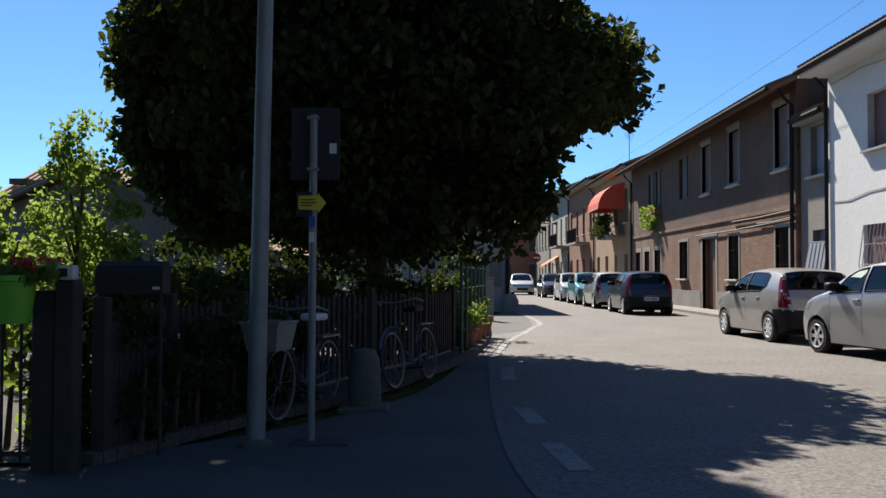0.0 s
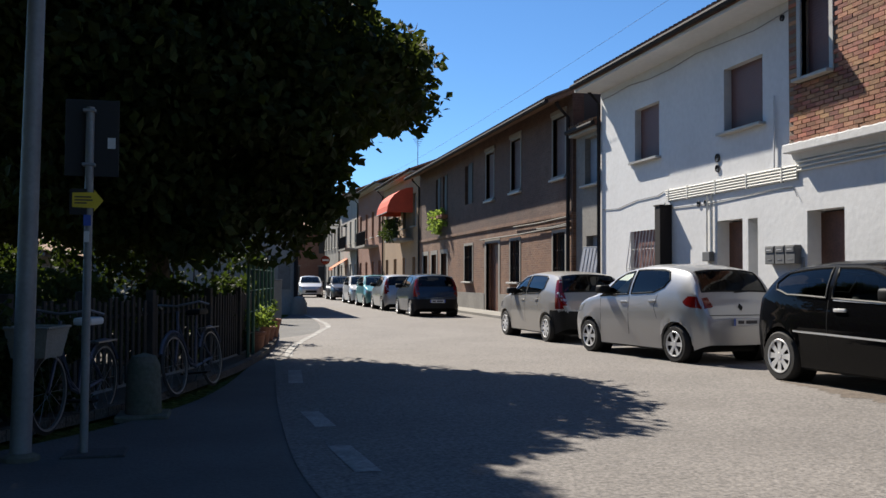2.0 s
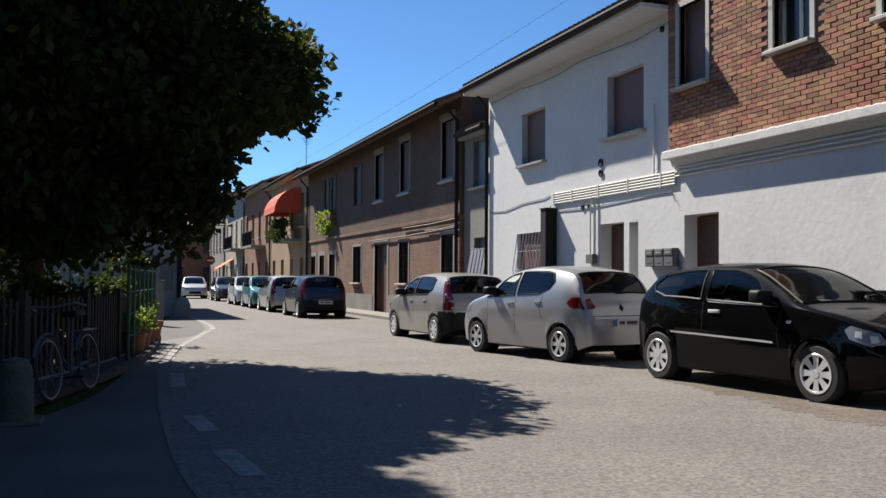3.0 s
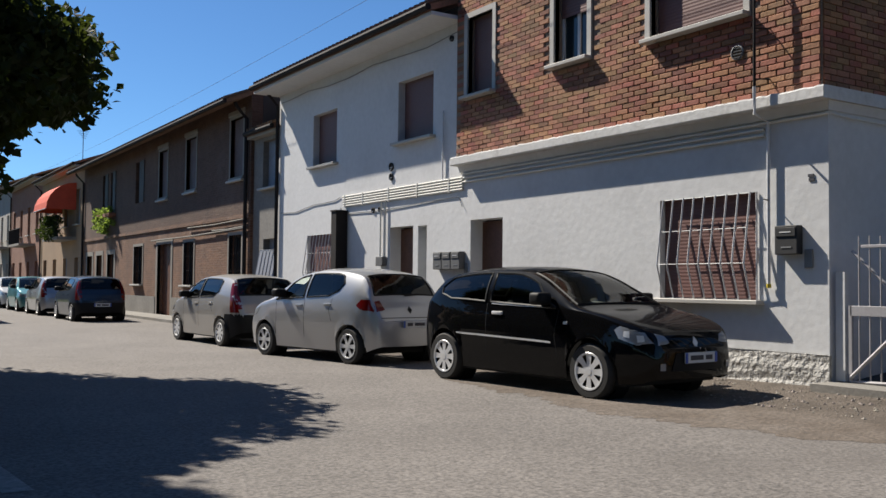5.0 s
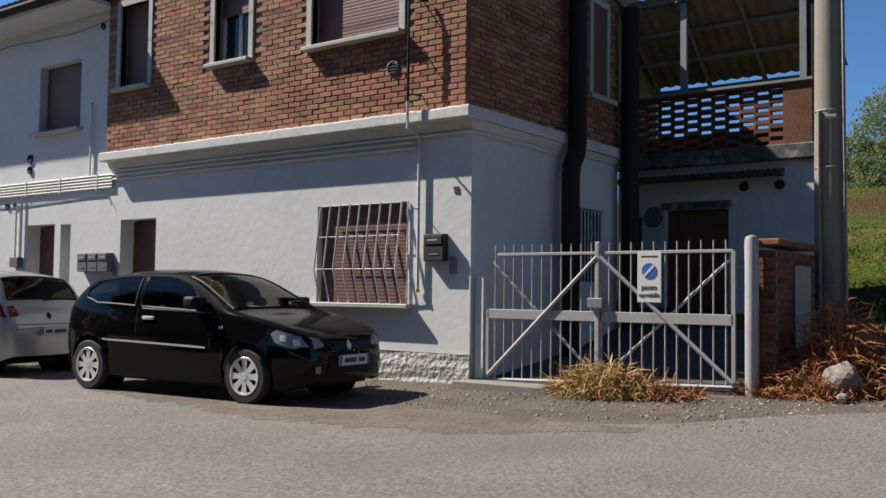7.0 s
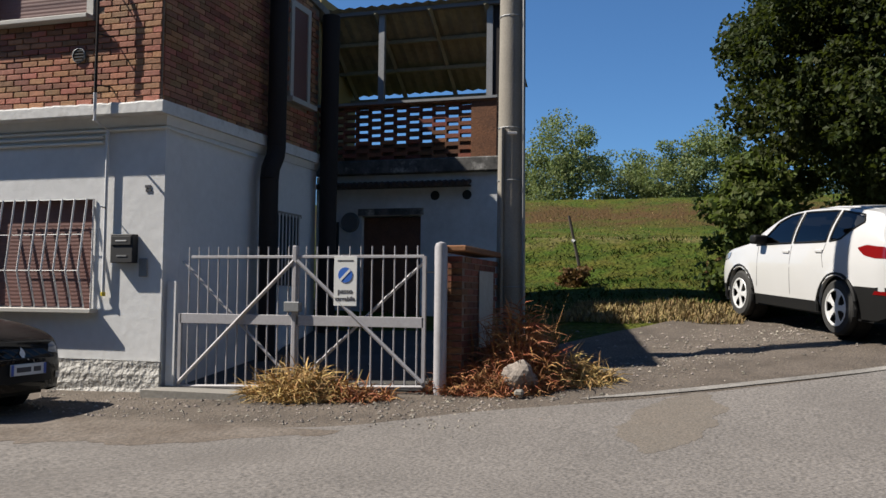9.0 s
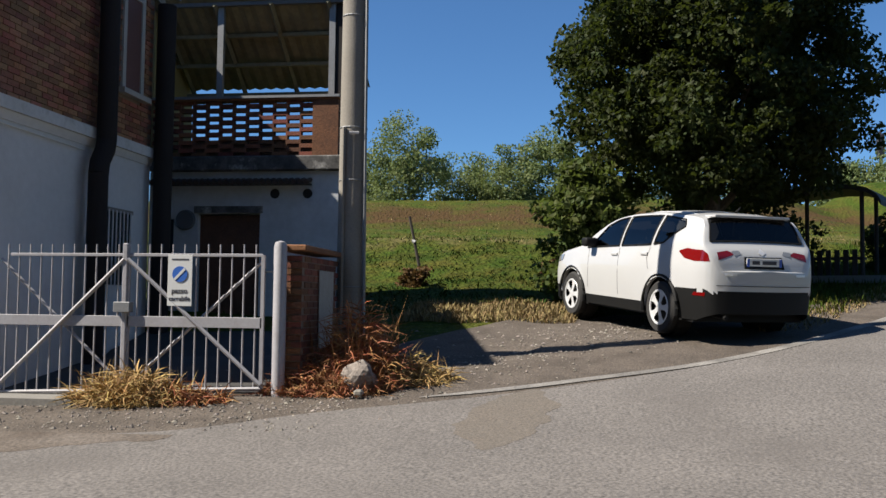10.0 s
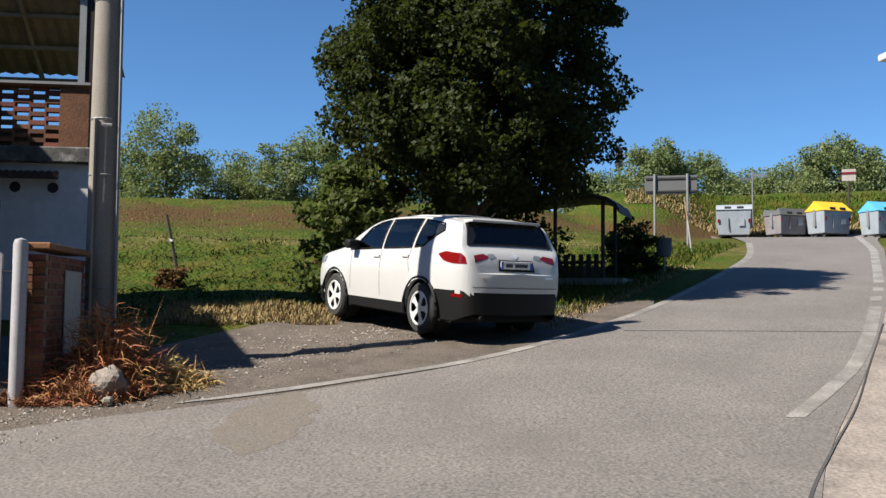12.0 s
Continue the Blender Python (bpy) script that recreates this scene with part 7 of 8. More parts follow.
for y in (3.86, 5.73):
    part("post", cbox(TX - 0.02, TX + 0.06, y - 0.05, y + 0.05, 4.55, 6.1), M["galv"], terr)
part("corner_post", cbox(TX + 0.0, TX + 0.1, TY0 - 0.02, TY0 + 0.08, 4.55, 6.1), M["darkpipe"], terr)
bm = bmesh.new()
N = 34
for k in range(N):
    y0, y1 = TY0 - 0.15 + k * 0.1, TY0 - 0.05 + k * 0.1
    dz = 0.03 * (k % 2)
    vs = [bm.verts.new(p) for p in ((TX - 0.15, y0, 6.16 + dz), (TX - 0.15, y1, 6.19 - dz), (TXB + 0.3, y1, 5.07 - dz), (TXB + 0.3, y0, 5.04 + dz))]
    bm.faces.new(vs)
part("canopy_sheet", bm, M["canopy"], terr, "yellowed corrugated canopy sheet")
for k in range(4):
    y = TY0 + 0.2 + k * 0.95
    part("rafter", tube(bmesh.new(), [(TX - 0.1, y, 6.08), (TXB + 0.25, y, 4.96)], 0.045, 4), M["canopy"], terr)
for x, z in ((TX - 0.05, 6.12), (14.75, 5.74), (15.2, 5.36), (TXB + 0.2, 4.96)):
    part("purlin", cbox(x - 0.04, x + 0.04, TY0 - 0.1, TY1, z - 0.06, z), M["canopy" if x > 14.5 else "signback"], terr)
part("rear_parapet", cbox(TXB - 0.15, TXB + 0.1, TY0 + 0.1, TY1, 3.602, 4.06), M["shaded_brick"], terr)
part("screen_cap", cbox(TX - 0.1, TX + 0.16, TY0 - 0.02, TY1, 4.5, 4.56, 0.008), M["shaded_brick"], terr)
part("cap_edge", cbox(TX - 0.12, TX - 0.102, TY0 - 0.02, TY1, 4.53, 4.57), M["galv"], terr)
part("screen_pier", cbox(TX - 0.08, TX + 0.14, TY0, TY0 + 0.42, 3.6, 4.5), M["shaded_brick"], terr)
part("eave_sheet", cbox(TX - 0.22, TX, 4.15, 6.8, 3.13, 3.15), M["darkshutter"], terr)
for k in range(27):
    part("roof_tile", tube(bmesh.new(), [(TX - 0.26, 4.18 + k * 0.1, 3.155), (TX, 4.18 + k * 0.1, 3.22)], [0.042, 0.038], 8), M["eave"], terr)
for y in (4.76, 4.22):
    part("vent_hole", lathe(bmesh.new(), [(0.0, -0.01), (0.075, -0.01), (0.08, 0.0)], 14, "x", (TX, y, 3.0)), M["darkbox"], terr)
part("round_plate", lathe(bmesh.new(), [(0.0, -0.05), (0.15, -0.05), (0.17, 0.0)], 20, "x", (TX, 6.25, 2.58)), M["signback"], terr)
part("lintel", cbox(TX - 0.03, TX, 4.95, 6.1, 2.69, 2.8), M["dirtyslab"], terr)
sb = bmesh.new()
box(sb, -0.06, 0.06, -0.125, 0.125, -0.0325, 0.0325)
screen_mesh = mesh_of("brick", sb, M["shaded_brick"])
for r in range(14):
    for c in range(7):
        y = TY0 + 0.52 + c * 0.45 + (0.225 if r % 2 else 0)
        if y < TY1 - 0.1:
            b = new("brick", screen_mesh)
            b.parent = terr
            b.matrix_basis = pose(TX + 0.02, y, 3.636 + r * 0.0655)

# white double gate
M["gatepaint"] = mat("dull_lilac_white_gate_paint", (0.32, 0.31, 0.323), 0.55, var=0.12, scale=2, grain=30, bump=0.1, stain=(3.0, 0.4, (0.224, 0.191, 0.177)))
gate = thing("driveway_gate", pose(0, 0, 0), "white painted steel double gate with upright bars", "gate")
GX = 10.05


def gz(y):
    return 0.2 + (6.72 - y) * 0.035


for y0, y1, flip in ((5.1, 6.66, False), (3.46, 5.06, True)):
    leaf = part("gate_leaf", tube(bmesh.new(), [(GX, y0, gz(y0)), (GX, y1, gz(y1))], 0.022, 6), M["gatepaint"], gate)
    z_top = 1.8
    for z0, z1, xh in ((z_top - 0.02, z_top + 0.015, 0.015), (0.98, 1.1, 0.02)):
        part("rail", cbox(GX - xh, GX + xh, y0, y1 - (0.14 if z0 > 1.5 and not flip else 0), z0, z1, 0.004), M["gatepaint"], leaf)
    for y in (y0, y1):
        part("stile", cbox(GX - 0.02, GX + 0.02, y - 0.02, y + 0.02, gz(y), z_top if y != 6.66 else 1.1), M["gatepaint"], leaf)
    for k in range(11):
        y = y0 + (k + 0.6) * (y1 - y0) / 11.4
        part("bar", tube(bmesh.new(), [(GX, y, gz(y)), (GX, y, z_top + 0.12)], [0.011, 0.009], 6), M["gatepaint"], leaf)
    a, b = (y0, y1) if not flip else (y1, y0)
    part("brace", tube(bmesh.new(), [(GX - 0.03, a, z_top - 0.05), (GX - 0.03, b, gz(b) + 0.04)], 0.024, 4), M["gatepaint"], leaf)
    part("counter_brace", tube(bmesh.new(), [(GX + 0.03, b, z_top - 0.05), (GX + 0.03, a, gz(a) + 0.04)], 0.02, 4), M["gatepaint"], leaf)
part("meeting_post", cbox(GX - 0.04, GX + 0.04, 5.06, 5.12, 0.2, 1.93, 0.01), M["gatepaint"], gate)
part("lock_case", cbox(GX - 0.08, GX + 0.02, 5.0, 5.2, 1.14, 1.26, 0.008), M["galv"], gate)
part("gate_post", lathe(bmesh.new(), [(0.075, 0.1), (0.075, 1.9), (0.06, 1.95), (0.0, 1.97)], 16, "z", (GX + 0.05, 3.28, 0)), M["gatepaint"], gate, smooth=True)
part("hinge", tube(bmesh.new(), [(GX, 3.46, 1.62), (GX + 0.05, 3.3, 1.62)], 0.014, 6), M["galv"], gate)
part("wall_plate", cbox(GX - 0.03, GX + 0.03, 6.72, 6.84, 0.2, 1.5), M["white"], gate)
pc = thing("no_parking_sign", pose(GX - 0.045, 4.42, 1.22), "white no-parking plate with blue disc on the gate", "sign")
part("plate", cbox(-0.006, 0.0, -0.145, 0.145, 0, 0.58, 0.002), M["plate"], pc)
part("blue_disc", lathe(bmesh.new(), [(0.0, -0.012), (0.09, -0.012), (0.09, -0.007)], 22, "x", (0, 0, 0.36)), M["signblue"], pc)
part("red_stroke", cbox(-0.016, -0.0125, -0.085, 0.085, -0.014, 0.014), M["plate"], pc, at=pose(0, 0, 0.36, -45))
part("header_bar", cbox(-0.009, -0.0065, -0.1, 0.1, 0.52, 0.535), M["ink"], pc)
for txt, z in (("passo", 0.145), ("carrabile", 0.06)):
    fc_ = bpy.data.curves.new("lettering", "FONT")
    fc_.body, fc_.size, fc_.align_x, fc_.extrude, fc_.offset = txt, 0.085 if txt == "passo" else 0.072, "CENTER", 0.001, 0.0015
    lt = new("lettering", fc_)
    lt.data.materials.append(M["ink"])
    lt.parent = pc
    lt.matrix_basis = pose(-0.0085, 0, z, 90, 0, -90)

pier = thing("brick_pier", pose(0, 0, 0), "low brick boundary wall ending in a capped pier by the gate", "brick wall")
part("core", cbox(10.22, 11.72, 3.06, 3.29, 0.1, 1.8), M["mortar"], pier)
part("coping", cbox(10.16, 11.76, 3.0, 3.35, 1.86, 1.93, 0.012), M["shaded_brick"], pier)
part("notice_panel", cbox(10.85, 11.5, 3.03, 3.042, 0.72, 1.66, 0.004), M["paleplaster"], pier, "blank pale panel")
pb = bmesh.new()
box(pb, -0.118, 0.118, -0.055, 0.055, -0.031, 0.031)
pier_mesh = mesh_of("brick", pb, M["shaded_brick"])
for r in range(22):
    for c in range(9):
        x = 10.3 + c * 0.25 + (0.125 if r % 2 else 0)
        z = 0.2 + r * 0.075
        if x < 11.68 and z > ground_z(x, 3) - 0.05:
            b = new("brick", pier_mesh)
            b.parent = pier
            b.matrix_basis = pose(x, 3.105, z)
    b = new("brick", pier_mesh)
    b.parent = pier
    b.matrix_basis = pose(10.265, 3.18, 0.2 + r * 0.075, 0, 0, 90)

up = thing("utility_pole", pose(11.97, 2.92, ground_z(11.97, 2.92)), "tall tapering concrete utility pole with strapped cables", "utility pole")
part("shaft", tube(bmesh.new(), [(0, 0, -0.2), (0, 0, 9.0)], [0.2, 0.14], 18), M["concretepole"], up, smooth=True)
for z in (1.0, 2.4, 3.1, 4.6):
    part("strap", lathe(bmesh.new(), [(0.205 - 0.0067 * z, z), (0.209 - 0.0067 * z, z + 0.01), (0.205 - 0.0067 * z, z + 0.02)], 18), M["galv"], up)
part("cable", tube(bmesh.new(), [(-0.12, -0.2, -0.1), (-0.11, -0.185, 4.0), (-0.09, -0.16, 8.5)], 0.022, 6), M["galv"], up)
part("cable_guard", tube(bmesh.new(), [(-0.2, 0.08, -0.1), (-0.19, 0.08, 3.1)], 0.025, 6), M["concretepole"], up)
part("cable_arm", tube(bmesh.new(), [(-0.23, 0.0, 3.02), (-0.2, -0.12, 3.02)], 0.02, 5), M["whitepaint"], up)


# ---- dry weeds, straw and grass ----
def blades(seed, n, spot, length, width, up_, spread, material, name, label, category, thing_kind="stuff"):
    """Bent grass blades: spot() gives a root, up_ how steeply they stand."""
    rng_ = np.random.default_rng(seed)
    vs_, fs_ = [], []
    for _ in range(n):
        x, y = spot(rng_)
        z = ground_z(x, y) - 0.02
        a = rng_.uniform(0, math.tau)
        L = length * rng_.uniform(0.5, 1.3)
        tilt = up_ * rng_.uniform(0.6, 1.3)
        dx, dy = math.cos(a) * spread * L, math.sin(a) * spread * L
        sx, sy = -math.sin(a) * width, math.cos(a) * width
        k = len(vs_)
        vs_ += [(x - sx, y - sy, z), (x + sx, y + sy, z), (x + dx * 0.45 + sx * 0.7, y + dy * 0.45 + sy * 0.7, z + L * tilt * 0.6), (x + dx * 0.45 - sx * 0.7, y + dy * 0.45 - sy * 0.7, z + L * tilt * 0.6), (x + dx, y + dy, z + L * tilt * (0.8 if spread > 0.5 else 1.0))]
        fs_ += [(k, k + 1, k + 2, k + 3), (k + 3, k + 2, k + 4)]
    return tagged(raw(name, vs_, fs_, material), label, category, kind=thing_kind)


def disc(cx, cy, rx, ry):
    return lambda g: (cx + g.normal() * rx * 0.5, cy + g.normal() * ry * 0.5)


def area(x0, x1, y0, y1):
    return lambda g: (g.uniform(x0, x1), g.uniform(y0, y1))


def heap(seed, cx, cy, rx, ry, height, n, material, name, label, length=0.3):
    """Loose stalks lying on a mound."""
    rng_ = np.random.default_rng(seed)
    vs_, fs_ = [], []
    for _ in range(n):
        r, a = math.sqrt(rng_.random()), rng_.uniform(0, math.tau)
        x, y = cx + r * rx * math.cos(a), cy + r * ry * math.sin(a)
        z = ground_z(x, y) + height * (1 - r ** 1.5) * rng_.uniform(0.1, 1.05)
        d = rng_.normal(size=3) * (1, 1, 0.45)
        d = d / np.linalg.norm(d) * length * rng_.uniform(0.4, 1.2)
        w = np.cross(d, rng_.normal(size=3))
        w = w / np.linalg.norm(w) * 0.006
        k = len(vs_)
        p = np.array((x, y, max(z, ground_z(x, y) + 0.01)))
        mid = p + d * 0.5 + (0, 0, 0.04)
        end = p + d
        end[2] = max(end[2], ground_z(x, y))
        vs_ += [tuple(p - w), tuple(p + w), tuple(mid + w), tuple(mid - w), tuple(end)]
        fs_ += [(k, k + 1, k + 2, k + 3), (k + 3, k + 2, k + 4)]
    return tagged(raw(name, vs_, fs_, material), label, "dry plants", kind="stuff")


heap(41, 9.75, 4.85, 0.33, 0.66, 0.34, 2200, M["hay"], "straw_heap", "loose heap of pale straw at the gate", 0.34)
heap(42, 9.75, 4.2, 0.22, 0.5, 0.08, 600, M["drybrown"], "dry_weeds", "reddish dry weeds along the gate foot", 0.3)
heap(43, 10.6, 2.5, 0.42, 0.55, 0.9, 3000, M["drybrown"], "dry_weeds", "tall tangle of reddish dry weeds at the wall's end", 0.36)
heap(46, 10.25, 2.75, 0.3, 0.75, 0.3, 2000, M["drybrown"], "dry_weeds", "low reddish dry weeds spread before the brick pier", 0.26)
heap(44, 10.8, 2.0, 0.4, 0.6, 0.3, 900, M["hay"], "dry_grass", "yellow dry grass beside the weeds", 0.36)
blades(45, 420, disc(10.65, 2.5, 0.35, 0.4), 0.7, 0.006, 1.0, 0.35, M["drybrown"], "dry_stalks", "tall dry brown stalks", "dry plants")
rock = thing("field_stone", pose(10.2, 2.36, ground_z(10.2, 2.36)), "rounded pale field stone among the weeds", "stone")
bm = bmesh.new()
bmesh.ops.create_icosphere(bm, subdivisions=3, radius=0.2)
for v in bm.verts:
    v.co *= 1 + 0.35 * noise.noise(v.co * 6) + 0.12 * noise.noise(v.co * 19)
    v.co.z = v.co.z * 1.05 + 0.15
part("stone", bm, M["pale_shoulder"], rock)
part("stone_chip", cbox(-0.35, -0.25, -0.1, 0.0, 0.0, 0.07, 0.02), M["concretepole"], rock)
M["grassblade"] = mat("green_grass_blades", (0.03, 0.062, 0.006), 0.8, var=0.4, scale=5, bump=0, color2=(0.08, 0.078, 0.014), pieces=0.35, island=True, spec=0.08)
M["tuftblade"] = mat("dark_green_tufts", (0.02, 0.042, 0.006), 0.8, var=0.4, scale=5, bump=0, color2=(0.035, 0.05, 0.008), pieces=0.3, island=True, spec=0.08)
M["drygrass"] = mat("yellow_dry_grass", (0.235, 0.172, 0.0704), 0.9, var=0.3, scale=3, bump=0, pieces=0.35, island=True)
blades(51, 7000, lambda g: (15.5 + g.random() * 2.0, 0.0 + g.random() * 3.0), 0.14, 0.012, 0.8, 0.5, M["drygrass"], "dry_grass", "strip of yellow dry grass at the verge's edge", "grass")
blades(52, 16000, lambda g: ((lambda x: (x, road_edge_y(x) + 2.5 + g.random() * (16 - road_edge_y(x) - 2)))(16.6 + 8.4 * g.random() ** 1.3)), 0.09, 0.013, 0.4, 0.9, M["grassblade"], "meadow_grass", "uneven green meadow grass on the lower slope", "grass")
blades(53, 4000, lambda g: (25 + g.random() * 15, -8 + g.random() * 24), 0.09, 0.014, 0.7, 0.6, M["grassblade"], "embankment_grass", "mown grass on the upper embankment", "grass")
blades(54, 1500, lambda g: (25 + g.random() * 14, -9 + g.random() * 25), 0.09, 0.014, 0.6, 0.6, M["drygrass"], "embankment_grass", "dry tufts on the upper embankment", "grass")
blades(55, 6000, lambda g: ((lambda x: (x, road_edge_y(x) + 0.9 + g.random() * 3.2))(15.5 + 16 * g.random())), 0.16, 0.014, 0.9, 0.4, M["grassblade"], "verge_grass", "short green grass beside the ramp", "grass")
blades(56, 2500, lambda g: ((lambda x: (x, road_edge_y(x) + 0.75 + g.random() * 0.8))(14.0 + 10 * g.random())), 0.14, 0.01, 0.7, 0.6, M["drygrass"], "verge_grass", "dry grass along the ramp's edge", "grass")

blades(60, 7000, lambda g: (lambda a, d: (math.sin(a) * d, math.cos(a) * d))(radians(107.5 + 17 * g.random()), 45.2 + 3.2 * g.random() ** 1.4), 0.22, 0.02, 0.8, 0.5, M["drygrass"], "bank_grass", "dry ochre grass on the foot of the bank", "grass")
blades(61, 6000, lambda g: (lambda a, d: (math.sin(a) * d, math.cos(a) * d))(radians(107.5 + 17 * g.random()), 46.5 + 4.5 * g.random()), 0.2, 0.02, 0.8, 0.5, M["grassblade"], "bank_grass", "green grass on the bank behind the containers", "grass")
dirt_y = [12.0 - 0.075 * k for k in range(113)]
sheet("dirt_patch", [(8.05 - (1.5 - 0.1 * abs(y - 7.5)) * smooth(3.2, 5.2, y) * smooth(12.2, 10.5, y) + 0.22 * noise.noise((y * 1.3, 0.3, 0)) + 0.16 * noise.noise((y * 4.1, 2.3, 0)) + 0.14 * noise.noise((y * 11.0, 5.3, 0)), y) for y in dirt_y], [(8.1, y) for y in dirt_y], M["dirt"], 600, 8, 0.0145, "dusty brown dirt washed over the asphalt", "dirt")
gravel_rng = np.random.default_rng(91)
gv, gf = [], []
for _ in range(3600):
    if gravel_rng.random() < 0.35:
        x, y = 8.3 + gravel_rng.random() * 1.5, 2.4 + gravel_rng.random() * 9
    else:
        k = gravel_rng.random()
        x, y = 9.3 + 6.2 * k + gravel_rng.normal() * 0.7, 2.4 - 4.6 * k + abs(gravel_rng.normal()) * 1.3
    z, r_ = ground_z(x, y) + 0.008, 0.007 + 0.02 * gravel_rng.random() ** 3
    a, k = gravel_rng.random() * 6.28, len(gv)
    gv += [(x + r_ * math.cos(a + q * 1.57) * (1 + 0.5 * (q % 2)), y + r_ * math.sin(a + q * 1.57) * (1 + 0.5 * (q % 2)), z) for q in range(4)] + [(x, y, z + r_ * 0.9)]
    gf += [(k, k + 1, k + 4), (k + 1, k + 2, k + 4), (k + 2, k + 3, k + 4), (k + 3, k, k + 4)]
tagged(raw("gravel", gv, gf, M["gravel"]), "loose pale gravel scattered over the verge", "gravel", kind="stuff")
tuft_rng = np.random.default_rng(58)
tufts = [(16.8 + 9 * tuft_rng.random() ** 1.3, tuft_rng.uniform(-3, 15)) for _ in range(420)]
tufts = [p for p in tufts if p[1] > road_edge_y(p[0]) + 4]
blades(59, 8000, lambda g: (lambda p: (p[0] + g.normal() * 0.22, p[1] + g.normal() * 0.3))(tufts[g.integers(0, len(tufts))]), 0.15, 0.016, 0.55, 0.8, M["tuftblade"], "meadow_tufts", "dark green grass tufts on the lower slope", "grass")
# ---- along the ramp ----
hedge([(20.8, -2.2), (21.6, -3.6), (22.6, -5.2)], 0.5, 1.5, "hedge", "dark undergrowth beneath the roadside tree", 26, per=90, density=12, size=0.12, clump=0.35)
for o in (bpy.data.objects[k] for k in [b_.name for b_ in bpy.data.objects if b_.name.startswith("hedge") and b_.get("label", "").startswith("dark undergrowth")]):
    o.location.z = ground_z(21.6, -3.6) - 0.1
M["deadleaf"] = leaf_mat("withered_brown_leaves", (0.1, 0.055, 0.024), (0.14, 0.085, 0.036), (0.1, 0.06, 0.02))
for k, (x, y, r_, h_, mk, lab) in enumerate(((20.2, 3.5, 0.4, 0.12, "deadleaf", "withered reddish brown bush at the stake's foot"), (19.3, 0.35, 0.36, 0.6, "deadleaf", "withered brown bush beside the parked car"))):
    tree("low_bush", (x, y, ground_z(x, y) - 0.03), 0.15, 0.02, [(0.05, r_ * 0.8), (h_ * 0.5, r_), (h_, r_ * 0.5)], M[mk], lab, 81 + k, clumps=26, per=60, size=0.09, clump_r=0.16, shell=0.1, limbs=4, category="bush")
thr = bmesh.new()
box(thr, 9.55, 10.3, 4.95, 6.86, -0.1, 0.19)
single("gate_threshold", thr, M["pavement"], "pale worn concrete threshold before the gate", "threshold", kind="structure")
st = thing("leaning_stake", pose(20.8, 3.4, ground_z(20.8, 3.4)), "thin leaning wooden stake in the meadow", "stake")
part("stake", tube(bmesh.new(), [(0, 0, -0.1), (0.1, 0.35, 1.5)], [0.04, 0.03], 6), M["timber"], st)
part("tie", tube(bmesh.new(), [(0.05, 0.2, 0.9), (0.08, 0.26, 0.95)], 0.05, 6), M["galv"], st)

sx, sy = 21.4, -5.35
sz = ground_z(sx, sy)
bs = thing("bus_shelter", pose(sx, sy, sz, 0, 0, -28), "small bus shelter with a dark curved roof on slim posts", "bus shelter")
bm = bmesh.new()
prev = None
for y, z in [(v, w) for v, w in ((-1.38, 1.6), (-1.3, 1.74), (-1.1, 1.88), (-0.8, 1.96), (-0.4, 1.98), (0.3, 1.93), (1.2, 1.84), (2.3, 1.72))]:
    row = [bm.verts.new(p) for p in ((-0.8, y, z), (0.8, y, z), (0.8, y, z - 0.1), (-0.8, y, z - 0.1))]
    if prev:
        for k in range(4):
            bm.faces.new((prev[k], prev[(k + 1) % 4], row[(k + 1) % 4], row[k]))
    else:
        bm.faces.new(row)
    prev = row
bm.faces.new(prev[::-1])
part("roof", bm, M["darkbox"], bs, "dark curved roof sheet")
for x, y in ((-0.7, -1.0), (-0.7, 0.1), (0.7, -1.0), (0.7, 1.2), (-0.7, 1.2)):
    part("post", tube(bmesh.new(), [(x, y, -0.2), (x, y, 1.85)], 0.045, 8), M["timber"], bs)
for k in range(6):
    part("bench_slat", cbox(-0.72 + 0.02 * k, -0.68 + 0.02 * k, -0.9 + 0.18 * k, -0.8 + 0.18 * k, 0.02, 0.6), M["timber"], bs)
part("bench_seat", cbox(-0.3, 0.2, -0.9, 1.0, 0.42, 0.47), M["timber"], bs)
part("floor_slab", cbox(-0.95, 0.95, -1.5, 1.5, -0.1, 0.05), M["pavement"], bs)
bx, by = 22.6, -7.3
tree("dark_bush", (bx, by, ground_z(bx, by)), 0.2, 0.03, [(0.05, 0.6), (0.4, 0.75), (0.8, 0.65), (1.15, 0.3)], M["hedge"], "dark clipped evergreen bush beside the shelter", 61, clumps=60, per=110, size=0.08, clump_r=0.22, shell=0.1, limbs=5, category="bush")
lx, ly = 22.2, -8.0
lb = thing("litter_bin", pose(lx, ly, ground_z(lx, ly)), "small grey litter bin on a post", "litter bin")
part("post", tube(bmesh.new(), [(0, 0, -0.1), (0, 0, 0.95)], 0.03, 6), M["galv"], lb)
part("bin", lathe(bmesh.new(), [(0.0, 0.42), (0.17, 0.42), (0.2, 0.88), (0.18, 0.88), (0.0, 0.5)], 14), M["signback"], lb)
bdx, bdy = 30.9, -11.4
bz = ground_z(bdx, bdy)
bd = thing("roadside_board", pose(bdx, bdy, bz, 0, 0, -20), "wide grey direction board seen from behind on two posts", "sign board")
part("panel", cbox(-0.03, 0.03, -0.88, 0.88, 1.75, 2.4, 0.01), M["signback"], bd)
for y in (-0.55, 0.55):
    part("post", tube(bmesh.new(), [(-0.07, y, -0.2), (-0.07, y, 2.45)], 0.045, 8), M["galv"], bd)
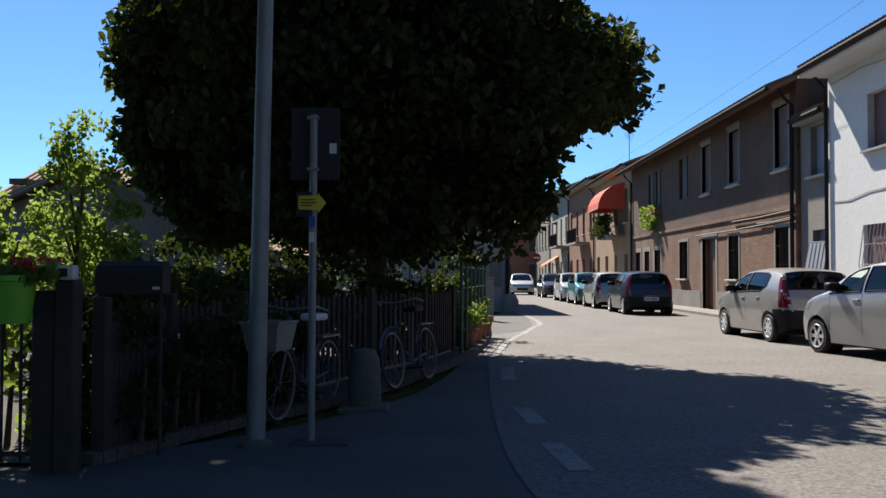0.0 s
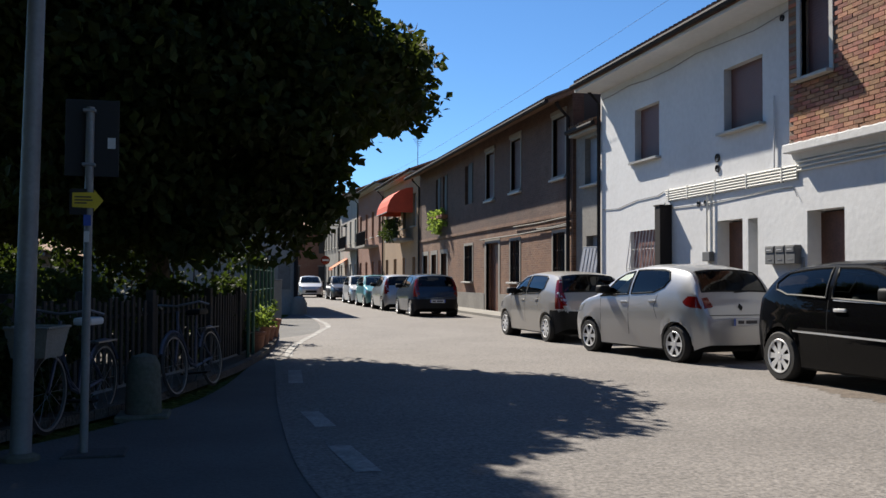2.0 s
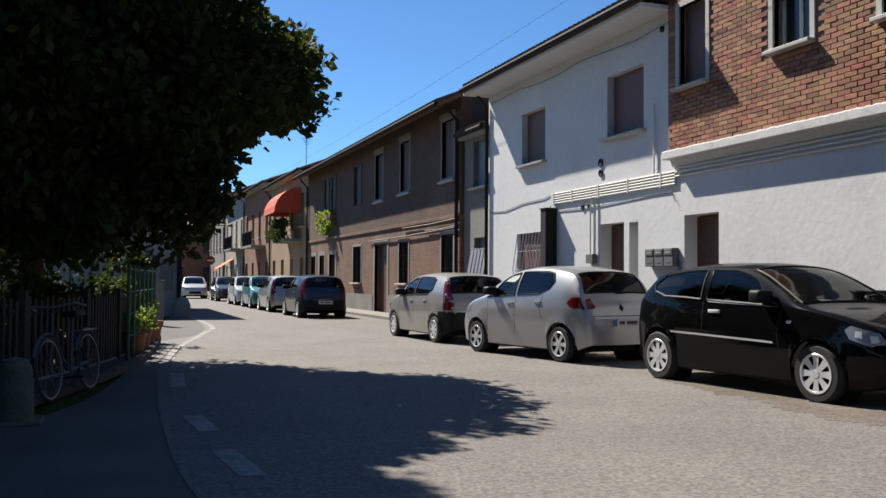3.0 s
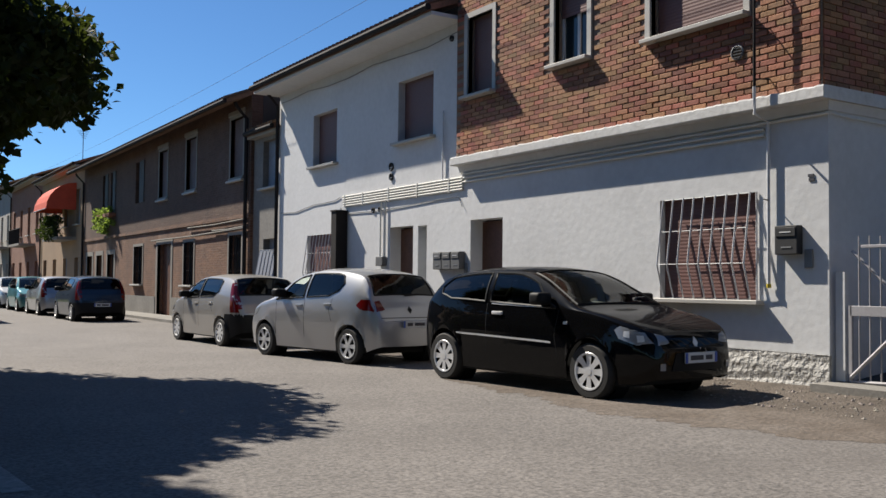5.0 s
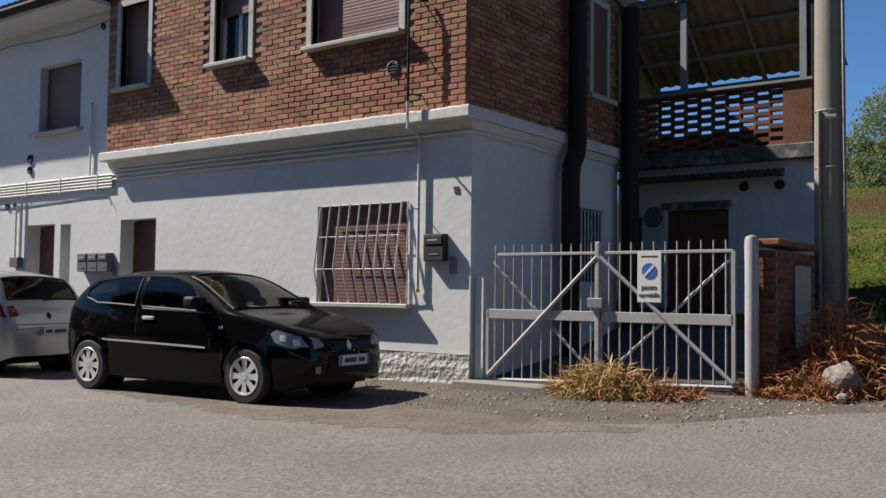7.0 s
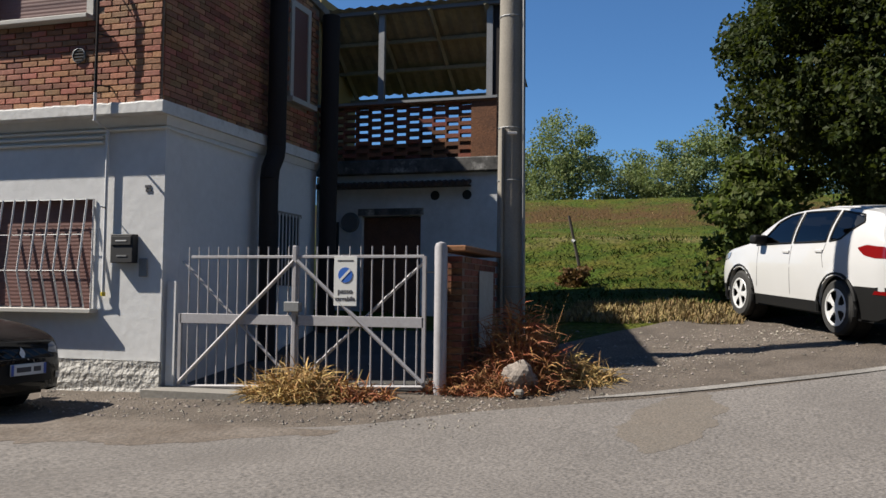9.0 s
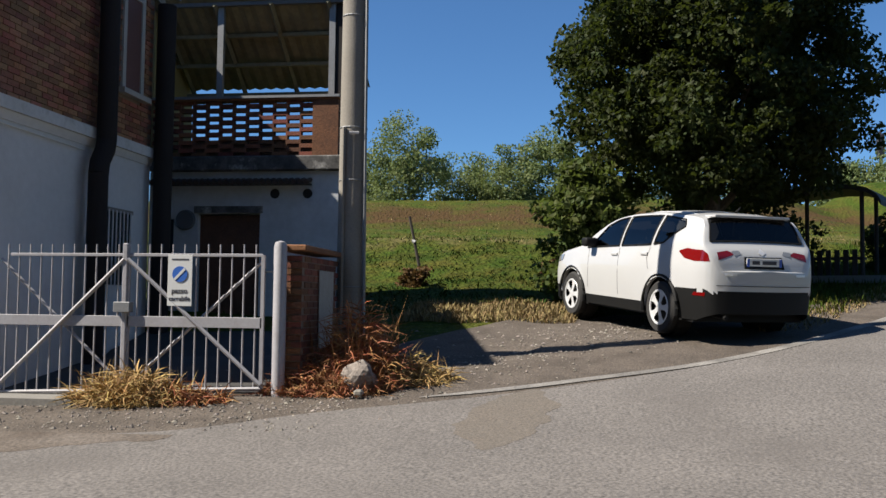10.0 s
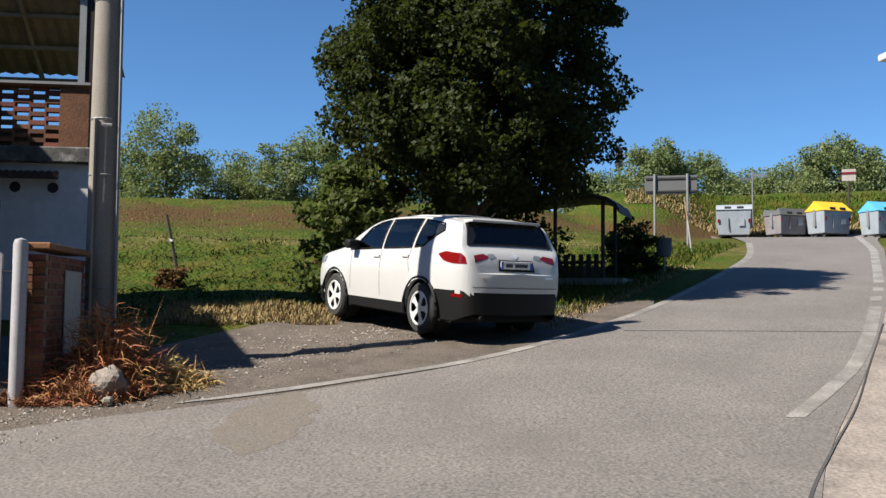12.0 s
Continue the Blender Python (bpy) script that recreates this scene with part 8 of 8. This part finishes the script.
for z in (1.85, 2.3):
    part("stiffener", cbox(-0.06, -0.03, -0.85, 0.85, z - 0.03, z + 0.03), M["darkbox"], bd)
mk_ = thing("marker_pole", pose(29.3, -11.5, ground_z(29.3, -11.5)), "thin orange and white marker pole", "marker pole")
part("lower", tube(bmesh.new(), [(0, 0, -0.1), (0.03, 0.12, 1.0)], 0.03, 6), M["paleplaster"], mk_)
part("upper", tube(bmesh.new(), [(0.03, 0.12, 1.0), (0.05, 0.22, 1.75)], 0.03, 6), M["ochre"], mk_)


def bin_container(x, y, lid, label, w=1.5, h_=1.25, turn=-62, peak=0.0, tub="bingrey"):
    t = thing("waste_container", pose(x, y, ground_z(x, y), 0, 0, turn + 90), label, "waste container", "waste containers")
    b_ = bmesh.new()
    lo = [b_.verts.new((sx_ * w * 0.45, sy_ * 0.5, 0.18)) for sx_, sy_ in ((-1, -1), (1, -1), (1, 1), (-1, 1))]
    hi = [b_.verts.new((sx_ * w * 0.5, sy_ * 0.58, h_)) for sx_, sy_ in ((-1, -1), (1, -1), (1, 1), (-1, 1))]
    b_.faces.new(lo[::-1]), b_.faces.new(hi)
    for k in range(4):
        b_.faces.new((lo[k], lo[(k + 1) % 4], hi[(k + 1) % 4], hi[k]))
    bevel(b_, 0.03, 2)
    part("tub", b_, M[tub], t)
    l_ = bmesh.new()
    ra, rb = [[l_.verts.new((sx_, y_, z_)) for y_, z_ in ((-0.62, h_ + 0.02), (-0.5, h_ + 0.2 - peak * 0.6), (0.0, h_ + 0.3 + peak), (0.5, h_ + 0.2 - peak * 0.6), (0.62, h_ + 0.02))] for sx_ in (-w * 0.52, w * 0.52)]
    l_.faces.new(ra), l_.faces.new(rb[::-1])
    for k in range(5):
        l_.faces.new((ra[k], ra[(k + 1) % 5], rb[(k + 1) % 5], rb[k]))
    lid_ = part("lid", l_, M[lid], t, "lid of its own colour")
    for sx_ in (-0.3, 0.3):
        part("hatch", cbox(sx_ * w * 0.6 - 0.14, sx_ * w * 0.6 + 0.14, -0.6, -0.52, h_ + 0.06, h_ + 0.17, 0.01), M["darkbox"], lid_)
    for sx_ in (-1, 1):
        part("lifting_arm", cbox(sx_ * w * 0.5 - 0.05, sx_ * w * 0.5 + 0.05, -0.06, 0.06, 0.5, h_ + 0.1, 0.01), M["galv"], t)
        part("hazard_patch", cbox(sx_ * w * 0.44 - 0.045, sx_ * w * 0.44 + 0.045, -0.59, -0.57, 0.72, 0.9), M["redlamp"], t)
    part("label_plate", cbox(0.2, 0.45, -0.585, -0.56, 0.58, 0.9), M["bingrey"], t)
    part("panel_seam", cbox(-0.25, -0.23, -0.6, -0.55, 0.4, 0.95), M["signback"], t)
    for sx_ in (-0.38, 0.38):
        for sy_ in (-0.38, 0.38):
            part("castor", lathe(bmesh.new(), [(0.0, -0.03), (0.09, -0.03), (0.09, 0.03), (0.0, 0.03)], 12, "x", (sx_ * w, sy_, 0.09)), M["rubber"], t)
    return t


def along(px_az, dist):
    a = radians(px_az)
    return -math.sin(a) * dist, math.cos(a) * dist


M["binplum"] = mat("dull_plum_grey_steel", (0.2, 0.185, 0.19), 0.6, var=0.2, scale=3, grain=30, bump=0.15)
for az, d, lid, lab, hh, turn_, peak_, tub_ in ((-113.85, 44.5, "bingrey", "tall grey waste container with grey lid", 1.3, 0, 0.0, "bingrey"), (-116.7, 44.5, "signback", "low plum-grey wheeled waste container", 1.0, 40, -0.2, "binplum"),
                                        (-119.0, 44.5, "binyellow", "grey waste container with peaked yellow lid", 1.15, 42, 0.16, "bingrey"), (-121.8, 44.0, "binblue", "grey waste container with peaked blue lid", 1.15, 42, 0.16, "bingrey")):
    bin_container(*along(az, d), lid, lab, 1.5, hh, turn=az - 90 + turn_, peak=peak_, tub=tub_)
x, y = along(-117.75, 45.0)
sb = thing("small_bin", pose(x, y, ground_z(x, y), 0, 0, -118), "small dark brown bin squeezed between waste containers", "bin")
part("tub", cbox(-0.26, 0.26, -0.28, 0.28, 0.05, 0.85, 0.03, 2), M["woodoor"], sb)
part("lid", cbox(-0.29, 0.29, -0.31, 0.31, 0.855, 0.95, 0.03, 2), M["darkshutter"], sb)
x, y = along(-114.9, 47)
dp = thing("direction_signs", pose(x, y, ground_z(x, y)), "pole with two white direction plates on the embankment", "road sign")
part("pole", tube(bmesh.new(), [(0, 0, -1), (0, 0, 2.6)], 0.035, 6), M["galv"], dp)
part("plate", cbox(-0.02, 0.02, -0.75, -0.02, 2.4, 2.55), M["bingrey"], dp)
part("plate", cbox(-0.02, 0.02, 0.03, 0.65, 2.2, 2.35), M["galv"], dp)
x, y = along(-120.1, 47)
tp = thing("painted_board", pose(x, y, ground_z(x, y), 0, 0, -118), "white and red board on a post by the shrubs", "sign board")
part("post", tube(bmesh.new(), [(0, 0, -1), (0, 0, 2.5)], 0.05, 6), M["timber"], tp)
part("panel", cbox(-0.3, 0.3, -0.06, 0.0, 2.0, 2.55), M["paleplaster"], tp)
part("red_band", cbox(-0.3, 0.3, -0.075, -0.062, 2.3, 2.42), M["redlamp"], tp)
for az, d, top_, lab in ((-107.2, 75, 9.75, "far slim telecom mast"), (-85.6, 80, 8.7, "far dark mast among the trees")):
    x, y = along(az, d)
    t = thing("mast", pose(x, y, 0), lab, "mast", "masts")
    zt = 1.3 + d * math.tan(radians(top_))
    part("pole", tube(bmesh.new(), [(0, 0, 0), (0, 0, zt)], [0.16, 0.1], 8), M["darkbox"], t)
    part("antenna", cbox(-0.24, 0.24, -0.24, 0.24, zt - 2.0, zt - 0.2, 0.05), M["darkbox"], t)
sl = thing("street_lamp", pose(*along(-124.5, 14.5), ground_z(*along(-124.5, 14.5))), "street lamp with a pale flat head on a curved arm", "street lamp")
zl = 1.3 + 14.5 * (541 - 138) / 1646 - ground_z(*along(-124.5, 14.5))
part("pole", tube(bmesh.new(), [(0, 0, -0.1), (0, 0, zl - 0.3), (0.1, 0.12, zl)], [0.07, 0.055, 0.03], 10), M["galv"], sl)
part("arm", tube(bmesh.new(), [(0.1, 0.12, zl), (0.25, 0.3, zl + 0.03)], 0.03, 8), M["galv"], sl)
part("head", cbox(0.1, 0.35, 0.25, 0.62, zl - 0.03, zl + 0.07, 0.03, 2), M["plate"], sl)

# ---- bricks of the house's upper floor ----
fb = bmesh.new()
box(fb, -0.02, 0.03, -0.118, 0.118, -0.033, 0.033)
bevel(fb, 0.006, 1)
face_mesh = mesh_of("brick", fb, M["brick"])
COURSE, STEP = 0.079, 0.251
rest_v, rest_f = [], []
brick_rng = random.Random(8)
holes = [(o[0] - 0.11, o[1] + 0.11, o[2] - 0.07, o[3] + 0.11) for o in brick_open]
spots = []
for r in range(38):
    z = 3.775 + r * COURSE
    for c in range(33):
        y = B0 + 0.13 + c * STEP + (STEP / 2 if r % 2 else 0)
        if y > B1 - 0.1 or any(h0 < y + 0.09 and y - 0.09 < h1 and z0 < z < z1 for h0, h1, z0, z1 in holes):
            continue
        spots.append((Vector((BX + 0.012 + brick_rng.uniform(-0.005, 0.005), y, z)), 0))
    if r % 2:
        spots.append((Vector((BX + 0.012, B0 + 0.067, z)), 0.5))
        spots.append((Vector((BX + 0.1, B0 - 0.002, z)), 90.5))
    for c in range(18):
        x = BX + 0.16 + c * STEP + (STEP / 2 if r % 2 else 0)
        if x < 14.2 and z < 6.8 - 0.14 * (x - BX) and not (13.15 < x < 13.95 and 4.4 < z < 6.1):
            spots.append((Vector((x, B0 - 0.002 + brick_rng.uniform(-0.004, 0.004), z)), 90))
near = {i for i, (p, a) in enumerate(spots) if a == 0 and p.y < 10.4 and p.z < 5.35}
near = set(sorted(near)[:300])
brick_front = bpy.data.objects["brick_wall"]
for i, (p, a) in enumerate(spots):
    tilt = brick_rng.uniform(-0.5, 0.5)
    if i in near:
        b = new("brick", face_mesh)
        b.parent = brick_front
        b.matrix_basis = pose(p.x, p.y, p.z, tilt, 0, a)
    else:
        m_ = pose(p.x, p.y, p.z, tilt, 0, int(a)) @ Matrix.Diagonal((1, 0.5 if a % 1 else 1, 1, 1))
        k = len(rest_v)
        rest_v += [tuple(m_ @ Vector(q)) for q in ((-0.02, -0.118, -0.033), (-0.02, 0.118, -0.033), (-0.02, 0.118, 0.033), (-0.02, -0.118, 0.033), (0.02, -0.122, -0.036), (0.02, 0.122, -0.036), (0.02, 0.122, 0.036), (0.02, -0.122, 0.036))]
        rest_f += [(k, k + 3, k + 2, k + 1), (k, k + 1, k + 5, k + 4), (k + 1, k + 2, k + 6, k + 5), (k + 2, k + 3, k + 7, k + 6), (k + 3, k, k + 4, k + 7)]
rb = raw("brickwork", rest_v, rest_f, M["brick_joined"])
rb.parent = house
rb["kind"] = "stuff"
